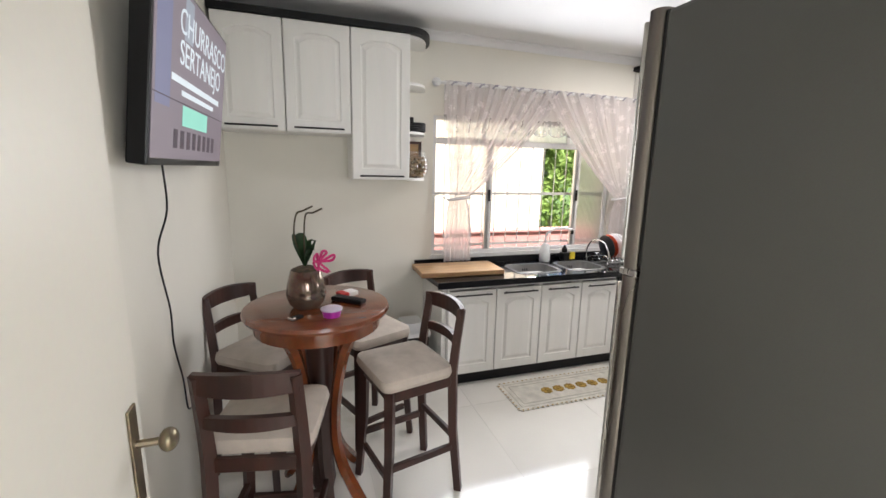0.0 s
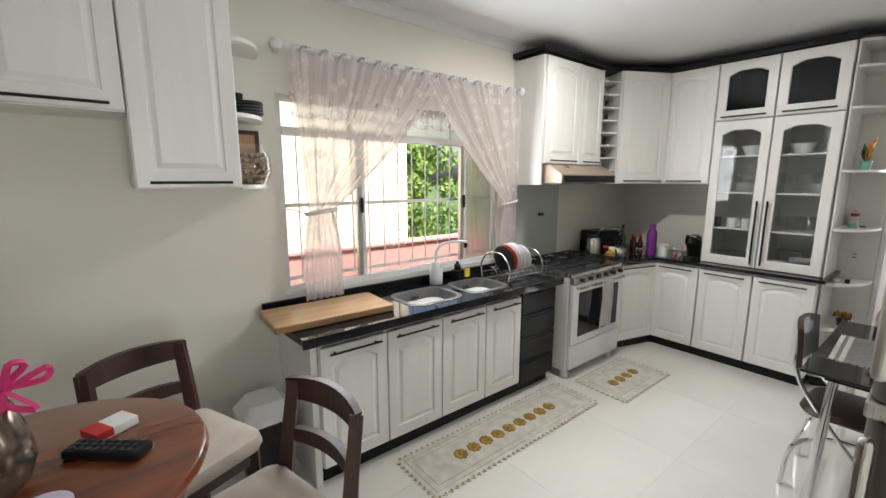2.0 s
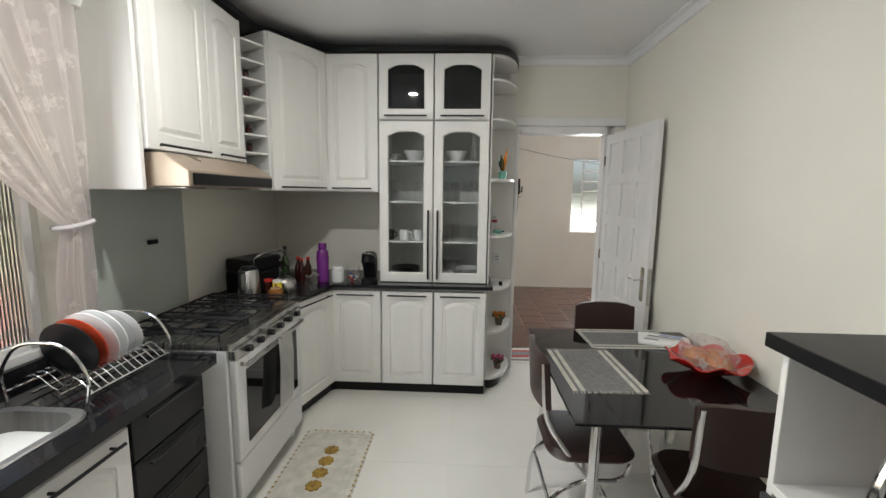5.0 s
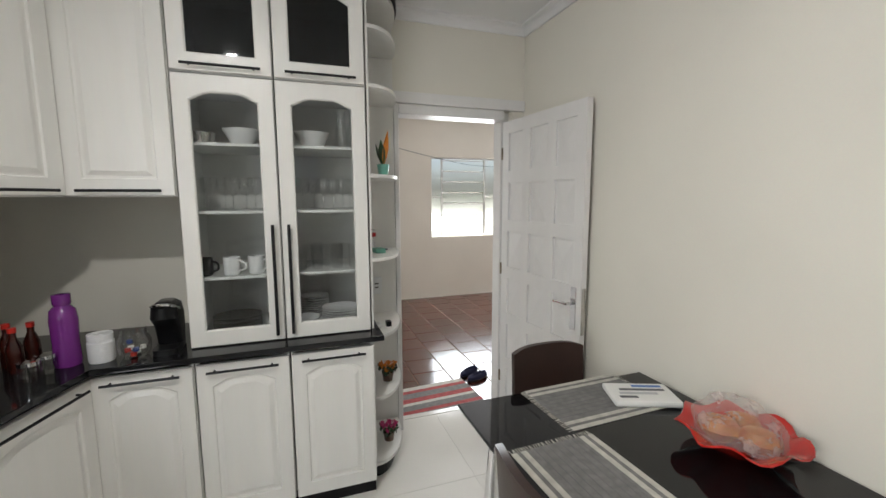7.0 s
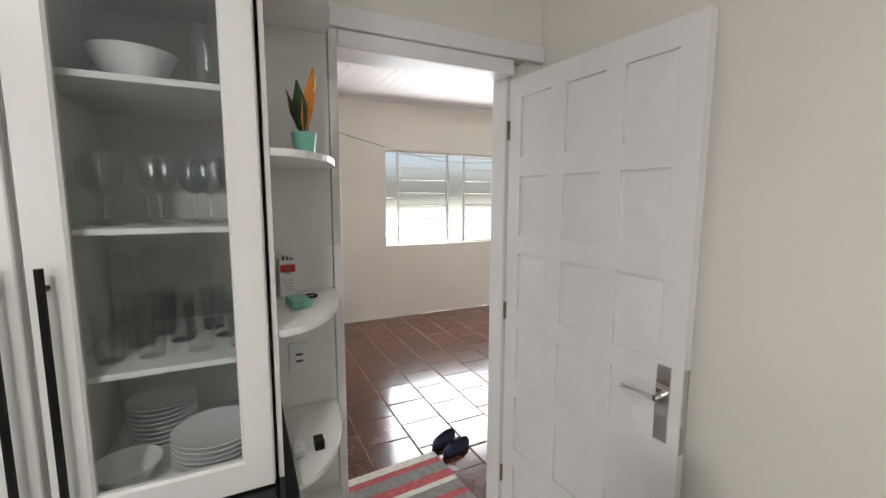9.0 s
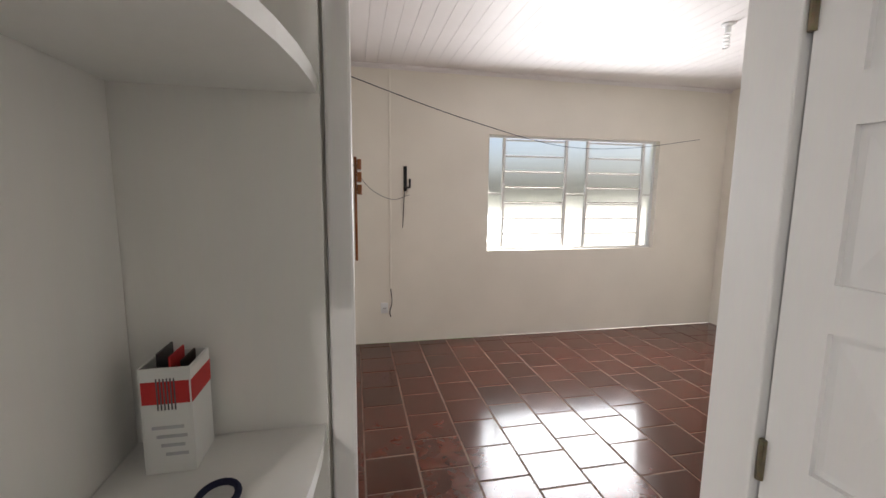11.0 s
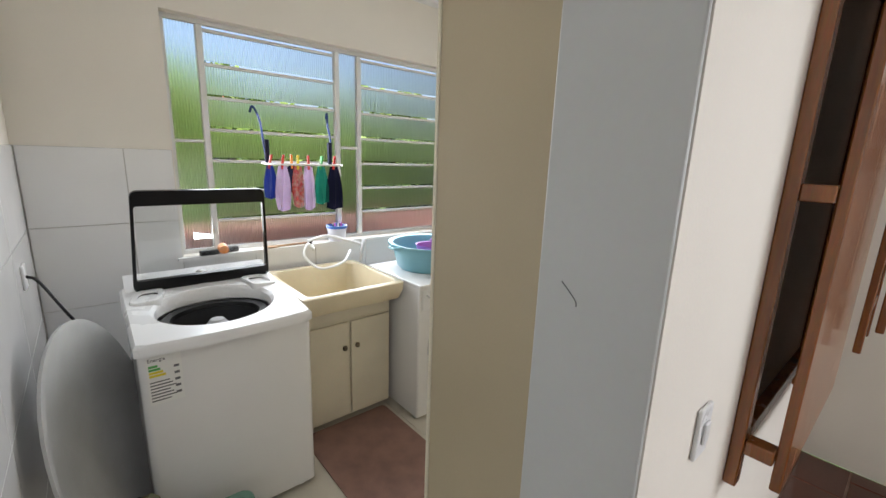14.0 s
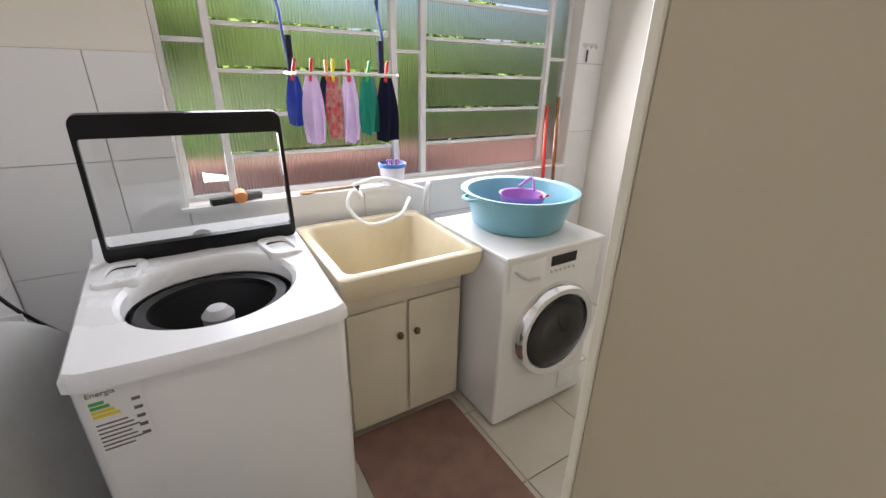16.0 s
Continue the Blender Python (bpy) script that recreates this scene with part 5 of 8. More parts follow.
# ---- stools and the round table ----
def stool_build():
    s = thing("bar_stool", "dark wooden bar stool with a beige padded seat", "stool", group="stools round the bar table")
    w, dp = 0.36, 0.36
    for sx in (-1, 1):
        tube_part("back_leg", [(sx * 0.185, -0.215, 0), (sx * 0.165, -0.185, 0.35), (sx * 0.16, -0.178, 0.66), (sx * 0.158, -0.195, 0.80), (sx * 0.155, -0.225, 0.985)], 0, M_DWOOD, s, 4, radii=[0.026, 0.028, 0.03, 0.028, 0.026])
        tube_part("front_leg", [(sx * 0.185, 0.195, 0), (sx * 0.165, 0.17, 0.35), (sx * 0.16, 0.165, 0.655)], 0, M_DWOOD, s, 4, radii=[0.024, 0.027, 0.03])
        box_part("side_rail", (sx * 0.165 - 0.012, sx * 0.165 + 0.012, -0.16, 0.15, 0.60, 0.655), M_DWOOD, s, 0.003)
        box_part("stretcher", (sx * 0.17 - 0.012, sx * 0.17 + 0.012, -0.17, 0.165, 0.24, 0.275), M_DWOOD, s, 0.003)
    box_part("front_rail", (-0.14, 0.14, 0.155, 0.178, 0.60, 0.655), M_DWOOD, s, 0.003)
    box_part("back_rail", (-0.14, 0.14, -0.19, -0.168, 0.60, 0.655), M_DWOOD, s, 0.003)
    box_part("stretcher", (-0.15, 0.15, 0.16, 0.182, 0.17, 0.205), M_DWOOD, s, 0.003)
    box_part("stretcher", (-0.15, 0.15, -0.195, -0.173, 0.30, 0.335), M_DWOOD, s, 0.003)
    for n, z0, z1, off in (("top_rail", 0.925, 0.995, -0.222), ("middle_rail", 0.79, 0.83, -0.20)):
        bm = bmesh.new()
        loft(bm, [[(x, off - 0.035 * (1 - (x / 0.16) ** 2) + y, z) for y, z in ((-0.012, z0), (0.012, z0), (0.012, z1 + 0.012 * (1 - (x / 0.16) ** 2)), (-0.012, z1 + 0.012 * (1 - (x / 0.16) ** 2)))] for x in [-0.172 + k * 0.0344 for k in range(11)]], True, True)
        part(n, bm, M_DWOOD, s)
    bm = bmesh.new()
    loft(bm, [lift(rounded_rect(-0.185, 0.185, -0.165, 0.20, 0.04), 0.657), lift(rounded_rect(-0.197, 0.197, -0.172, 0.21, 0.05), 0.68), lift(rounded_rect(-0.19, 0.19, -0.168, 0.205, 0.05), 0.712), lift(rounded_rect(-0.15, 0.15, -0.14, 0.17, 0.06), 0.728), lift(rounded_rect(-0.08, 0.08, -0.08, 0.10, 0.05), 0.732)], True, True)
    part("seat", bm, M_SEAT, s, "beige suede padded seat", smooth=True)
    return s


st0 = stool_build()
st0.matrix_world = pose(0.10, 1.53, 0, 0, 0, -13)
for x, y, a in ((0.72, 1.84, 103), (0.03, 2.21, -128), (0.60, 2.36, -157)):
    copy_thing(st0, pose(x, y, 0, 0, 0, a))

rt = thing("round_table", "red-brown wooden round bar table with a carved pedestal", "table", (0.30, 1.87, 0))
lathe_part("tabletop", [(0, 0.995), (0.30, 0.995), (0.325, 1.0), (0.33, 1.012), (0.325, 1.026), (0.315, 1.03), (0, 1.03)], M_RWOOD, rt, 48)
lathe_part("apron", [(0.27, 0.93), (0.285, 0.93), (0.285, 0.9945), (0.27, 0.9945)], M_RWOOD, rt, 40)
box_part("cross_beam", (-0.26, 0.26, -0.03, 0.03, 0.95, 0.994), M_RWOOD, rt, 0.003)
lathe_part("column", [(0.05, 0.06), (0.06, 0.10), (0.05, 0.2), (0.055, 0.6), (0.07, 0.9), (0.09, 0.949)], M_DWOOD, rt, 12)
for k in range(4):
    a = radians(45 + 90 * k)
    pts = [(0.22 * math.cos(a), 0.22 * math.sin(a), 0.97), (0.14 * math.cos(a), 0.14 * math.sin(a), 0.80), (0.085 * math.cos(a), 0.085 * math.sin(a), 0.5), (0.11 * math.cos(a), 0.11 * math.sin(a), 0.25), (0.26 * math.cos(a), 0.26 * math.sin(a), 0.02)]
    c = smooth_curve(pts, 5)
    tube_part("leg", c, 0.03, M_RWOOD, rt, 6, radii=[0.034 - 0.008 * math.sin(3.14 * i / (len(c) - 1)) if i < len(c) - 1 else 0.02 for i in range(len(c))])

TZ = 1.0305
pl = thing("orchid", "potted orchid with bare stems, pink ribbon and mirrored pot", "plant", (0.25, 1.84, TZ))
lathe_part("pot", [(0, 0), (0.055, 0), (0.075, 0.02), (0.088, 0.06), (0.082, 0.11), (0.066, 0.17), (0.062, 0.175), (0.062, 0.16), (0, 0.155)], M_POT, pl, 28)
lathe_part("moss", [(0.061, 0.156), (0.058, 0.178), (0.03, 0.19), (0, 0.192)], M_MOSS, pl, 16)
for a, l, wd in ((2.6, 0.11, 0.04), (2.1, 0.15, 0.042), (-0.5, 0.09, 0.04), (0.6, 0.12, 0.038)):
    bm = bmesh.new()
    prev = None
    for k in range(8):
        t = k / 7
        r = l * t
        cx, cy, cz = r * math.cos(a) * 0.5, r * math.sin(a) * 0.5, 0.185 + l * 0.95 * math.sin(t * 1.9)
        hw = wd * math.sin(min(1, t * 0.97 + 0.05) * 3.1) * 0.8 + 0.003
        nx, ny = -math.sin(a), math.cos(a)
        cur_ = [bm.verts.new((cx + nx * hw, cy + ny * hw, cz + 0.006)), bm.verts.new((cx, cy, cz - 0.004)), bm.verts.new((cx - nx * hw, cy - ny * hw, cz + 0.006))]
        if prev:
            bm.faces.new((prev[0], prev[1], cur_[1], cur_[0]))
            bm.faces.new((prev[1], prev[2], cur_[2], cur_[1]))
        prev = cur_
    bmesh.ops.solidify(bm, geom=bm.faces[:], thickness=0.003)
    part("leaf", bm, M_GREEN, pl, smooth=True)
for dx, hh in ((-0.03, 0.46), (0.01, 0.45)):
    tube_part("stem", smooth_curve([(0, 0, 0.18), (dx - 0.01, 0.02, 0.32), (dx, 0.0, 0.42), (dx + 0.03, -0.01, hh - 0.02), (dx + 0.07, -0.02, hh)], 5), 0.004, M_STEM, pl, 6)
tube_part("support_stick", [(0.04, 0.0, 0.18), (0.035, 0.02, 0.30)], 0.006, M_CLOTHW, pl, 6)
for k in range(5):
    a = k * 1.1
    tube_part("ribbon", smooth_curve([(0.055, -0.01, 0.21), (0.075 + 0.04 * math.cos(a), -0.02, 0.215 + 0.04 * math.sin(a)), (0.085 + 0.05 * math.cos(a + 0.7), -0.03, 0.21 + 0.05 * math.sin(a + 0.7)), (0.06, -0.012, 0.205)], 4), 0.006, M_PINK, pl, 4)
rc = thing("remote_control", "black television remote control on the table", "remote control", (0.44, 1.86, TZ), -40)
box_part("shell", (-0.085, 0.085, -0.025, 0.025, 0, 0.022), M_BLACKPL, rc, 0.006)
for i in range(8):
    for j in range(3):
        lathe_part("button", [(0.005, 0.0222), (0.005, 0.025), (0, 0.025)], M_DARKPL, rc, 8, (-0.065 + i * 0.018, -0.014 + j * 0.014, 0))
pb = thing("plastic_tub", "small purple plastic tub with a clear lid", "tub", (0.35, 1.68, TZ))
lathe_part("tub_body", [(0, 0), (0.035, 0), (0.042, 0.03), (0, 0.03)], M_MAGENTA, pb, 20)
lathe_part("lid", [(0.046, 0.0305), (0.046, 0.037), (0.03, 0.043), (0, 0.043)], material("frosted_lid", (0.62, 0.55, 0.68), 0.3), pb, 20)
cg = thing("paper_box", "small red and white paper box", "box", (0.445, 1.965, TZ), 30)
box_part("carton", (-0.045, 0.045, -0.03, 0.03, 0, 0.022), M_PAPER, cg, 0.001)
box_part("red_band", (-0.0455, -0.01, -0.0305, 0.0305, 0.004, 0.0225), M_REDINK, cg, 0)
kb = thing("key_fob", "small silver and black car key fob", "key fob", (0.205, 1.68, TZ), 40)
box_part("fob", (-0.03, 0.03, -0.016, 0.016, 0, 0.014), M_BLACKPL, kb, 0.005)
box_part("metal_cap", (-0.031, -0.012, -0.017, 0.017, 0.002, 0.0145), M_CHROME, kb, 0.002)
bn = thing("waste_bin", "black waste bin with a white swing lid", "bin", (1.02, 2.92, 0))
bm = bmesh.new()
loft(bm, [lift(rounded_rect(-0.10, 0.10, -0.10, 0.10, 0.03), 0), lift(rounded_rect(-0.125, 0.125, -0.125, 0.125, 0.03), 0.40)], True, True)
part("bin_body", bm, M_BLACKPL, bn)
bm = bmesh.new()
loft(bm, [lift(rounded_rect(-0.13, 0.13, -0.13, 0.13, 0.03), 0.401), lift(rounded_rect(-0.13, 0.13, -0.13, 0.13, 0.03), 0.43), lift(rounded_rect(-0.08, 0.08, -0.09, 0.09, 0.03), 0.50)], True, True)
part("lid", bm, M_WHITEPL, bn)


# ---- dining table and chairs ----
dt = thing("dining_table", "black glass dining table on chrome legs", "table", (2.93, 0.22, 0))
box_part("glass_top", (0, 1.08, 0, 0.92, 0.742, 0.755), M_BGLASS, dt, 0.003)
box_part("under_frame", (0.06, 0.99, 0.06, 0.84, 0.71, 0.7415), M_BLACKTRIM, dt, 0.003)
for x, y in ((0.09, 0.09), (0.96, 0.09), (0.09, 0.81), (0.96, 0.81)):
    tube_part("leg", [(x + (0.05 if x > 0.5 else -0.05), y + (0.03 if y > 0.5 else -0.01), 0), (x, y, 0.709)], 0.02, M_CHROME, dt, 14)


def chair_build():
    c = thing("dining_chair", "chrome tube dining chair with brown vinyl seat and back", "chair", group="chairs round the dining table")
    for sx in (-1, 1):
        tube_part("back_tube", smooth_curve([(sx * 0.20, 0.20, 0.0), (sx * 0.19, 0.10, 0.22), (sx * 0.18, -0.06, 0.42), (sx * 0.175, -0.19, 0.62), (sx * 0.17, -0.215, 0.87)], 6), 0.011, M_CHROME, c, 8)
        tube_part("rear_leg", smooth_curve([(sx * 0.19, -0.20, 0.0), (sx * 0.185, -0.17, 0.24), (sx * 0.18, -0.04, 0.34), (sx * 0.18, 0.12, 0.36), (sx * 0.18, 0.17, 0.435)], 6), 0.011, M_CHROME, c, 8)
    tube_part("cross_tube", [(-0.185, -0.17, 0.24), (0.185, -0.17, 0.24)], 0.009, M_CHROME, c, 8)
    tube_part("cross_tube", [(-0.19, 0.10, 0.22), (0.19, 0.10, 0.22)], 0.009, M_CHROME, c, 8)
    bm = bmesh.new()
    loft(bm, [lift(rounded_rect(-0.185, 0.185, -0.17, 0.20, 0.09), 0.435), lift(rounded_rect(-0.20, 0.20, -0.18, 0.21, 0.10), 0.452), lift(rounded_rect(-0.18, 0.18, -0.16, 0.19, 0.09), 0.475), lift(rounded_rect(-0.10, 0.10, -0.09, 0.11, 0.06), 0.48)], True, True)
    part("seat", bm, M_BROWNV, c, smooth=True)
    bm = bmesh.new()
    loops = []
    for k in range(9):
        x = -0.185 + k * 0.04625
        b = 0.03 * (1 - (x / 0.185) ** 2)
        h0, h1 = 0.66 + 0.01 * (abs(x) / 0.185) ** 4, 0.895 - 0.02 * (abs(x) / 0.185) ** 4
        loops.append([(x, -0.19 - b - 0.012, h0), (x, -0.19 - b + 0.012, h0), (x, -0.205 - b + 0.012, h1), (x, -0.205 - b - 0.012, h1)])
    loft(bm, loops, True, True)
    part("backrest", bm, M_BROWNV, c, smooth=True)
    return c


ch = chair_build()
ch.matrix_world = pose(3.36, 0.99, 0, 0, 0, 180)
for x, y, a in ((3.93, 0.64, 90), (3.04, 0.55, -97)):
    copy_thing(ch, pose(x, y, 0, 0, 0, a))


def placemat(x, y, rz):
    p = thing("placemat", "grey and natural striped woven placemat with fringes", "placemat", (x, y, 0.7555), rz, group="placemats")
    w, d = 0.46, 0.32
    edges = [0, 0.02, 0.035, 0.055, 0.07, 0.25, 0.265, 0.285, 0.30, 0.32]
    for k, (a, b) in enumerate(zip(edges, edges[1:])):
        box_part("stripe", (-w / 2, w / 2, a - d / 2, b - d / 2 - 0.0006, 0, 0.003), M_FABLIGHT if k % 2 == 0 and k != 4 else M_FABGREY, p, 0)
    for k in range(7):
        box_part("thin_stripe", (-w / 2, w / 2, -0.075 + k * 0.025, -0.073 + k * 0.025, 0.003, 0.0036), M_INK, p, 0)
    bm = bmesh.new()
    rng = random.Random(5)
    for s in (-1, 1):
        for k in range(40):
            yy = -d / 2 + (k + 0.5) * d / 40
            tube(bm, [(s * w / 2, yy, 0.0015), (s * (w / 2 + 0.022), yy + rng.uniform(-0.006, 0.006), 0.0015)], 0.0014, 4)
    part("fringe", bm, M_FABLIGHT, p)["kind"] = "stuff"
    return p


placemat(3.42, 0.93, 2)
placemat(3.86, 0.60, 92)
pk = thing("plastic_packet", "white printed packet of cloths in plastic film", "packet", (3.80, 0.42, 0.7592), 68)
box_part("packet_body", (-0.13, 0.13, -0.085, 0.085, 0, 0.026), M_PAPER, pk, 0.010)
for k, (a, b, m_) in enumerate(((-0.10, 0.02, M_BLUELID), (-0.10, 0.08, M_INK), (-0.06, 0.09, M_CANDLE), (0.03, 0.10, M_INK))):
    box_part("print_bar", (a, b, -0.06 + k * 0.032, -0.042 + k * 0.032, 0.0262, 0.0268), m_, pk, 0)
bw = thing("fruit_bowl", "wavy red glass fruit bowl with mangoes in a plastic bag", "bowl", (3.42, 0.40, 0.7555))
bm = bmesh.new()
seg = 48
rings = []
for r, z, wv in ((0.05, 0.0, 0), (0.055, 0.004, 0), (0.10, 0.03, 0.1), (0.15, 0.06, 0.6), (0.175, 0.075, 1.0), (0.172, 0.08, 1.0), (0.145, 0.067, 0.6), (0.095, 0.038, 0.1), (0.05, 0.012, 0)):
    rings.append([((r + 0.012 * wv * math.cos(7 * a)) * math.cos(a), (r + 0.012 * wv * math.cos(7 * a)) * math.sin(a), z + 0.014 * wv * math.sin(7 * a)) for a in [k * 6.283185 / seg for k in range(seg)]])
loft(bm, rings, True, True)
part("dish", bm, M_RED, bw, smooth=True)
for x, y, z, s in ((0.04, 0.03, 0.065, 0.048), (-0.05, -0.02, 0.062, 0.045), (0.03, -0.06, 0.065, 0.043)):
    f = thing("mango", "ripe yellow and red mango in the bowl", "fruit", (3.42 + x, 0.40 + y, 0.7555 + z), 35, group="fruit in the bowl")
    lathe_part("skin", [(0, -s * 0.9), (s * 0.6, -s * 0.7), (s, 0), (s * 0.7, s * 0.65), (0, s * 0.9)], M_MANGO, f, 18, sx=1.35)
pbag = thing("plastic_bag", "crumpled clear plastic bag over the fruit", "bag", (3.43, 0.40, 0.83))
bm = bmesh.new()
bmesh.ops.create_icosphere(bm, subdivisions=4, radius=0.115)
for v in bm.verts:
    n = noise.noise(v.co * 16) * 0.03 + noise.noise(v.co * 40) * 0.012
    v.co = Vector((v.co.x * 1.15, v.co.y, max(-0.02, v.co.z * 0.85))) * (1 + n * 6)
part("film", bm, M_FOIL, pbag)
yb = thing("yellow_cap", "small yellow plastic cap on the table", "cap", (3.56, 0.33, 0.7555))
lathe_part("cap_body", [(0, 0), (0.03, 0), (0.028, 0.035), (0, 0.038)], M_YELLOWINK, yb, 16)


# ---- rugs ----
def crochet_rug(cx, cy, w, d, n, rz):
    r = thing("crochet_rug", "cream crochet rug with a row of yellow flowers", "rug", (cx, cy, 0.001), rz, group="crochet rugs")
    bm = bmesh.new()
    pts = []
    for x0, y0, x1, y1, k in ((-w / 2, -d / 2, w / 2, -d / 2, int(w / 0.04)), (w / 2, -d / 2, w / 2, d / 2, int(d / 0.04)), (w / 2, d / 2, -w / 2, d / 2, int(w / 0.04)), (-w / 2, d / 2, -w / 2, -d / 2, int(d / 0.04))):
        nx, ny = (y1 - y0), -(x1 - x0)
        ln = math.hypot(nx, ny)
        for i in range(k * 4):
            u = i / (k * 4)
            s = abs(math.sin(u * k * math.pi)) * 0.016
            pts.append((x0 + (x1 - x0) * u + nx / ln * s, y0 + (y1 - y0) * u + ny / ln * s))
    prism(bm, pts, 0, 0.006)
    part("ground_weave", bm, M_RUG, r)
    for i in range(n):
        bm = bmesh.new()
        cxx = (i - (n - 1) / 2) * 0.105
        for k in range(8):
            a = k * math.pi / 4
            lathe(bm, [(0, 0.0062), (0.017, 0.0065), (0.012, 0.011), (0, 0.012)], 8, (cxx + 0.03 * math.cos(a), 0.03 * math.sin(a), 0))
        lathe(bm, [(0, 0.0063), (0.018, 0.0066), (0.012, 0.013), (0, 0.015)], 8, (cxx, 0, 0))
        part("flower", bm, M_YARN, r, smooth=True)
    bm = bmesh.new()
    for sx in (-1, 1):
        for k in range(int(d / 0.04)):
            lathe(bm, [(0, 0.0062), (0.008, 0.0065), (0, 0.009)], 6, (sx * (w / 2 + 0.003), -d / 2 + 0.02 + k * 0.04, 0))
        for k in range(int(w / 0.04)):
            lathe(bm, [(0, 0.0062), (0.008, 0.0065), (0, 0.009)], 6, (-w / 2 + 0.02 + k * 0.04, sx * (d / 2 + 0.003), 0))
    part("edging", bm, M_YARN, r)["kind"] = "stuff"
    for z, s in ((0.0062, 0.03), (0.0062, 0.065)):
        bm = bmesh.new()
        tube(bm, [(-w / 2 + s, -d / 2 + s, z), (w / 2 - s, -d / 2 + s, z), (w / 2 - s, d / 2 - s, z), (-w / 2 + s, d / 2 - s, z)], 0.003, 5, True)
        part("cord_line", bm, M_RUG, r)


crochet_rug(2.40, 2.44, 1.50, 0.37, 9, 0)
crochet_rug(3.67, 2.335, 0.72, 0.42, 4, 0)

pcb = thing("power_cable", "thin dark cable hanging down the wall under the television", "cable", (0, 0, 0))
tube_part("cord", smooth_curve([(-0.19, 1.56, 1.66), (-0.20, 1.60, 1.50), (-0.235, 1.58, 1.35), (-0.238, 1.66, 1.12), (-0.238, 1.66, 0.98), (-0.238, 1.73, 0.80), (-0.24, 1.76, 0.66), (-0.242, 1.82, 0.62)], 6), 0.0035, M_BLACKPL, pcb, 6)


# ---- things on the worktop ----
CT = 0.8635
cb = thing("chopping_board", "thick pale wooden chopping board on the worktop", "chopping board", (1.405, 2.94, CT), -2)
box_part("board_slab", (-0.335, 0.335, -0.17, 0.17, 0, 0.04), M_BOARD, cb, 0.008)
fc = thing("faucet", "white water filter faucet with a chrome swan neck", "faucet", (2.315, 3.115, CT))
lathe_part("filter_body", [(0, 0), (0.045, 0), (0.048, 0.01), (0.048, 0.10), (0.04, 0.115), (0.036, 0.15), (0.024, 0.165), (0, 0.167)], M_WHITEPL, fc, 24)
tube_part("neck", smooth_curve([(0, 0, 0.16), (0.005, 0, 0.24), (0.05, -0.02, 0.29), (0.14, -0.045, 0.305), (0.215, -0.07, 0.30), (0.222, -0.072, 0.275)], 6), 0.011, M_WHITEPL, fc, 10)
tube_part("nozzle", [(0.222, -0.072, 0.29), (0.222, -0.072, 0.255)], 0.014, M_BLACKPL, fc, 10)
sc = thing("soap_dispenser", "black soap dispenser with a yellow sponge", "dispenser", (2.55, 3.115, CT))
box_part("holder", (-0.055, 0.055, -0.04, 0.04, 0, 0.075), M_BLACKPL, sc, 0.008)
lathe_part("bottle", [(0.026, 0.0755), (0.026, 0.11), (0.012, 0.125), (0.01, 0.14), (0, 0.14)], M_BLACKPL, sc, 16, (-0.02, 0.01, 0))
box_part("sponge", (0.0, 0.05, -0.058, -0.041, 0.02, 0.085), M_YELLOW, sc, 0.005)
dk = thing("dish_rack", "chrome wire dish rack on the worktop", "dish rack", (2.93, 2.93, CT))
for x in (-0.19, 0.19):
    tube_part("end_loop", smooth_curve([(x, -0.14, 0.0), (x, -0.15, 0.10), (x, -0.09, 0.19), (x, 0.0, 0.21), (x, 0.09, 0.19), (x, 0.15, 0.10), (x, 0.14, 0.0)], 5), 0.006, M_CHROME, dk, 8)
for y in (-0.145, -0.05, 0.05, 0.145):
    tube_part("long_wire", [(-0.19, y, 0.035), (0.19, y, 0.035)], 0.004, M_CHROME, dk, 6)
for k in range(12):
    x = -0.17 + k * 0.031
    tube_part("plate_wire", smooth_curve([(x, -0.145, 0.035), (x, -0.08, 0.085), (x, -0.02, 0.04), (x, 0.06, 0.09), (x, 0.145, 0.035)], 4), 0.0025, M_CHROME, dk, 5)
M_REDPLATE = material("red_plate_glaze", (0.55, 0.07, 0.03), 0.15, coat=0.4)
for k, (x, r, m_) in enumerate(((-0.11, 0.105, M_BLACKPL), (-0.075, 0.108, M_REDPLATE), (-0.03, 0.112, M_WHITEEN), (0.01, 0.112, M_WHITEEN), (0.06, 0.10, M_GLASSWARE), (0.10, 0.098, M_WHITEEN))):
    p = new("plate")
    p.matrix_world = pose(2.93 + x, 2.93, CT + 0.042 + r, 0, 78, 0)
    tagged(p, ("dark" if m_ == M_BLACKPL else "red" if m_ == M_REDPLATE else "clear glass" if m_ == M_GLASSWARE else "white") + " dinner plate drying in the wire rack", "plate", "plates in the rack")
    lathe_part("plate_body", [(0, 0), (r * 0.6, 0.002), (r, 0.014), (r, 0.018), (r * 0.6, 0.007), (0, 0.005)], m_, p, 30)

WZ = 0.8845


def bottle(name, label, cat, x, y, z, prof, mat, cap=None, group=""):
    b = thing(name, label, cat, (x, y, z), group=group)
    lathe_part("body", prof, mat, b, 20)
    if cap:
        lathe_part("cap", cap[0], cap[1], b, 16)
    return b


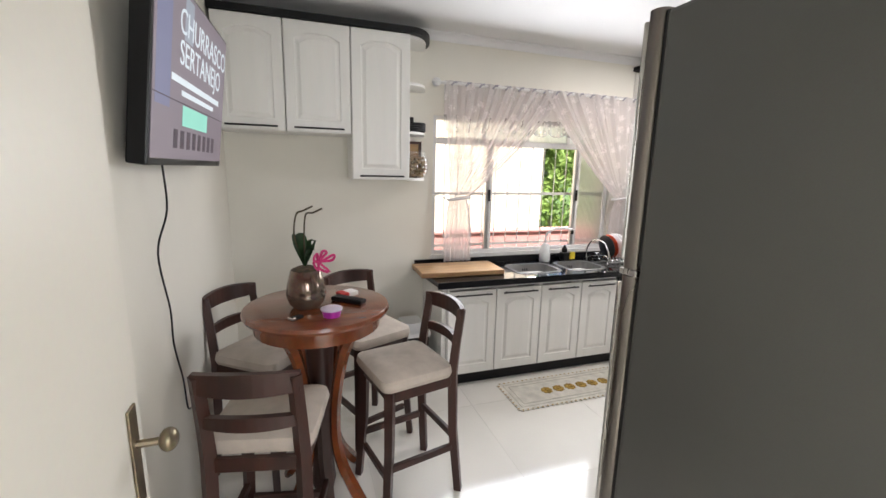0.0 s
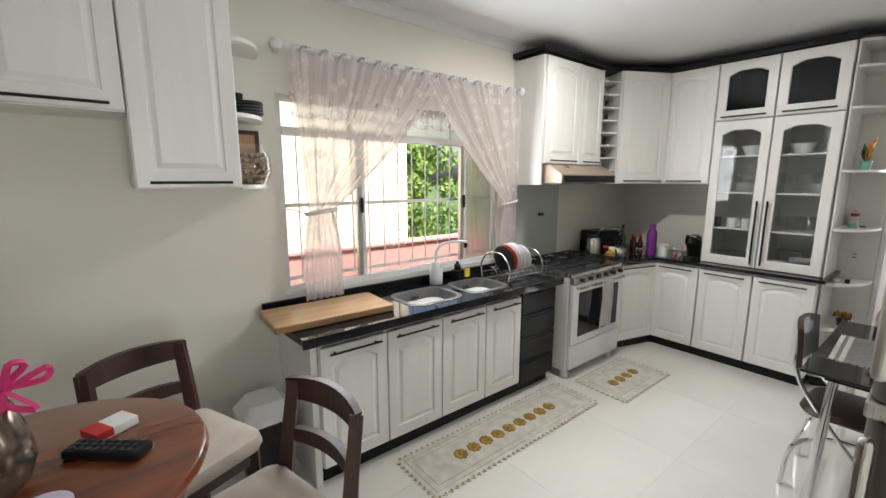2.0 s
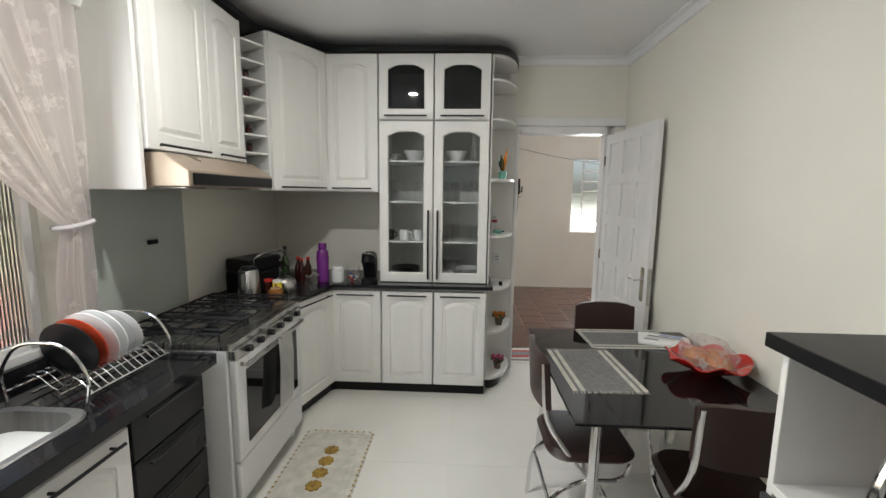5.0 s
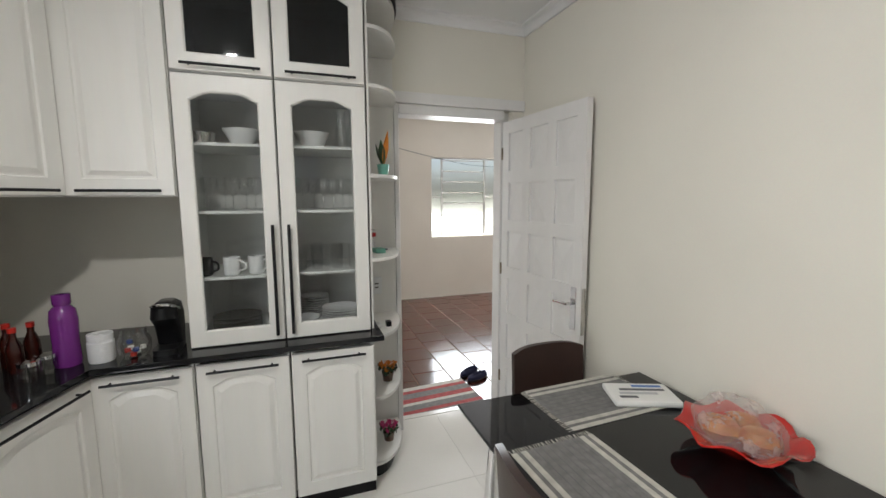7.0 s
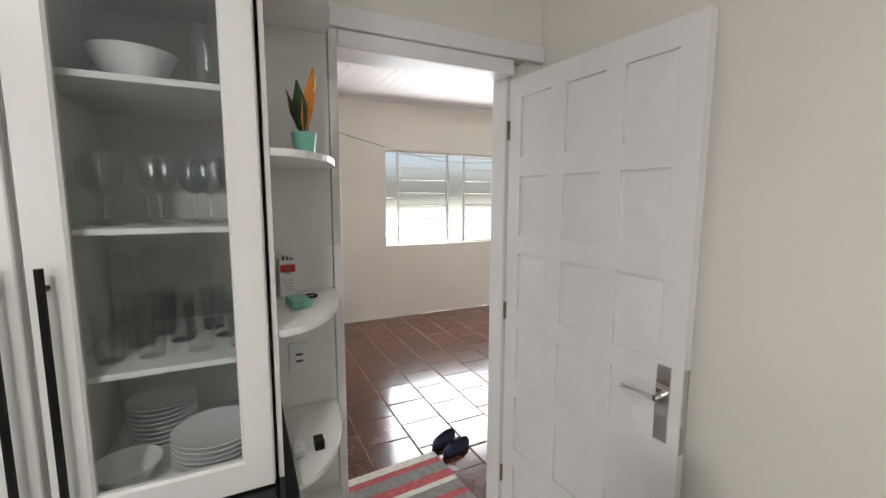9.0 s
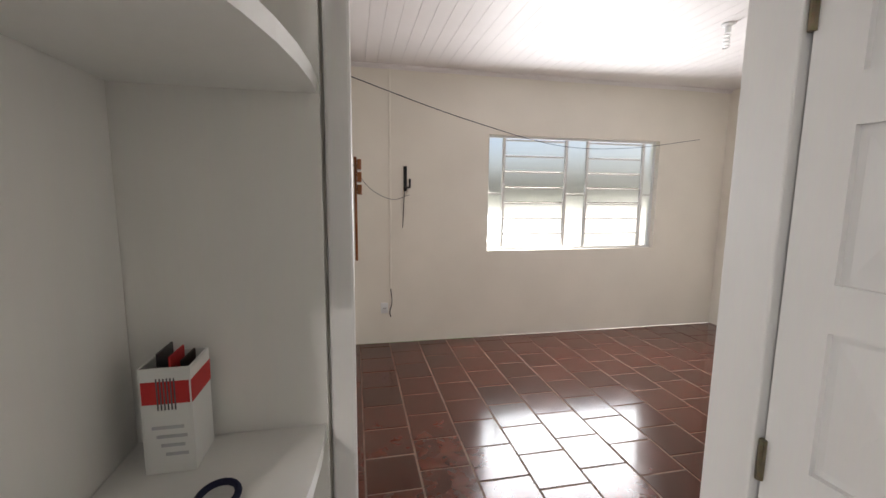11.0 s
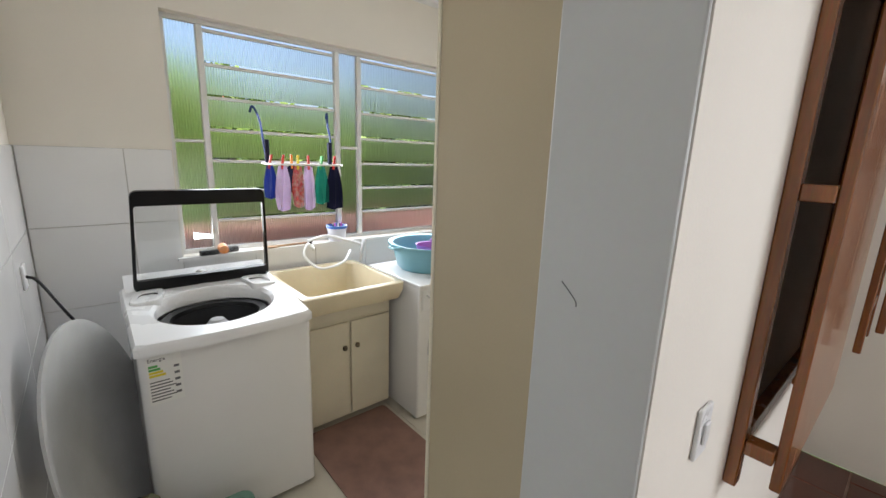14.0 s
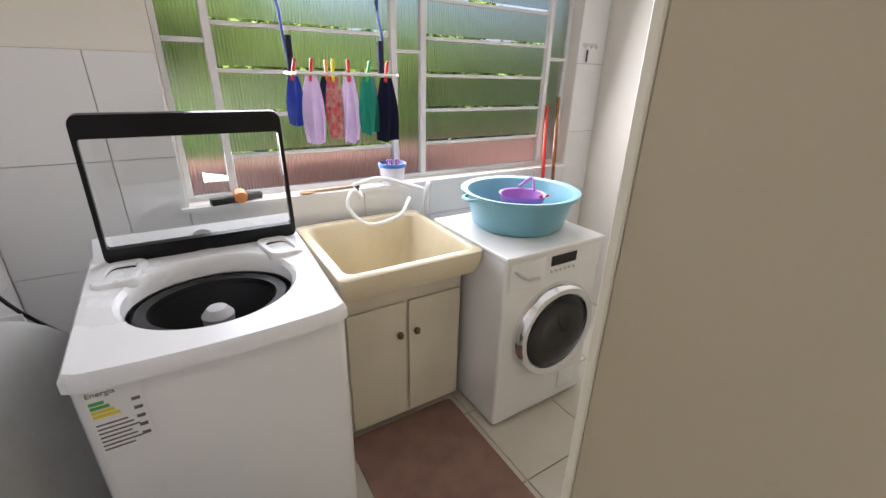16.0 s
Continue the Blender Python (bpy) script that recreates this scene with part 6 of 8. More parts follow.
bottle("water_bottle", "purple plastic water bottle with a screw cap", "bottle", 4.64, 2.64, WZ, [(0, 0), (0.044, 0), (0.048, 0.02), (0.045, 0.10), (0.048, 0.19), (0.043, 0.235), (0.025, 0.255)], M_PURPLE, ([(0.028, 0.2555), (0.031, 0.262), (0.031, 0.30), (0, 0.305)], M_PURPLE))
bottle("storage_jar", "white jar with a lid", "jar", 4.645, 2.525, WZ, [(0, 0), (0.045, 0), (0.048, 0.01), (0.048, 0.085), (0.04, 0.095)], M_WHITEPL, ([(0.046, 0.0955), (0.046, 0.12), (0, 0.122)], M_WHITEPL))
bottle("cookie_jar", "round clear glass jar with wrapped sweets", "jar", 4.66, 2.41, WZ, [(0, 0), (0.045, 0), (0.062, 0.03), (0.064, 0.07), (0.05, 0.105), (0.05, 0.125)], M_GLASSWARE)
rng = random.Random(11)
for k in range(9):
    t = thing("sweet", "wrapped sweet in the glass jar", "sweet", (4.66 + rng.uniform(-0.03, 0.03), 2.41 + rng.uniform(-0.03, 0.03), WZ + 0.004 + 0.022 * (k // 4)), group="sweets")
    lathe_part("wrapper", [(0, 0), (0.012, 0.003), (0.012, 0.018), (0, 0.021)], (M_REDPL, M_PAPER, M_BLUE)[k % 3], t, 8)
cm = thing("coffee_machine", "black capsule coffee machine", "coffee machine", (4.70, 2.29, WZ), -90)
bm = bmesh.new()
loft(bm, [lift(rounded_rect(-0.05, 0.05, -0.09, 0.10, 0.03), 0), lift(rounded_rect(-0.05, 0.05, -0.09, 0.10, 0.03), 0.025)], True, True)
part("base", bm, M_BLACKPL, cm, smooth=True)
bm = bmesh.new()
loft(bm, [lift(rounded_rect(-0.05, 0.05, 0.0, 0.10, 0.03), 0.0255), lift(rounded_rect(-0.052, 0.052, -0.02, 0.10, 0.03), 0.11), lift(rounded_rect(-0.055, 0.055, -0.08, 0.10, 0.045), 0.16), lift(rounded_rect(-0.05, 0.05, -0.075, 0.09, 0.045), 0.21), lift(rounded_rect(-0.03, 0.03, -0.04, 0.06, 0.025), 0.228)], True, True)
part("head", bm, M_BLACKPL, cm, smooth=True)
tube_part("lever", smooth_curve([(-0.05, 0.0, 0.19), (-0.03, -0.08, 0.225), (0.03, -0.08, 0.225), (0.05, 0.0, 0.19)], 4), 0.007, M_CHROME, cm, 6)
bottle("oil_bottle", "dark green glass bottle", "bottle", 4.62, 2.93, WZ, [(0, 0), (0.032, 0), (0.033, 0.15), (0.014, 0.20), (0.013, 0.25)], M_GLASSGREEN, ([(0.015, 0.2505), (0.015, 0.275), (0, 0.276)], M_BLACKPL))
for k, (x, y) in enumerate(((4.70, 2.86), (4.70, 2.78), (4.62, 2.80))):
    bottle("sauce_bottle", "small dark sauce bottle with a red cap", "bottle", x, y, WZ, [(0, 0), (0.026, 0), (0.027, 0.10), (0.012, 0.14), (0.012, 0.16)], M_SAUCE, ([(0.014, 0.1605), (0.014, 0.18), (0, 0.18)], M_REDPL), "sauce bottles")
ket = bottle("kettle", "round steel kettle with a black handle", "kettle", 4.30, 2.80, WZ, [(0, 0), (0.075, 0), (0.085, 0.03), (0.075, 0.075), (0.045, 0.10), (0, 0.105)], M_STEEL)
lathe_part("knob", [(0, 0.1055), (0.012, 0.11), (0.012, 0.125), (0, 0.127)], M_BLACKPL, ket, 10)
tube_part("handle", smooth_curve([(-0.07, 0, 0.08), (-0.06, 0, 0.16), (0, 0, 0.185), (0.06, 0, 0.16), (0.07, 0, 0.08)], 5), 0.008, M_BLACKPL, ket, 8)
tube_part("spout", [(-0.07, -0.02, 0.05), (-0.115, -0.04, 0.09)], 0.012, M_STEEL, ket, 8)
ek = bottle("electric_kettle", "glass and black electric kettle", "kettle", 4.125, 2.96, WZ, [(0, 0), (0.07, 0), (0.07, 0.02), (0.062, 0.17), (0.055, 0.18)], M_STEEL, ([(0.056, 0.1805), (0.04, 0.20), (0, 0.205)], M_BLACKPL))
tube_part("handle", smooth_curve([(-0.062, 0, 0.17), (-0.11, 0, 0.17), (-0.115, 0, 0.08), (-0.068, 0, 0.03)], 5), 0.01, M_BLACKPL, ek, 8)
sg = thing("sandwich_grill", "black electric grill with a raised steel handle", "grill", (4.40, 3.06, WZ), -15)
box_part("base", (-0.16, 0.16, -0.11, 0.11, 0.0, 0.13), M_BLACKPL, sg, 0.012)
box_part("lid", (-0.16, 0.16, -0.11, 0.11, 0.1305, 0.225), M_BLACKPL, sg, 0.018)
tube_part("handle", smooth_curve([(-0.13, -0.11, 0.18), (-0.14, -0.15, 0.25), (0.0, -0.16, 0.27), (0.14, -0.15, 0.25), (0.13, -0.11, 0.18)], 4), 0.008, M_CHROME, sg, 8)
for k, (x, y) in enumerate(((4.21, 2.87), (4.19, 2.80))):
    bottle("spice_pot", "small spice pot with a red lid", "jar", x, y, WZ, [(0, 0), (0.03, 0), (0.03, 0.08), (0.026, 0.085)], (M_SAUCE, M_YELLOWINK)[k], ([(0.03, 0.0855), (0.03, 0.10), (0, 0.10)], (M_REDPL, M_PAPER)[k]), "spice pots")
tj = bottle("honey_pot", "small amber glass pot with a lid", "jar", 4.12, 2.78, WZ, [(0, 0), (0.045, 0), (0.05, 0.02), (0.046, 0.05), (0.03, 0.055)], material("amber_glass", (0.32, 0.13, 0.03), 0.15, coat=0.4), ([(0.032, 0.0555), (0.03, 0.065), (0.008, 0.07), (0.008, 0.085), (0, 0.086)], M_BOARD))
tin = thing("spice_tin", "black card box with a white label", "box", (4.60, 2.99, WZ), -20)
box_part("case", (-0.05, 0.05, -0.03, 0.03, 0, 0.16), M_BLACKPL, tin, 0.003)
box_part("white_label", (-0.035, 0.035, -0.0312, -0.0302, 0.03, 0.12), M_CANDLE, tin, 0)
for k_ in range(2):
    bottle("glass_jar", "small round glass jar with a steel lid", "jar", 4.50 + 0.07 * k_, 2.70 - 0.02 * k_, WZ, [(0, 0), (0.032, 0), (0.036, 0.02), (0.034, 0.06)], M_GLASSWARE, ([(0.034, 0.0605), (0.034, 0.075), (0, 0.078)], M_CHROME), "small glass jars")
so2 = thing("wall_socket", "white wall socket behind the end shelves", "socket", (EX - 0.0145, 1.255, 1.02))
box_part("cover", (-0.009, 0, -0.035, 0.035, -0.055, 0.055), M_WHITEPL, so2, 0.003)
for dz in (-0.012, 0.012):
    box_part("slot", (-0.0102, -0.0092, -0.012, 0.012, dz - 0.004, dz + 0.004), M_DARKPL, so2, 0)
chg = thing("charger", "white phone charger on the end shelf", "charger", (4.84, 1.30, 0.8385))
box_part("shell", (-0.022, 0.022, -0.018, 0.018, 0, 0.026), M_WHITEPL, chg, 0.006)
so = thing("wall_socket", "small black wall socket over the worktop", "socket", (3.62, NY - 0.0095, 1.30))
box_part("cover", (-0.035, 0.035, -0.012, 0.0, -0.012, 0.012), M_BLACKPL, so, 0.003)

# ---- glasses and crockery behind the glass doors ----
goblet = [(0, 0), (0.03, 0.002), (0.004, 0.008), (0.004, 0.07), (0.03, 0.09), (0.038, 0.125), (0.031, 0.16)]
tumbler = [(0, 0.003), (0.026, 0.0), (0.032, 0.12)]
lowbowl = [(0, 0), (0.04, 0), (0.075, 0.05), (0.073, 0.05), (0.038, 0.005), (0, 0.004)]
mugp = [(0, 0), (0.034, 0), (0.038, 0.01), (0.038, 0.085), (0.034, 0.085), (0.033, 0.012), (0, 0.01)]
plate_p = [(0, 0), (0.06, 0), (0.105, 0.014), (0.105, 0.017), (0.06, 0.005), (0, 0.004)]


def stand(kind, label, cat, prof, mat, x, y, z, group, seg=18):
    t = thing(kind, label, cat, (x, y, z), group=group)
    lathe_part("body", prof, mat, t, seg)
    return t


g0 = stand("wine_glass", "clear stemmed wine glass on the shelf", "glass", goblet, M_GLASSWARE, 4.80, 2.10, 1.515, "wine glasses")
for k, (x, y) in enumerate(((4.80, 2.0), (4.80, 1.90), (4.90, 2.14), (4.90, 2.05), (4.90, 1.95), (4.79, 1.68), (4.79, 1.58), (4.79, 1.48), (4.90, 1.72), (4.90, 1.62), (4.90, 1.52), (4.90, 1.43))):
    copy_thing(g0, pose(x, y, 1.515))
t0 = stand("tumbler", "clear glass tumbler on the shelf", "glass", tumbler, M_GLASSWARE, 4.80, 1.70, 1.205, "tumblers")
for k, (x, y) in enumerate(((4.80, 1.62), (4.80, 1.52), (4.80, 1.43), (4.90, 1.66), (4.90, 1.57), (4.90, 1.47), (4.99, 1.62), (4.99, 1.5))):
    copy_thing(t0, pose(x, y, 1.205))
for x, y, m_, l in ((4.78, 2.14, M_BLACKPL, "black"), (4.77, 2.02, M_WHITEEN, "white printed"), (4.78, 1.91, M_WHITEEN, "white")):
    mgt = stand("mug", l + " mug on the shelf", "mug", mugp, m_, x, y, 1.205, "mugs")
    tube_part("handle", smooth_curve([(-0.02, -0.034, 0.07), (-0.03, -0.062, 0.06), (-0.03, -0.062, 0.03), (-0.02, -0.034, 0.02)], 4), 0.005, m_, mgt, 6)
for k in range(6):
    stand("plate", "white plate in a stack", "plate", plate_p, M_WHITEEN, 4.83, 1.50, 0.902 + k * 0.013, "stacked white plates", 28)
for k in range(9):
    stand("plate", "white plate in a tall stack", "plate", [(r * 0.8, z) for r, z in plate_p], M_WHITEEN, 4.99, 1.64, 0.902 + k * 0.013, "stacked white plates", 24)
for k in range(4):
    stand("glass_dish", "dark glass dish in a stack", "dish", [(r * 1.1, z) for r, z in plate_p], M_DGLASS, 4.86, 2.02, 0.902 + k * 0.02, "glass dishes", 28)
stand("bowl", "white bowl beside the plates", "bowl", lowbowl, M_WHITEEN, 4.80, 1.69, 0.902, "white bowls", 24)
for y, r in ((1.95, 1.15), (1.62, 1.2)):
    stand("casserole", "white casserole dish on the top shelf", "casserole", [(x * r, z * 1.6) for x, z in lowbowl], M_WHITEEN, 4.86, y, 1.825, "casseroles", 24)
stand("pan", "small steel pan on the top shelf", "pan", [(0, 0), (0.06, 0), (0.065, 0.05), (0.06, 0.05), (0.057, 0.004), (0, 0.003)], M_STEEL, 4.80, 2.12, 1.825, "pans")
for y in (1.48, 1.42):
    stand("carafe", "clear glass carafe on the top shelf", "carafe", [(0, 0), (0.03, 0), (0.03, 0.09), (0.014, 0.14), (0.02, 0.19)], M_GLASSWARE, 4.80, y, 1.825, "carafes")

# ---- things on the end shelves ----
fp = thing("flower_pot", "mint pot with an orange flower on the shelf", "plant", (4.86, 1.25, 1.694))
lathe_part("pot", [(0, 0), (0.026, 0), (0.034, 0.06), (0.03, 0.06), (0, 0.05)], M_MINT, fp, 18)
for k in range(7):
    a = k * 0.9
    bm = bmesh.new()
    loft(bm, [[(0.045 * t * math.cos(a) + s * 0.02 * math.sin(3.1 * t) * -math.sin(a), 0.045 * t * math.sin(a) + s * 0.02 * math.sin(3.1 * t) * math.cos(a), 0.05 + (0.08 + 0.02 * k) * t) for s in (-1, 0, 1)] + [(0.045 * t * math.cos(a), 0.045 * t * math.sin(a), 0.048 + (0.08 + 0.02 * k) * t)] for t in (0.05, 0.3, 0.6, 0.98)], True, True)
    part("leaf", bm, M_GREEN if k < 4 else M_YELLOWINK if k % 2 else M_ORANGE, fp)
for z, m_, l in ((0.109, M_PINK, "pink"), (0.489, M_ORANGE, "orange")):
    p = thing("flower_pot", "small clay pot with " + l + " flowers on the shelf", "plant", (4.90, 1.24, z))
    lathe_part("pot", [(0, 0), (0.028, 0), (0.036, 0.055), (0, 0.05)], M_POT, p, 16)
    leaf_crown("flowers", 60, (0, 0, 0.085), (0.05, 0.05, 0.03), 0.03, m_, p, random.Random(3))
    leaf_crown("leaves", 60, (0, 0, 0.07), (0.05, 0.05, 0.025), 0.03, M_GREEN, p, random.Random(4))
bx = thing("carton", "open white and red carton on the shelf", "box", (5.095, 1.287, 1.2585), 0)
bx.scale = (0.95, 0.95, 1.12)
for d in ((-0.03, 0.03, -0.026, -0.024, 0, 0.105), (-0.03, 0.03, 0.024, 0.026, 0, 0.105), (-0.03, -0.028, -0.0238, 0.0238, 0, 0.105), (0.028, 0.03, -0.0238, 0.0238, 0, 0.105), (-0.0278, 0.0278, -0.0238, 0.0238, 0, 0.002)):
    box_part("card_side", d, M_PAPER, bx, 0)
for k in range(4):
    box_part("print_bar", (-0.0309, -0.0302, -0.019 + 0.003 * (k % 2), 0.004 + 0.004 * k, 0.018 + k * 0.009, 0.021 + k * 0.009), M_CANDLE, bx, 0)
for d in ((-0.0305, 0.0305, -0.0265, -0.0261, 0.07, 0.092), (-0.0305, -0.0301, -0.024, 0.024, 0.07, 0.092)):
    box_part("red_band", d, M_REDINK, bx, 0)
for k in range(6):
    box_part("barcode_bar", (-0.0309, -0.0306, -0.010 + k * 0.0035, -0.0085 + k * 0.0035, 0.064, 0.095), M_INK, bx, 0)
for k in range(3):
    box_part("brochure", (-0.02, 0.02, -0.015 + k * 0.012, -0.013 + k * 0.012, 0.003, 0.108 + 0.004 * k), (M_BROWNV, M_REDINK, M_DARKPL)[k], bx, 0)
rb = thing("hair_band", "dark blue hair band on the shelf", "band", (5.01, 1.225, 1.2645))
tube_part("ring", [(0.022 * math.cos(a), 0.018 * math.sin(a), 0) for a in [k * 6.283 / 20 for k in range(20)]], 0.0035, M_NAVY, rb, 8, True)
gb = thing("soap_box", "mint green card box on the shelf", "box", (4.93, 1.275, 1.2585), 8)
box_part("card", (-0.05, 0.035, -0.028, 0.028, 0, 0.025), M_MINT, gb, 0.002)
kk = thing("small_box", "small black box on the shelf", "box", (4.85, 1.24, 0.8385))
box_part("case", (-0.02, 0.02, -0.014, 0.014, 0, 0.03), M_BLACKPL, kk, 0.002)
jr = thing("cork_jar", "round glass jar full of wine corks", "jar", (1.085, 3.04, 1.5935))
lathe_part("glass_body", [(0, 0), (0.06, 0), (0.085, 0.06), (0.085, 0.13), (0.06, 0.18), (0.06, 0.20)], M_GLASSWARE, jr, 24)
for k in range(48):
    zz = 0.012 + 0.026 * (k // 8)
    rr = (0.04, 0.058, 0.064, 0.064, 0.058, 0.04)[k // 8]
    a = (k % 8) * 0.785 + (k // 8) * 0.4
    tube_part("cork", [(rr * math.cos(a) - 0.012, rr * math.sin(a), zz), (rr * math.cos(a) + 0.014, rr * math.sin(a) + 0.008, zz + 0.008)], 0.011, M_CORK, jr, 8)
pf = thing("picture_frame", "dark wooden box frame behind the cork jar", "frame", (1.085, 3.175, 1.5935))
bm = bmesh.new()
box(bm, -0.075, 0.075, 0.0, 0.02, 0.0, 0.02)
box(bm, -0.075, 0.075, 0.0, 0.02, 0.26, 0.28)
box(bm, -0.075, -0.055, 0.0, 0.02, 0.02, 0.26)
box(bm, 0.055, 0.075, 0.0, 0.02, 0.02, 0.26)
part("frame_rails", bm, M_DWOOD, pf)
box_part("back_board", (-0.0548, 0.0548, 0.008, 0.016, 0.0205, 0.2595), M_BOARD, pf, 0)
bk = thing("wicker_basket", "small round black wicker basket", "basket", (1.09, 3.05, 1.9285))
lathe_part("weave", [(0, 0), (0.055, 0), (0.062, 0.03), (0.06, 0.07), (0.054, 0.07), (0.055, 0.01), (0, 0.008)], M_BLACKPL, bk, 22)
for z in (0.015, 0.03, 0.045, 0.06):
    tube_part("band", [(0.062 * math.cos(a), 0.062 * math.sin(a), z) for a in [k * 6.283 / 22 for k in range(22)]], 0.004, M_DARKPL, bk, 5, True)
bk2 = thing("wicker_basket", "tall black wicker basket", "basket", (1.05, 3.15, 1.9285))
lathe_part("weave", [(0, 0), (0.035, 0), (0.038, 0.12), (0.032, 0.12), (0.03, 0.01), (0, 0.008)], M_BLACKPL, bk2, 18)

# ---- kitchen lamp ----
lamp = thing("ceiling_lamp", "small round white ceiling spot, switched on", "lamp", (3.02, 2.14, CZ - 0.0005))
lathe_part("bezel", [(0.05, 0), (0.065, 0), (0.065, -0.012), (0.055, -0.018), (0.05, -0.012)], M_WHITEPL, lamp, 24)
lathe_part("diffuser", [(0.0499, -0.004), (0.03, -0.008), (0, -0.009)], M_LAMP, lamp, 24)
lp = new("lamp_light", bpy.data.lights.new("lamp_light", "AREA"))
lp.data.shape, lp.data.size, lp.data.energy, lp.data.color = "DISK", 0.09, 9.0, (1.0, 0.97, 0.93)
lp.matrix_world = look((3.02, 2.14, CZ - 0.022), (3.03, 2.14, 0))

# ---- tiled room ----
wl = thing("conduit", "white surface conduit with a socket", "conduit", (TE - 0.0005, 0.71, 0))
box_part("channel", (-0.014, 0.0, -0.012, 0.012, 0.50, 2.86), M_WALL2, wl, 0.003)
box_part("socket_plate", (-0.012, 0.0, 0.03, 0.11, 0.22, 0.34), M_WHITEPL, wl, 0.004)
lathe_part("socket_face", [(0, 0), (0.02, 0), (0.02, 0.004), (0, 0.004)], M_DARKPL, wl, 12, (-0.0135, 0.07, 0.28))
tube_part("loose_wire", smooth_curve([(-0.01, 0.0, 0.50), (-0.025, -0.015, 0.36), (-0.02, 0.01, 0.24), (-0.02, 0.0, 0.18)], 5), 0.005, M_BLACKPL, wl, 6)
hk = thing("wall_bracket", "black metal wall bracket with a hook arm", "bracket", (TE - 0.0005, 0.542, 1.69))
box_part("plate", (-0.012, 0.0, -0.018, 0.018, -0.10, 0.17), M_BLACKPL, hk, 0.003)
tube_part("arm", [(-0.012, -0.0, -0.06), (-0.09, -0.04, -0.06), (-0.09, -0.04, 0.03)], 0.012, M_BLACKPL, hk, 8)
tube_part("wire", smooth_curve([(-0.01, 0.01, -0.1), (-0.012, 0.02, -0.3), (-0.012, 0.03, -0.50)], 5), 0.004, M_DARKPL, hk, 6)
line = thing("clothes_line", "thin dark clothes line strung across the room", "line", (0, 0, 0))
tube_part("cord", smooth_curve([(7.25, TN - 0.02, 2.30), (7.9, 0.2, 2.15), (8.6, -1.0, 2.06), (9.0, -2.1, 2.12), (9.2, -3.2, 2.28)], 8), 0.003, M_NAVY, line, 6)
tube_part("hook", [(7.25, TN - 0.001, 2.30), (7.25, TN - 0.03, 2.30), (7.25, TN - 0.03, 2.27)], 0.004, M_CHROME, line, 6)
ln2 = thing("antenna_cable", "thin cable hanging from the wall bracket", "cable", (0, 0, 0))
tube_part("cord", smooth_curve([(TE - 0.02, 0.50, 1.55), (9.1, 0.7, 1.50), (8.8, 0.95, 1.62), (8.45, 1.12, 1.85)], 6), 0.003, M_DARKPL, ln2, 6)
ft = thing("folding_table", "varnished orange-brown folding table hung flat on the wall", "folding table", (7.30, TN - 0.001, 0.695))
for d in ((0.0, 0.045, -0.03, 0.0, 0.0, 1.58), (0.84, 0.885, -0.03, 0.0, 0.0, 1.58), (0.046, 0.839, -0.03, 0.0, 0.12, 0.165), (0.046, 0.839, -0.03, 0.0, 1.40, 1.445)):
    box_part("back_frame", d, M_OWOOD, ft, 0.003)
box_part("top_board", (0.035, 0.895, -0.118, -0.094, 0.02, 1.62), M_OWOOD, ft, 0.003)
for z in (0.10, 0.78, 1.46):
    box_part("spacer", (0.01, 0.06, -0.0935, -0.0305, z, z + 0.04), M_OWOOD, ft, 0.003)
fs = thing("folding_stool", "folded orange-brown wooden stool hung on the table", "folding stool", (8.02, TN - 0.12, 0.93))
for x, y in ((0.0, -0.03), (0.24, -0.03), (0.03, -0.07), (0.21, -0.07)):
    box_part("leg", (x, x + 0.03, y - 0.022, y, 0.0 if y > -0.05 else 0.08, 0.92), M_OWOOD, fs, 0.003)
for z in (0.14, 0.86):
    box_part("rung", (0.031, 0.239, -0.05, -0.032, z, z + 0.03), M_OWOOD, fs, 0.003)
for k in range(3):
    box_part("seat_slat", (0.0, 0.27, -0.13 + k * 0.001, -0.094, 0.62 + k * 0.10, 0.70 + k * 0.10), M_OWOOD, fs, 0.003)
sw = thing("light_switch", "white rocker light switch on the wall", "switch", (7.0, TN - 0.0005, 0.99))
box_part("plate", (-0.035, 0.035, -0.01, 0.0, -0.06, 0.06), M_WHITEPL, sw, 0.004)
box_part("rocker", (-0.015, 0.015, -0.016, -0.0105, -0.025, 0.025), M_WHITEPL, sw, 0.002)
lb = thing("ceiling_bulb", "spiral energy bulb hanging from a white holder", "lamp", (7.50, -1.78, TC - 0.0005))
lathe_part("holder", [(0, 0), (0.05, 0), (0.05, -0.012), (0.022, -0.02), (0.022, -0.07), (0, -0.07)], M_WHITEPL, lb, 16)
tube_part("spiral", [(0.02 * math.cos(k * 0.6), 0.02 * math.sin(k * 0.6), -0.075 - k * 0.0025) for k in range(44)], 0.006, M_WHITEEN, lb, 6)
rg = thing("striped_rug", "red, grey and cream striped woven doormat", "rug", (5.72, 0.72, TF + 0.001), 4)
sx0 = -0.30
for k, (w_, m_) in enumerate(((0.05, M_YELLOW), (0.09, M_FABGREY), (0.05, M_FABRED), (0.08, M_FABGREY), (0.04, M_FABLIGHT), (0.07, M_FABRED), (0.09, M_FABGREY), (0.05, M_FABRED), (0.06, M_FABLIGHT))):
    box_part("stripe", (sx0, sx0 + w_ - 0.0005, -0.42, 0.36, 0, 0.006), m_, rg, 0)
    sx0 += w_
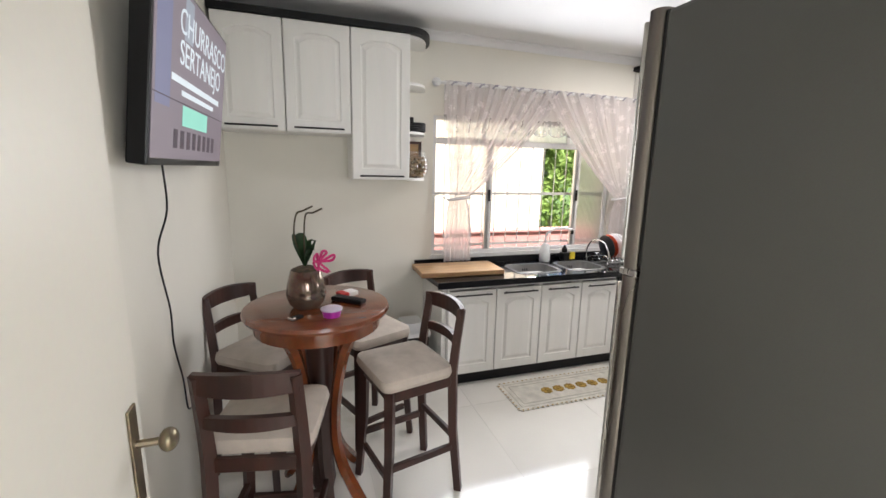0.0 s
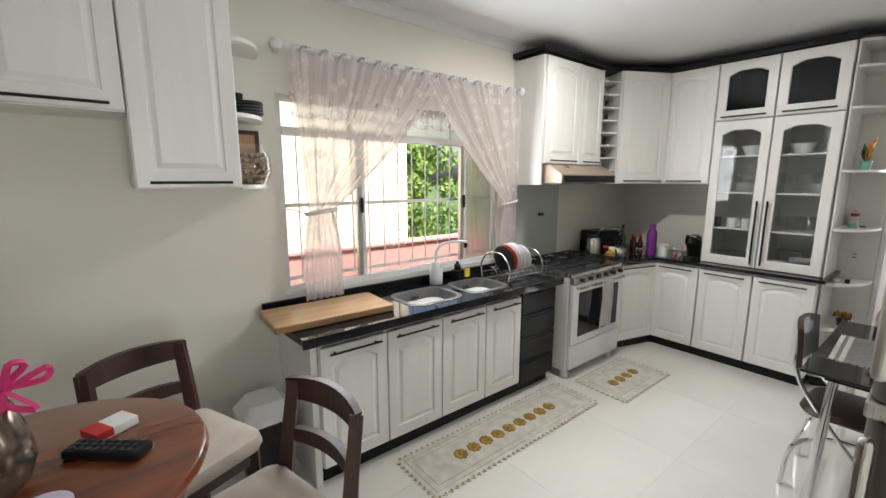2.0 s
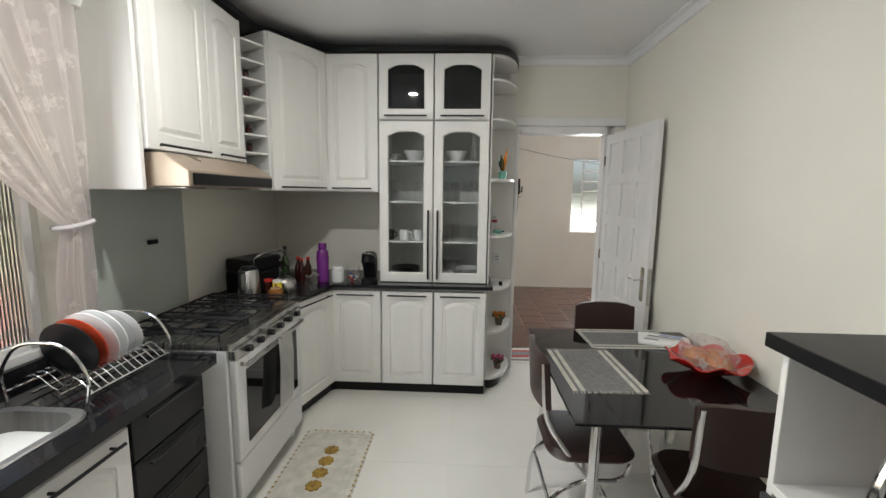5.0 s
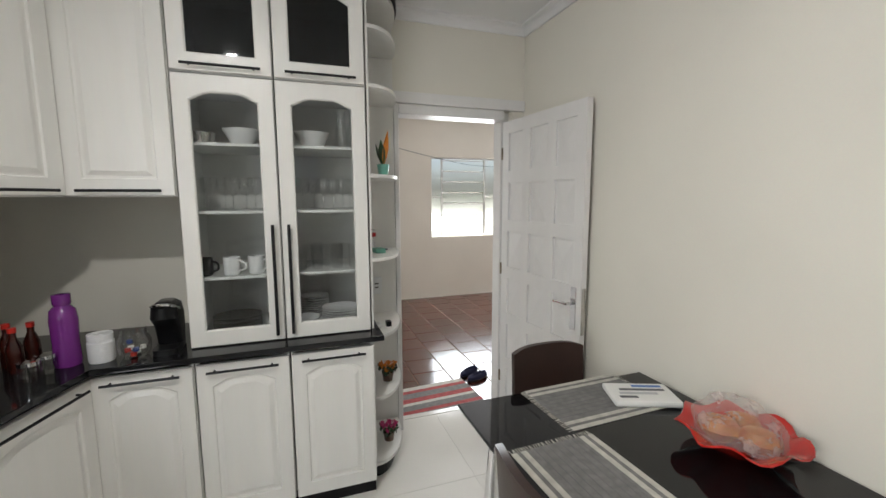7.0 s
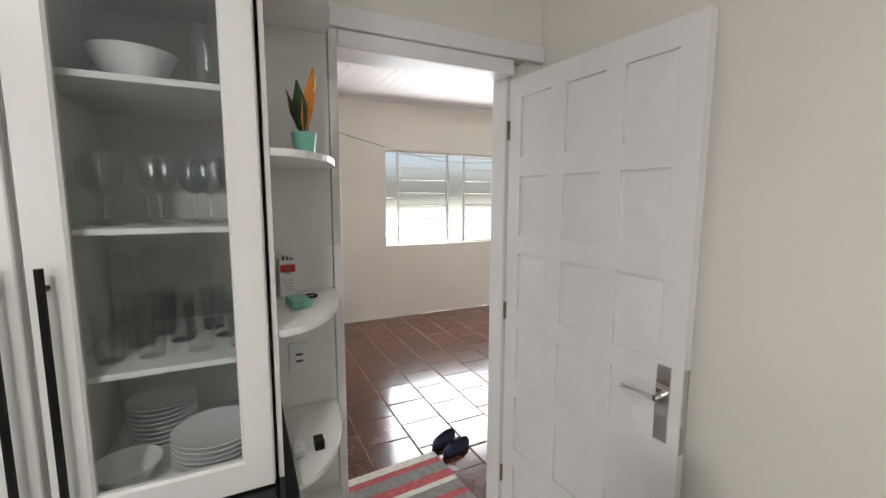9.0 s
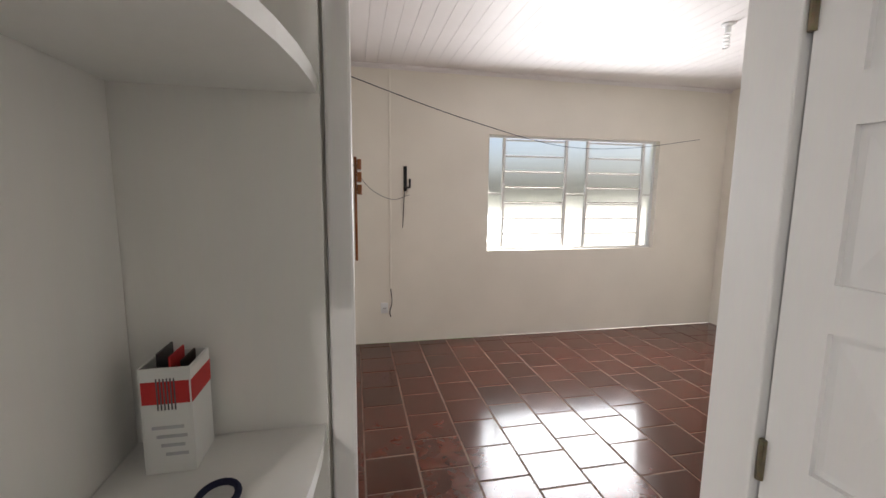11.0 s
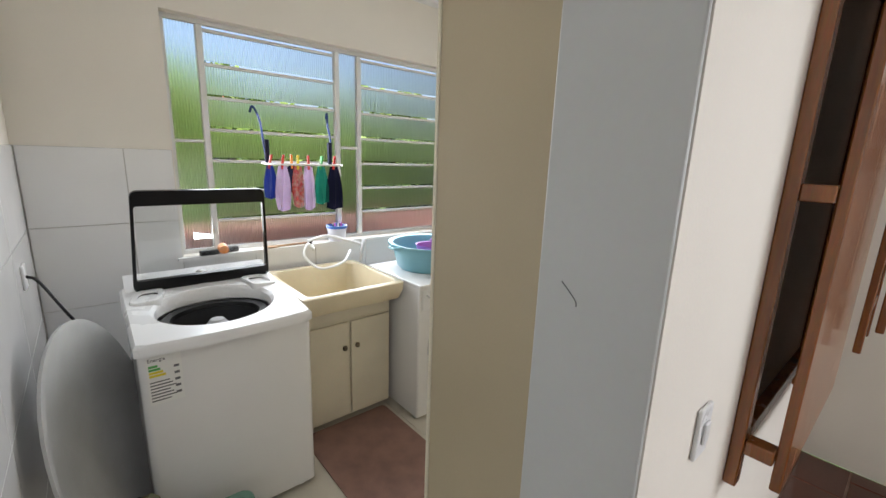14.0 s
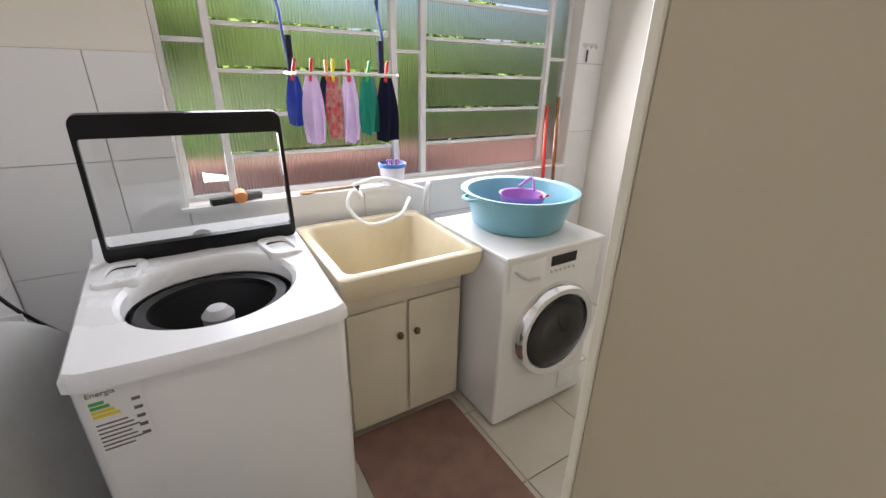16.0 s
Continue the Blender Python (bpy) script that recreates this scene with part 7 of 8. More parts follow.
for dx, a in ((0.0, 20), (0.12, 28)):
    s = thing("shoe", "navy slip-on shoe on the clay floor", "shoe", (5.98 + dx, 0.17 + dx * 0.3, TF + 0.001), a, group="pair of shoes")
    bm = bmesh.new()
    loft(bm, [lift([(0.045 * math.sin(t) * (1.1 if math.cos(t) > 0 else 0.85), 0.125 * math.cos(t)) for t in [k * 6.283 / 20 for k in range(20)]], 0), lift([(0.047 * math.sin(t), 0.127 * math.cos(t)) for t in [k * 6.283 / 20 for k in range(20)]], 0.015)], True, True)
    part("sole", bm, M_BLACKPL, s)
    bm = bmesh.new()
    loft(bm, [lift([(0.044 * math.sin(t), 0.122 * math.cos(t)) for t in [k * 6.283 / 20 for k in range(20)]], 0.0155), lift([(0.042 * math.sin(t), 0.118 * math.cos(t)) for t in [k * 6.283 / 20 for k in range(20)]], 0.04), lift([(0.03 * math.sin(t), -0.02 + 0.085 * math.cos(t)) for t in [k * 6.283 / 20 for k in range(20)]], 0.055), lift([(0.025 * math.sin(t), -0.02 + 0.075 * math.cos(t)) for t in [k * 6.283 / 20 for k in range(20)]], 0.03)])
    part("upper", bm, M_NAVY, s, smooth=True)

# ---- laundry ----
LF = TF + 0.0005
cu = thing("tall_cupboard", "tall cream laminate cupboard behind the jamb", "cupboard", (6.852, 1.532, TF))
box_part("side_board", (0, 0.018, 0, 0.485, 0, 2.168), M_CREAMLAM, cu, 0.001)
box_part("upper_side_board", (0, 0.018, 0, 0.485, 2.172, 2.80), M_CREAMLAM, cu, 0.001)
box_part("edge_band", (-0.004, 0.022, 0.4855, 0.50, 0, 2.80), M_CREAMCAB, cu, 0.002)
box_part("carcass_board", (0.019, 1.4, 0.001, 0.47, 0.0, 2.79), M_CREAMLAM, cu, 0)
for z in (2.19, 2.15):
    for y in (0.41, 0.43):
        lathe_part("nail_head", [(0, 0), (0.003, 0), (0.003, 0.001), (0, 0.001)], M_DARKPL, cu, 6, (-0.0015, y, z))

wm = thing("washing_machine", "white top-loading washing machine with its lid open", "washing machine", (6.115, 2.855, TF))
bm = bmesh.new()
loft(bm, [lift(rounded_rect(0, 0.675, 0, 0.66, 0.03), 0.03), lift(rounded_rect(0, 0.675, 0, 0.66, 0.03), 0.90)], False, True)
part("cabinet_body", bm, M_WHITEEN, wm, smooth=True)
bm = bmesh.new()
cxm, cym = 0.337, 0.30
hole = [(cxm + 0.245 * math.cos(a), cym + 0.21 * math.sin(a)) for a in [2 * math.pi * k / 96 for k in range(96)]]
outer = []
for x, y in hole:
    dx, dy = x - cxm, y - cym
    s = min((0.345 / abs(dx)) if abs(dx) > 1e-6 else 99, ((0.66 - cym + 0.005) if dy > 0 else cym + 0.008) / abs(dy) if abs(dy) > 1e-6 else 99)
    ox, oy = cxm + dx * s, cym + dy * s
    outer.append((ox, oy - (0.022 * (1 - ((ox - cxm) / 0.345) ** 2) if oy < 0.02 else 0.0)))
def tilt(poly, z, k=0.085):
    return [(x, y, z + k * y) for x, y in poly]
loft(bm, [lift(outer, 0.902), tilt(outer, 0.935), tilt([(cxm + (x - cxm) * 0.97, cym + (y - cym) * 0.97) for x, y in outer], 0.95), tilt([(cxm + (x - cxm) * 1.06, cym + (y - cym) * 1.06) for x, y in hole], 0.94), tilt(hole, 0.925), lift([(cxm + (x - cxm) * 0.985, cym + (y - cym) * 0.985) for x, y in hole], 0.915)], False)
part("top_panel", bm, M_WHITEPL, wm, smooth=True)
lathe_part("drum", [(0.236, 0.885), (0.21, 0.88), (0.205, 0.70), (0, 0.68)], M_DARKPL, wm, 32, (cxm, cym, 0), sx=1.0, sy=0.85)
lathe_part("balance_ring", [(0.238, 0.90), (0.22, 0.915), (0.19, 0.91), (0.185, 0.89), (0.21, 0.881)], M_BLACKPL, wm, 32, (cxm, cym, 0), sx=1.0, sy=0.85)
lathe_part("agitator", [(0.055, 0.685), (0.045, 0.80), (0.05, 0.86), (0.03, 0.885), (0, 0.89)], M_CANDLE, wm, 18, (cxm, cym, 0))
for x, lean in ((0.088, 1), (0.587, -1)):
    bm = bmesh.new()
    rim = [[(x + (px + 0.25 * lean * py) * k, 0.475 + py * k, z + 0.085 * py) for px, py in rounded_rect(-0.062, 0.062, -0.075, 0.085, 0.035)] for k, z in ((1.04, 0.955), (1.0, 0.992), (0.93, 0.998), (0.66, 0.997), (0.6, 0.985))]
    loft(bm, rim, False)
    ear = part("dispenser", bm, M_WHITEPL, wm, "white moulded corner pocket", smooth=True)
    bm = bmesh.new()
    loft(bm, [[(x + (px + 0.25 * lean * py) * k, 0.475 + py * k, z + 0.085 * py) for px, py in rounded_rect(-0.062, 0.062, -0.075, 0.085, 0.035)] for k, z in ((0.6, 0.987), (0.55, 0.968))])
    part("pocket", bm, M_BLACKPL, ear)
bm = bmesh.new()
loft(bm, [[(x, 0.56, 0.985), (x, 0.665, 1.06), (x, 0.665, 0.902), (x, 0.56, 0.902)] for x in (0.012, 0.663)], True, True)
part("control_console", bm, M_WHITEPL, wm)
for x in (0.34,):
    bm = bmesh.new()
    tube(bm, [(x, 0.60, 1.022), (x, 0.588, 1.040)], 0.032, 20)
    part("dial", bm, M_CHROME, wm, smooth=True)
    lathe_part("dial_ring", [(0.036, 0), (0.05, 0), (0.05, 0.002), (0.036, 0.002)], M_CANDLE, wm, 28).matrix_basis = pose(x, 0.599, 1.0185, 35, 0, 0)
for k in range(5):
    bm = bmesh.new()
    tube(bm, [(0.42 + k * 0.04, 0.61, 1.027), (0.42 + k * 0.04, 0.606, 1.034)], 0.008, 10)
    part("button", bm, M_CANDLE, wm)
lid = new("lid")
lid.parent = wm
lid.matrix_basis = pose(0.357, 0.575, 0.995, 9, 0, 0)
lo, li = [[(x * (1 - 0.16 * z), z) for x, z in lp] for lp in (rounded_rect(-0.312, 0.312, 0.0, 0.495, 0.03), rounded_rect(-0.298, 0.298, 0.055, 0.425, 0.012))]
bm = bmesh.new()
vo = [[bm.verts.new((x, yy, z)) for x, z in lp] for lp, yy in ((lo, -0.012), (li, -0.012), (li, 0.012), (lo, 0.012))]
n = len(lo)
for a, b in ((0, 1), (1, 2), (2, 3), (3, 0)):
    for i in range(n):
        bm.faces.new((vo[a][i], vo[a][(i + 1) % n], vo[b][(i + 1) % n], vo[b][i]))
part("lid_frame", bm, M_BLACKPL, lid)
p = box_part("lid_glass", (-0.276, 0.276, -0.003, 0.003, 0.05, 0.43), M_GLASS, lid, 0)
es_ = thing("energy_label", "paper energy label on the washing machine front", "label", (6.14, 2.8545, 0.565))
box_part("paper", (0.0, 0.115, -0.0012, 0.0, 0.0, 0.20), M_PAPER, es_, 0)
text_part("heading", "Energia", 0.020, M_INK, es_, pose(0.004, -0.0016, 0.18, 90, 0, 0))
for k, (l_, m_) in enumerate(((0.03, M_GREENINK), (0.038, M_GREENINK), (0.046, M_YELLOWINK), (0.054, M_YELLOWINK))):
    box_part("grade_bar", (0.006, 0.006 + l_, -0.0018, -0.0013, 0.155 - k * 0.013, 0.165 - k * 0.013), m_, es_, 0)
for k in range(7):
    box_part("text_bar", (0.006, 0.07 + 0.01 * (k % 3), -0.0018, -0.0013, 0.092 - k * 0.013, 0.097 - k * 0.013), M_INK, es_, 0)
for k in range(5):
    box_part("number_bar", (0.088, 0.106, -0.0018, -0.0013, 0.14 - k * 0.028, 0.15 - k * 0.028), M_INK, es_, 0)
for x in (0.06, 0.61):
    for y in (0.05, 0.6):
        lathe_part("foot", [(0.022, 0), (0.018, 0.0295)], M_WHITEPL, wm, 10, (x, y, 0))

tc = thing("tank_cabinet", "cream two-door cabinet under the laundry tank", "cabinet", (6.885, 3.22, TF))
bm = bmesh.new()
for d in ((0, 0.016, 0, 0.55, 0.04, 0.80), (0.569, 0.585, 0, 0.55, 0.04, 0.80), (0.0165, 0.5685, 0, 0.55, 0.04, 0.056), (0.0165, 0.5685, 0.54, 0.55, 0.057, 0.80), (0.0165, 0.5685, 0.0, 0.014, 0.057, 0.80)):
    box(bm, *d)
part("body", bm, M_CREAMCAB, tc)
for x0, x1, kx in ((0.01, 0.285, 0.25), (0.30, 0.575, 0.335)):
    d = box_part("door", (x0, x1, -0.018, -0.001, 0.06, 0.68), M_CREAMCAB, tc, 0.004)
    lathe_part("knob", [(0, -0.014), (0.012, -0.012), (0.016, 0), (0.012, 0.012), (0, 0.014)], M_BRASS, d, 14, (kx, -0.03, 0.52))
box_part("top_rail", (0.005, 0.58, -0.012, -0.001, 0.70, 0.795), M_CREAMCAB, tc, 0.003)
tk = thing("laundry_tank", "cream synthetic marble laundry tank", "sink", (6.842, 3.065, TF + 0.802))
bm = bmesh.new()
loft(bm, [lift(rounded_rect(0.10, 0.55, 0.21, 0.62, 0.05), -0.215), lift(rounded_rect(0.065, 0.61, 0.175, 0.645, 0.04), 0.0), lift(rounded_rect(0.02, 0.635, 0.03, 0.66, 0.035), 0.004), lift(rounded_rect(0.0, 0.645, 0.0, 0.67, 0.03), 0.07), lift(rounded_rect(0.0, 0.645, 0.0, 0.67, 0.03), 0.112), lift(rounded_rect(0.008, 0.637, 0.008, 0.662, 0.028), 0.118), lift(rounded_rect(0.035, 0.61, 0.035, 0.62, 0.04), 0.118),
          lift(rounded_rect(0.045, 0.60, 0.045, 0.61, 0.04), 0.105), lift(rounded_rect(0.085, 0.59, 0.19, 0.605, 0.05), -0.05), lift(rounded_rect(0.115, 0.535, 0.225, 0.59, 0.05), -0.20)], True, True)
part("basin", bm, M_TANK, tk, smooth=True)
lathe_part("drain", [(0, 0.003), (0.03, 0.003), (0.034, 0), (0.02, 0.001)], M_CHROME, tk, 16, (0.33, 0.40, -0.199))
tp = thing("wall_tap", "tap with white and grey hoses over the tank", "tap", (7.17, LN - 0.001, 0.93))
tube_part("spout", [(0, 0, 0), (0, -0.07, 0.0), (0, -0.11, -0.02)], 0.012, M_CHROME, tp, 10)
lathe_part("tap_handle", [(0, 0.012), (0.012, 0.014), (0.014, 0.04), (0, 0.045)], M_BLACKPL, tp, 12, (0, -0.06, 0))
tube_part("white_hose", smooth_curve([(0, -0.11, -0.02), (-0.06, -0.16, 0.03), (-0.10, -0.20, -0.04), (-0.02, -0.25, -0.12), (0.14, -0.25, -0.10), (0.25, -0.15, -0.05)], 6), 0.009, M_WHITEPL, tp, 8)
tube_part("white_hose", smooth_curve([(-0.02, -0.06, 0.03), (0.10, -0.10, 0.06), (0.24, -0.10, 0.02), (0.38, -0.12, -0.03)], 6), 0.01, M_WHITEPL, tp, 8)
tube_part("grey_hose", smooth_curve([(0.40, -0.10, 0.0), (0.36, -0.15, 0.01), (0.33, -0.17, -0.06), (0.33, -0.16, -0.14)], 6), 0.014, M_CANDLE, tp, 8)

fw = thing("front_loader", "white front-loading washer with a dark round door", "washing machine", (7.505, 2.94, TF))
bm = bmesh.new()
loft(bm, [lift(rounded_rect(0, 0.60, 0, 0.60, 0.015), 0.02), lift(rounded_rect(0, 0.60, 0, 0.60, 0.015), 0.895)], True, True)
part("cabinet_body", bm, M_WHITEEN, fw)
box_part("worktop_lid", (-0.003, 0.603, -0.008, 0.60, 0.8955, 0.918), M_WHITEEN, fw, 0.006)
for n_, prof, m_ in (("door_ring", [(0.195, 0), (0.245, 0), (0.245, 0.03), (0.228, 0.055), (0.2, 0.05), (0.19, 0.0)], M_CHROME), ("door_glass", [(0.194, 0.038), (0.14, 0.05), (0.07, 0.03), (0, 0.025)], M_BGLASS)):
    o = lathe_part(n_, prof, m_, fw, 36)
    o.matrix_basis = pose(0.315, -0.001, 0.49, 90, 0, 0)
box_part("drawer_front", (0.02, 0.22, -0.008, -0.001, 0.755, 0.885), M_WHITEPL, fw, 0.004)
tube_part("drawer_grip", smooth_curve([(0.045, -0.012, 0.85), (0.11, -0.018, 0.805), (0.19, -0.012, 0.79)], 4), 0.006, M_CANDLE, fw, 6)
box_part("display", (0.26, 0.42, -0.006, -0.001, 0.825, 0.875), M_BGLASS, fw, 0.002)
for k in range(6):
    bm = bmesh.new()
    tube(bm, [(0.265 + k * 0.028, -0.001, 0.80), (0.265 + k * 0.028, -0.008, 0.80)], 0.007, 8)
    part("button", bm, M_CHROME, fw)
box_part("filter_flap", (0.42, 0.54, -0.005, -0.001, 0.08, 0.18), M_WHITEPL, fw, 0.003)
for x in (0.05, 0.55):
    for y in (0.06, 0.54):
        lathe_part("foot", [(0.02, 0), (0.02, 0.0195)], M_RUBBER, fw, 8, (x, y, 0))
bs = thing("plastic_basin", "sky blue plastic basin on the washer", "basin", (7.84, 3.27, TF + 0.919))
lathe_part("shell", [(0, 0.0), (0.21, 0.0), (0.228, 0.02), (0.265, 0.16), (0.292, 0.166), (0.292, 0.182), (0.26, 0.176), (0.218, 0.03), (0, 0.012)], M_BLUEPL, bs, 40)
for s in (-1, 1):
    tube_part("grip", smooth_curve([(s * 0.28, -0.05, 0.172), (s * 0.318, -0.03, 0.167), (s * 0.318, 0.03, 0.167), (s * 0.28, 0.05, 0.172)], 4), 0.008, M_BLUEPL, bs, 6)
pbk = thing("small_basket", "lilac plastic bowl lying in the basin", "bowl", (7.84, 3.25, TF + 0.932), 30)
lathe_part("bowl_body", [(0, 0.01), (0.08, 0.012), (0.11, 0.14), (0.115, 0.15), (0.105, 0.145), (0.075, 0.02), (0, 0.018)], M_LILAC, pbk, 24)
tube_part("grip", smooth_curve([(0.10, -0.03, 0.145), (0.135, 0, 0.20), (0.10, 0.05, 0.155)], 5), 0.008, M_LILAC, pbk, 8)
pg = thing("clothes_peg", "red clothes peg in the basin", "peg", (7.94, 3.20, TF + 1.06))
box_part("jaw", (-0.03, 0.03, -0.006, 0.006, 0, 0.012), M_REDPL, pg, 0.002)

dish = thing("satellite_dish", "grey satellite dish leaning against the tiled wall", "dish", (5.95, 2.93, TF + 0.03), -18)
o = lathe_part("reflector", [(0, 0.0), (0.20, 0.012), (0.38, 0.05), (0.47, 0.085), (0.485, 0.085), (0.485, 0.075), (0.38, 0.038), (0.20, 0.0), (0, -0.012)], material("dish_grey", (0.52, 0.53, 0.53), 0.35, vary=0.05), dish, 44)
o.matrix_basis = pose(0, 0, 0.50, 0, 78, 0) @ Matrix.Diagonal((1.07, 0.84, 1, 1))
o2 = lathe_part("mount_hub", [(0, -0.07), (0.05, -0.07), (0.05, -0.012)], M_CANDLE, dish, 16)
o2.matrix_basis = pose(0, 0, 0.50, 0, 78, 0)
cbl = thing("washer_cable", "black power cable with a plug at the wall", "cable", (LW + 0.008, 3.35, 1.02))
box_part("socket_plate", (0, 0.01, -0.04, 0.04, -0.05, 0.05), M_WHITEPL, cbl, 0.003)
tube_part("cord", smooth_curve([(0.01, 0, 0), (0.05, -0.02, -0.03), (0.14, -0.03, -0.22), (0.26, 0.02, -0.42), (0.32, 0.05, -0.52)], 6), 0.006, M_BLACKPL, cbl, 6)
box_part("tag", (0.10, 0.15, -0.05, -0.046, -0.32, -0.22), M_PAPER, cbl, 0)
hg = thing("peg_airer", "hanging peg airer with drying underwear", "clothes airer", (7.09, 3.62, 1.475))
tube_part("frame_ring", [(x, y, 0) for x, y in rounded_rect(-0.22, 0.22, -0.12, 0.12, 0.05)], 0.006, M_WHITEPL, hg, 6, True)
for y in (-0.06, 0.0, 0.06):
    tube_part("cross_wire", [(-0.22, y, 0), (0.22, y, 0)], 0.0025, M_WHITEPL, hg, 5)
for sx in (-1, 1):
    tube_part("hanger_hook", smooth_curve([(sx * 0.2, 0.05, 0.0), (sx * 0.215, 0.06, 0.14), (sx * 0.215, 0.10, 0.25), (sx * 0.235, 0.15, 0.33), (sx * 0.245, 0.185, 0.30)], 5), 0.007, M_BLUE, hg, 8)
    box_part("hinge_block", (sx * 0.2 - 0.012, sx * 0.2 + 0.012, 0.035, 0.06, 0.0, 0.14), M_NAVY, hg, 0.003)
for k, (x, y, m_, h_, w_) in enumerate(((-0.21, -0.02, M_BLUE, 0.20, 0.07), (-0.15, -0.06, M_LAVCLOTH, 0.27, 0.09), (-0.07, -0.09, M_REDCLOTH, 0.25, 0.08), (0.0, -0.08, M_LAVCLOTH, 0.27, 0.09), (0.09, -0.06, M_TEAL, 0.24, 0.10), (0.18, -0.05, M_NAVY, 0.28, 0.11), (0.14, 0.05, M_MAGENTA, 0.16, 0.07), (-0.05, 0.06, M_NAVY, 0.17, 0.08))):
    c_ = thing("drying_cloth", "small garment pegged on the airer", "garment", (7.09 + x, 3.62 + y, 1.475), group="garments on the airer")
    bm = bmesh.new()
    g_ = []
    for iz in range(9):
        v_ = iz / 8
        ww = w_ * (0.35 + 0.65 * math.sin(min(1, v_ * 1.15) * 1.9 + 0.25))
        g_.append([bm.verts.new(((u / 6 - 0.5) * ww, 0.014 * math.sin(u * 1.7 + k + v_ * 2) * (0.4 + v_), -0.01 - v_ * h_ + (0.03 * abs(u / 6 - 0.5) if iz == 8 else 0))) for u in range(7)])
    for a, b in zip(g_, g_[1:]):
        for i in range(6):
            bm.faces.new((a[i], a[i + 1], b[i + 1], b[i]))
    bmesh.ops.solidify(bm, geom=bm.faces[:], thickness=0.004)
    part("cloth", bm, m_, c_, smooth=True)
    pe = box_part("peg", (-0.006, 0.006, -0.008, 0.008, -0.03, 0.055), (M_REDPL, M_REDPL, M_YELLOWINK, M_REDPL, M_GREENPL, M_REDPL, M_GREENPL, M_ORANGE)[k], c_, 0.002)
    pe.matrix_basis = pose(0, 0, 0, 0, 14 - 5 * (k % 4), 0)
pc = thing("peg_pot", "clear tub with a blue rim holding pegs", "tub", (7.40, LN + 0.012, 0.9285))
lathe_part("tub_body", [(0, 0), (0.06, 0), (0.068, 0.09)], material("cloudy_plastic", (0.70, 0.70, 0.76), 0.35), pc, 22)
lathe_part("rim", [(0.066, 0.0905), (0.074, 0.092), (0.074, 0.112), (0.066, 0.112)], M_BLUELID, pc, 22)
for k in range(5):
    box_part("peg", (-0.04 + k * 0.017, -0.03 + k * 0.017, -0.02 + 0.01 * (k % 3), -0.01 + 0.01 * (k % 3), 0.05, 0.13), (M_DARKPL, M_MAGENTA, M_BLUE)[k % 3], pc, 0.002)
br_ = thing("scrub_brush", "black brush and orange cap on the window sill", "brush", (6.62, LN + 0.0, 0.9285), 12)
box_part("brush_head", (-0.11, 0.11, -0.018, 0.018, 0, 0.03), M_BLACKPL, br_, 0.004)
tube_part("orange_cap", [(0.0, -0.06, 0.03), (0.01, -0.015, 0.04)], 0.027, M_ORANGE, br_, 14)
spn = thing("wooden_spoon", "wooden spoon lying on the window sill", "spoon", (6.98, LN - 0.01, 0.9285))
tube_part("shaft", [(-0.03, 0, 0.008), (0.22, 0.01, 0.008)], 0.006, M_BOARD, spn, 6)
lathe_part("bowl_end", [(0, 0), (0.02, 0.002), (0.028, 0.010), (0, 0.008)], M_BOARD, spn, 14, (-0.05, 0, 0), sx=1.4)
for x, m_, l in ((8.47, M_REDPL, "red"), (8.56, M_OWOOD, "wooden")):
    b_ = thing("broom", l + " handled broom leaning in the window corner", "broom", (x, LN - 0.12, LF), group="brooms")
    tube_part("broom_handle", [(0, 0, 0.10), (0.0, 0.10, 1.45 if m_ == M_REDPL else 1.50)], 0.011, m_, b_, 8)
    box_part("broom_head", (-0.12, 0.12, -0.03, 0.03, 0.05, 0.10), M_BLUE, b_, 0.006)
    box_part("bristles", (-0.115, 0.115, -0.025, 0.025, 0, 0.0495), M_GREENPL, b_, 0.002)
kh = thing("hook_rail", "small clear hook rail with a key", "hook rail", (8.80, LN - 0.001, 1.68))
box_part("rail", (-0.07, 0.07, -0.008, -0.001, -0.012, 0.012), M_CANDLE, kh, 0.002)
for x in (-0.05, 0.0, 0.05):
    tube_part("hook", [(x, -0.008, -0.005), (x, -0.02, -0.02), (x, -0.025, -0.005)], 0.003, M_CHROME, kh, 5)
tube_part("key", [(-0.03, -0.02, -0.03), (-0.03, -0.02, -0.10)], 0.006, M_NAVY, kh, 6)
mt = thing("floor_mat", "brown rubber mat on the laundry floor", "mat", (7.16, 2.88, LF))
bm = bmesh.new()
prism(bm, rounded_rect(-0.30, 0.27, -0.46, 0.34, 0.03), 0, 0.008)
part("mat_sheet", bm, M_BROWNMAT, mt)
bsk = thing("laundry_basket", "mint green plastic laundry basket", "basket", (6.27, 2.60, LF))
bm = bmesh.new()
loft(bm, [lift(rounded_rect(-0.12, 0.12, -0.10, 0.10, 0.04), 0.0), lift(rounded_rect(-0.16, 0.16, -0.13, 0.13, 0.05), 0.22), lift(rounded_rect(-0.172, 0.172, -0.142, 0.142, 0.05), 0.225), lift(rounded_rect(-0.172, 0.172, -0.142, 0.142, 0.05), 0.24), lift(rounded_rect(-0.15, 0.15, -0.12, 0.12, 0.05), 0.235), lift(rounded_rect(-0.11, 0.11, -0.09, 0.09, 0.04), 0.02)], True, True)
part("shell", bm, material("basket_green", (0.16, 0.30, 0.24), 0.45, vary=0.05), bsk)
bg_ = thing("shopping_bag", "crumpled blue and yellow woven bag", "bag", (6.0, 2.76, LF))
bm = bmesh.new()
bmesh.ops.create_icosphere(bm, subdivisions=4, radius=0.19)
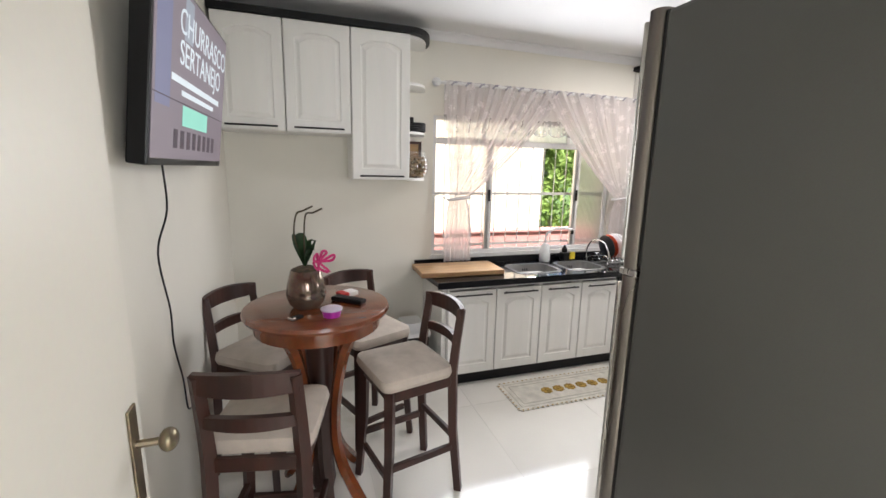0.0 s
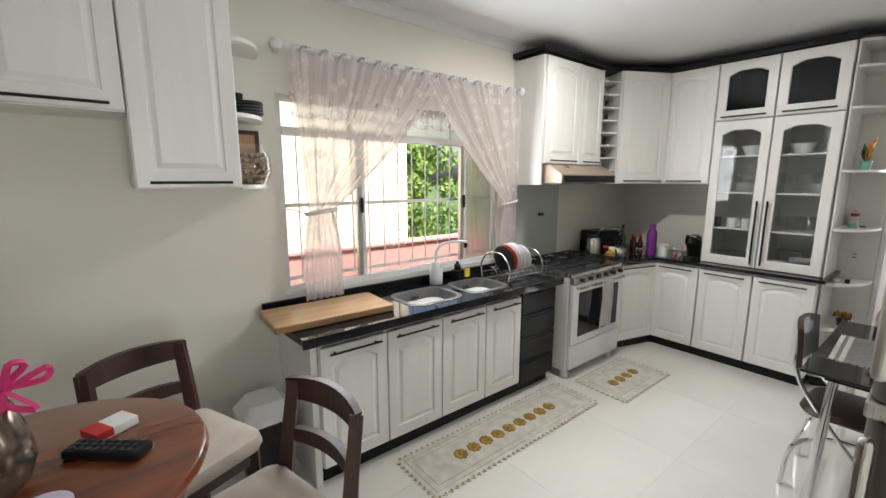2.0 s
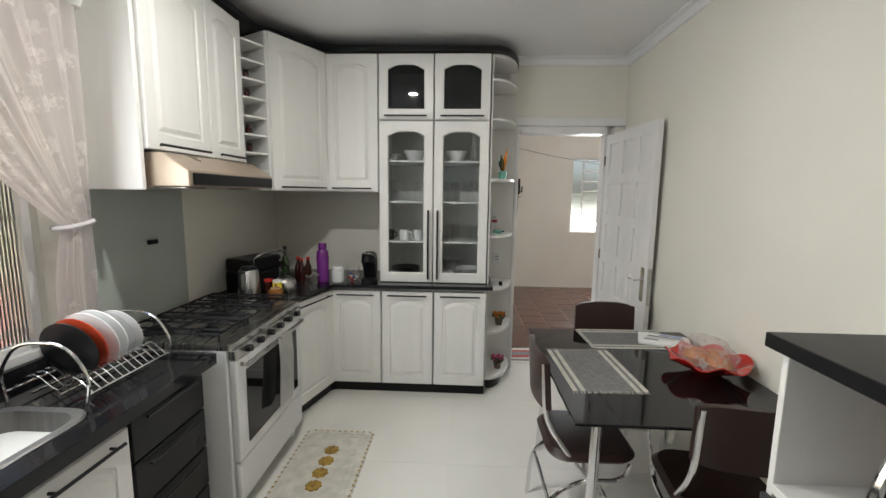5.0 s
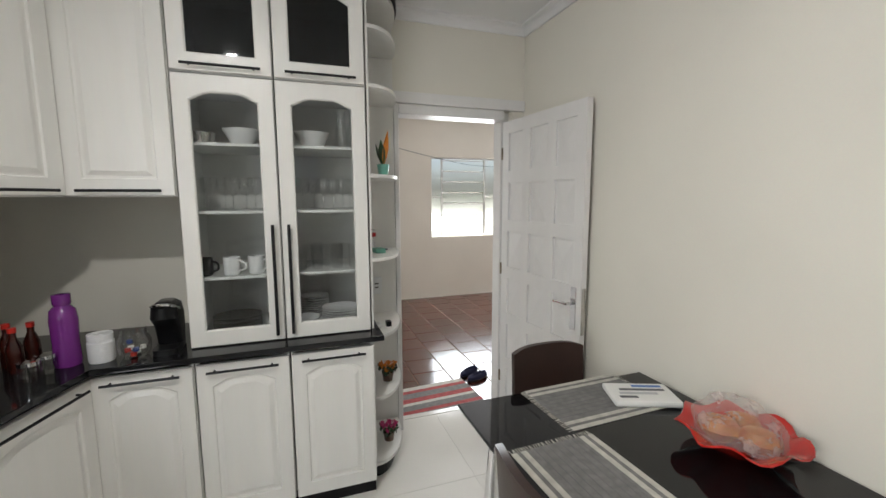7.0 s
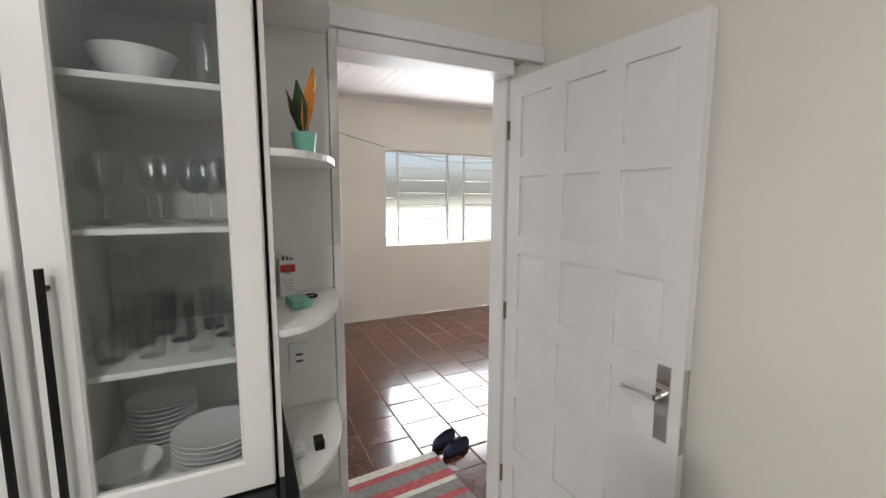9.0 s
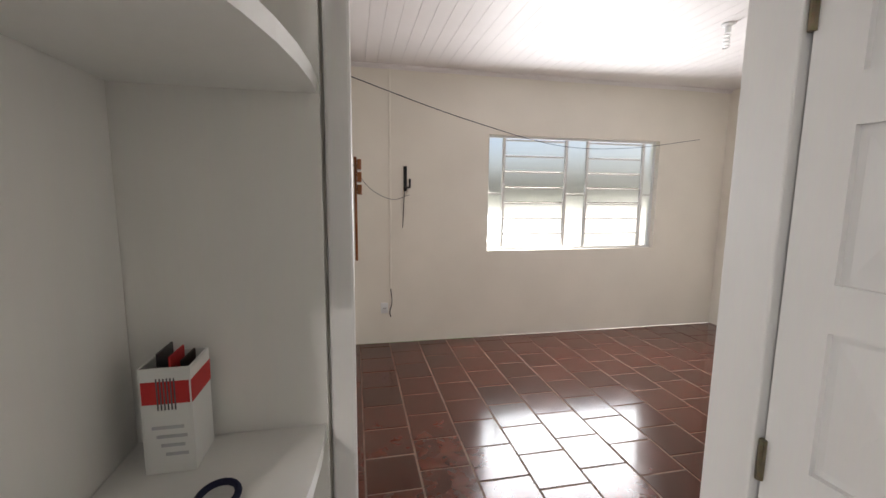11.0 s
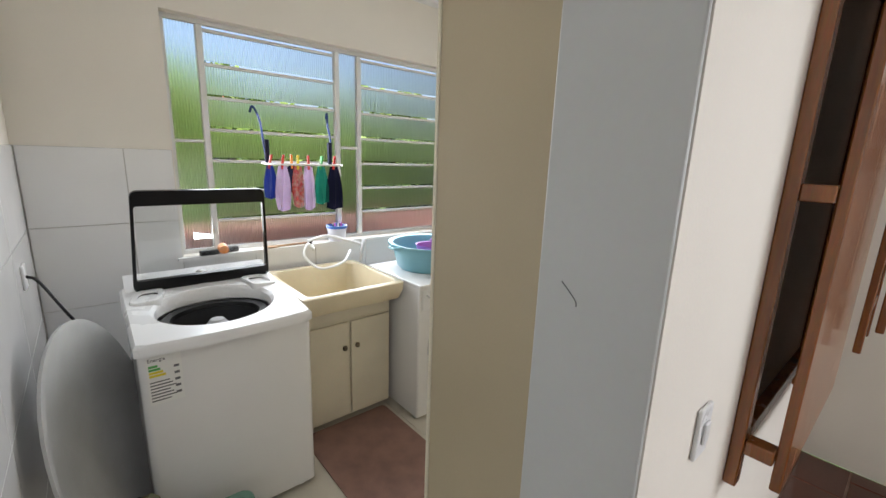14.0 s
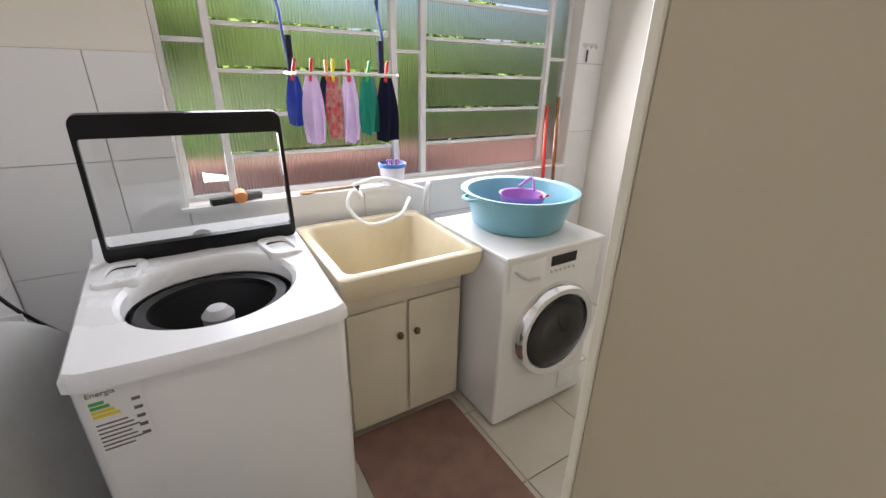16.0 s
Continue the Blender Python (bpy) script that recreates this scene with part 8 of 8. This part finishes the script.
for v in bm.verts:
    v.co *= 1 + 0.9 * (noise.noise(v.co * 9) * 0.35 + noise.noise(v.co * 22) * 0.16)
    v.co.z = max(0.0, v.co.z * 1.0 + 0.17)
part("fabric", bm, material("bag_blue", (0.02, 0.05, 0.26), 0.5, vary=0.3, scale=10, second=(0.5, 0.45, 0.03)), bg_)
cur2 = thing("jamb_scratch", "thin dark scratch on the painted jamb", "scratch", (6.6995, 1.441, 1.308))
tube_part("line", smooth_curve([(0, 0.02, 0.022), (0, 0.004, 0.008), (0, -0.012, -0.008), (0, -0.014, -0.018)], 4), 0.0012, M_INK, cur2, 5)

# ---- wall tiles and floor pieces ----
def tile_mesh(name, w, d, t, mat, bev=0.002):
    bm = bmesh.new()
    box(bm, -w / 2, w / 2, -d / 2, d / 2, -t, 0)
    for v in bm.verts:
        if v.co.z > -1e-6:
            v.co.x -= math.copysign(bev, v.co.x)
            v.co.y -= math.copysign(bev, v.co.y)
    me = bpy.data.meshes.new(name)
    bmesh.ops.recalc_face_normals(bm, faces=bm.faces)
    bm.to_mesh(me)
    bm.free()
    me.materials.append(mat)
    return me


def lay(parent, me, m, name="tile"):
    o = new(name, me)
    o.parent = parent
    o.matrix_basis = m
    return o


def fitted(parent, x0, x1, y0, y1, z, t, mat, cache, gap=0.0015, bev=0.0006):
    key = (round(x1 - x0, 3), round(y1 - y0, 3), mat.name)
    if key not in cache:
        cache[key] = tile_mesh("tile", x1 - x0 - gap * 2, y1 - y0 - gap * 2, t, mat, bev)
    return lay(parent, cache[key], pose((x0 + x1) / 2, (y0 + y1) / 2, z))


cache = {}
S = 0.80
for i in range(-1, 8):
    for j in range(-3, 5):
        x0, x1 = max(-0.245, -0.25 + i * S), min(EX + 0.128, -0.25 + (i + 1) * S)
        y0, y1 = max(-1.69, 0.02 + j * S), min(NY - 0.002, 0.02 + (j + 1) * S)
        if x1 - x0 > 0.02 and y1 - y0 > 0.02 and (x0 < 1.45 or y1 > 0.06):
            fitted(floor_k, x0, x1, y0, y1, 0.0, 0.0055, M_FLOOR, cache, 0.0004, 0.0003)
rng = random.Random(2)
P = 0.328
stuff = bmesh.new()
count = 0
clay_tile = tile_mesh("tile", P - 0.009, P - 0.008, 0.011, M_CLAY, 0.004)
for i in range(16):
    y0 = 1.055 - i * P
    shift = (0.5 if i % 2 else 0.0) * P + rng.uniform(-0.03, 0.03)
    x = EX + 0.15 - shift
    while x < TE - 0.02:
        x0, x1 = max(x, EX + 0.142), min(x + P, TE - 0.002)
        ya, yb = max(y0, -3.59), min(y0 + P, TN - 0.002)
        if x1 - x0 > 0.03 and yb - ya > 0.03:
            zz = TF + rng.uniform(-0.0015, 0.0015)
            near = y0 > -2.9
            if x1 - x0 > P - 0.004 and yb - ya > P - 0.004 and near and count < 290:
                o = lay(floor_r, clay_tile, pose((x0 + x1) / 2, (ya + yb) / 2, zz, rng.uniform(-0.35, 0.35), rng.uniform(-0.35, 0.35), rng.uniform(-0.5, 0.5)))
                count += 1
            else:
                box(stuff, x0 + 0.0045, x1 - 0.0045, ya + 0.0045, yb - 0.0045, zz - 0.011, zz)
        x += P
o = part("edge_tiles", stuff, M_CLAY, floor_r)
o["kind"] = "stuff"
for i in range(8):
    for j in range(7):
        x0, x1 = max(LW + 0.001, 5.66 + i * 0.45), min(LE - 0.001, 5.66 + (i + 1) * 0.45)
        y0, y1 = TN + 0.005 + j * 0.45, min(LN - 0.001, TN + 0.005 + (j + 1) * 0.45)
        if j == 0:
            x0, x1 = max(x0, 5.886), min(x1, 6.698)
        if x1 - x0 > 0.02 and y1 - y0 > 0.02:
            fitted(floor_l, x0, x1, y0, y1, TF, 0.011, M_LTILE, cache, 0.002, 0.001)


def wall_tiles(name, m, w, h, tw, th, label):
    """Tiles on a wall: local x along, y up, z out of the wall."""
    base = structure(name, (0, w, 0, h, 0.0005, 0.002), M_GROUT, label, "wall tiles")
    base.matrix_world = m
    x = 0.0
    while x < w - 0.01:
        y = 0.0
        x1 = min(x + tw, w)
        while y < h - 0.01:
            y1 = min(y + th, h)
            fitted(base, x, x1, y, y1, 0.008, 0.0055, M_WTILE, cache, 0.001, 0.0012)
            y = y1
        x = x1
    return base


wall_tiles("wall_tiles_west", Matrix(((0, 0, 1, LW), (-1, 0, 0, LN - 0.002), (0, 1, 0, TF + 0.001), (0, 0, 0, 1))), 2.2, 1.665, 0.62, 0.425, "white ceramic tiles on the laundry wall")
wall_tiles("wall_tiles_north", Matrix(((1, 0, 0, LW + 0.010), (0, 0, -1, LN - 0.0), (0, 1, 0, TF + 0.001), (0, 0, 0, 1))), 0.615, 1.665, 0.40, 0.425, "white ceramic tiles beside the laundry window")
wall_tiles("wall_tiles_under", Matrix(((1, 0, 0, 6.426), (0, 0, -1, LN - 0.0), (0, 1, 0, TF + 0.001), (0, 0, 0, 1))), 2.276, 1.032, 0.40, 0.425, "white ceramic tiles under the laundry window")
wall_tiles("wall_tiles_corner", Matrix(((1, 0, 0, 8.703), (0, 0, -1, LN - 0.0), (0, 1, 0, TF + 0.001), (0, 0, 0, 1))), 0.245, 2.4, 0.40, 0.425, "white ceramic tiles beside the laundry window")
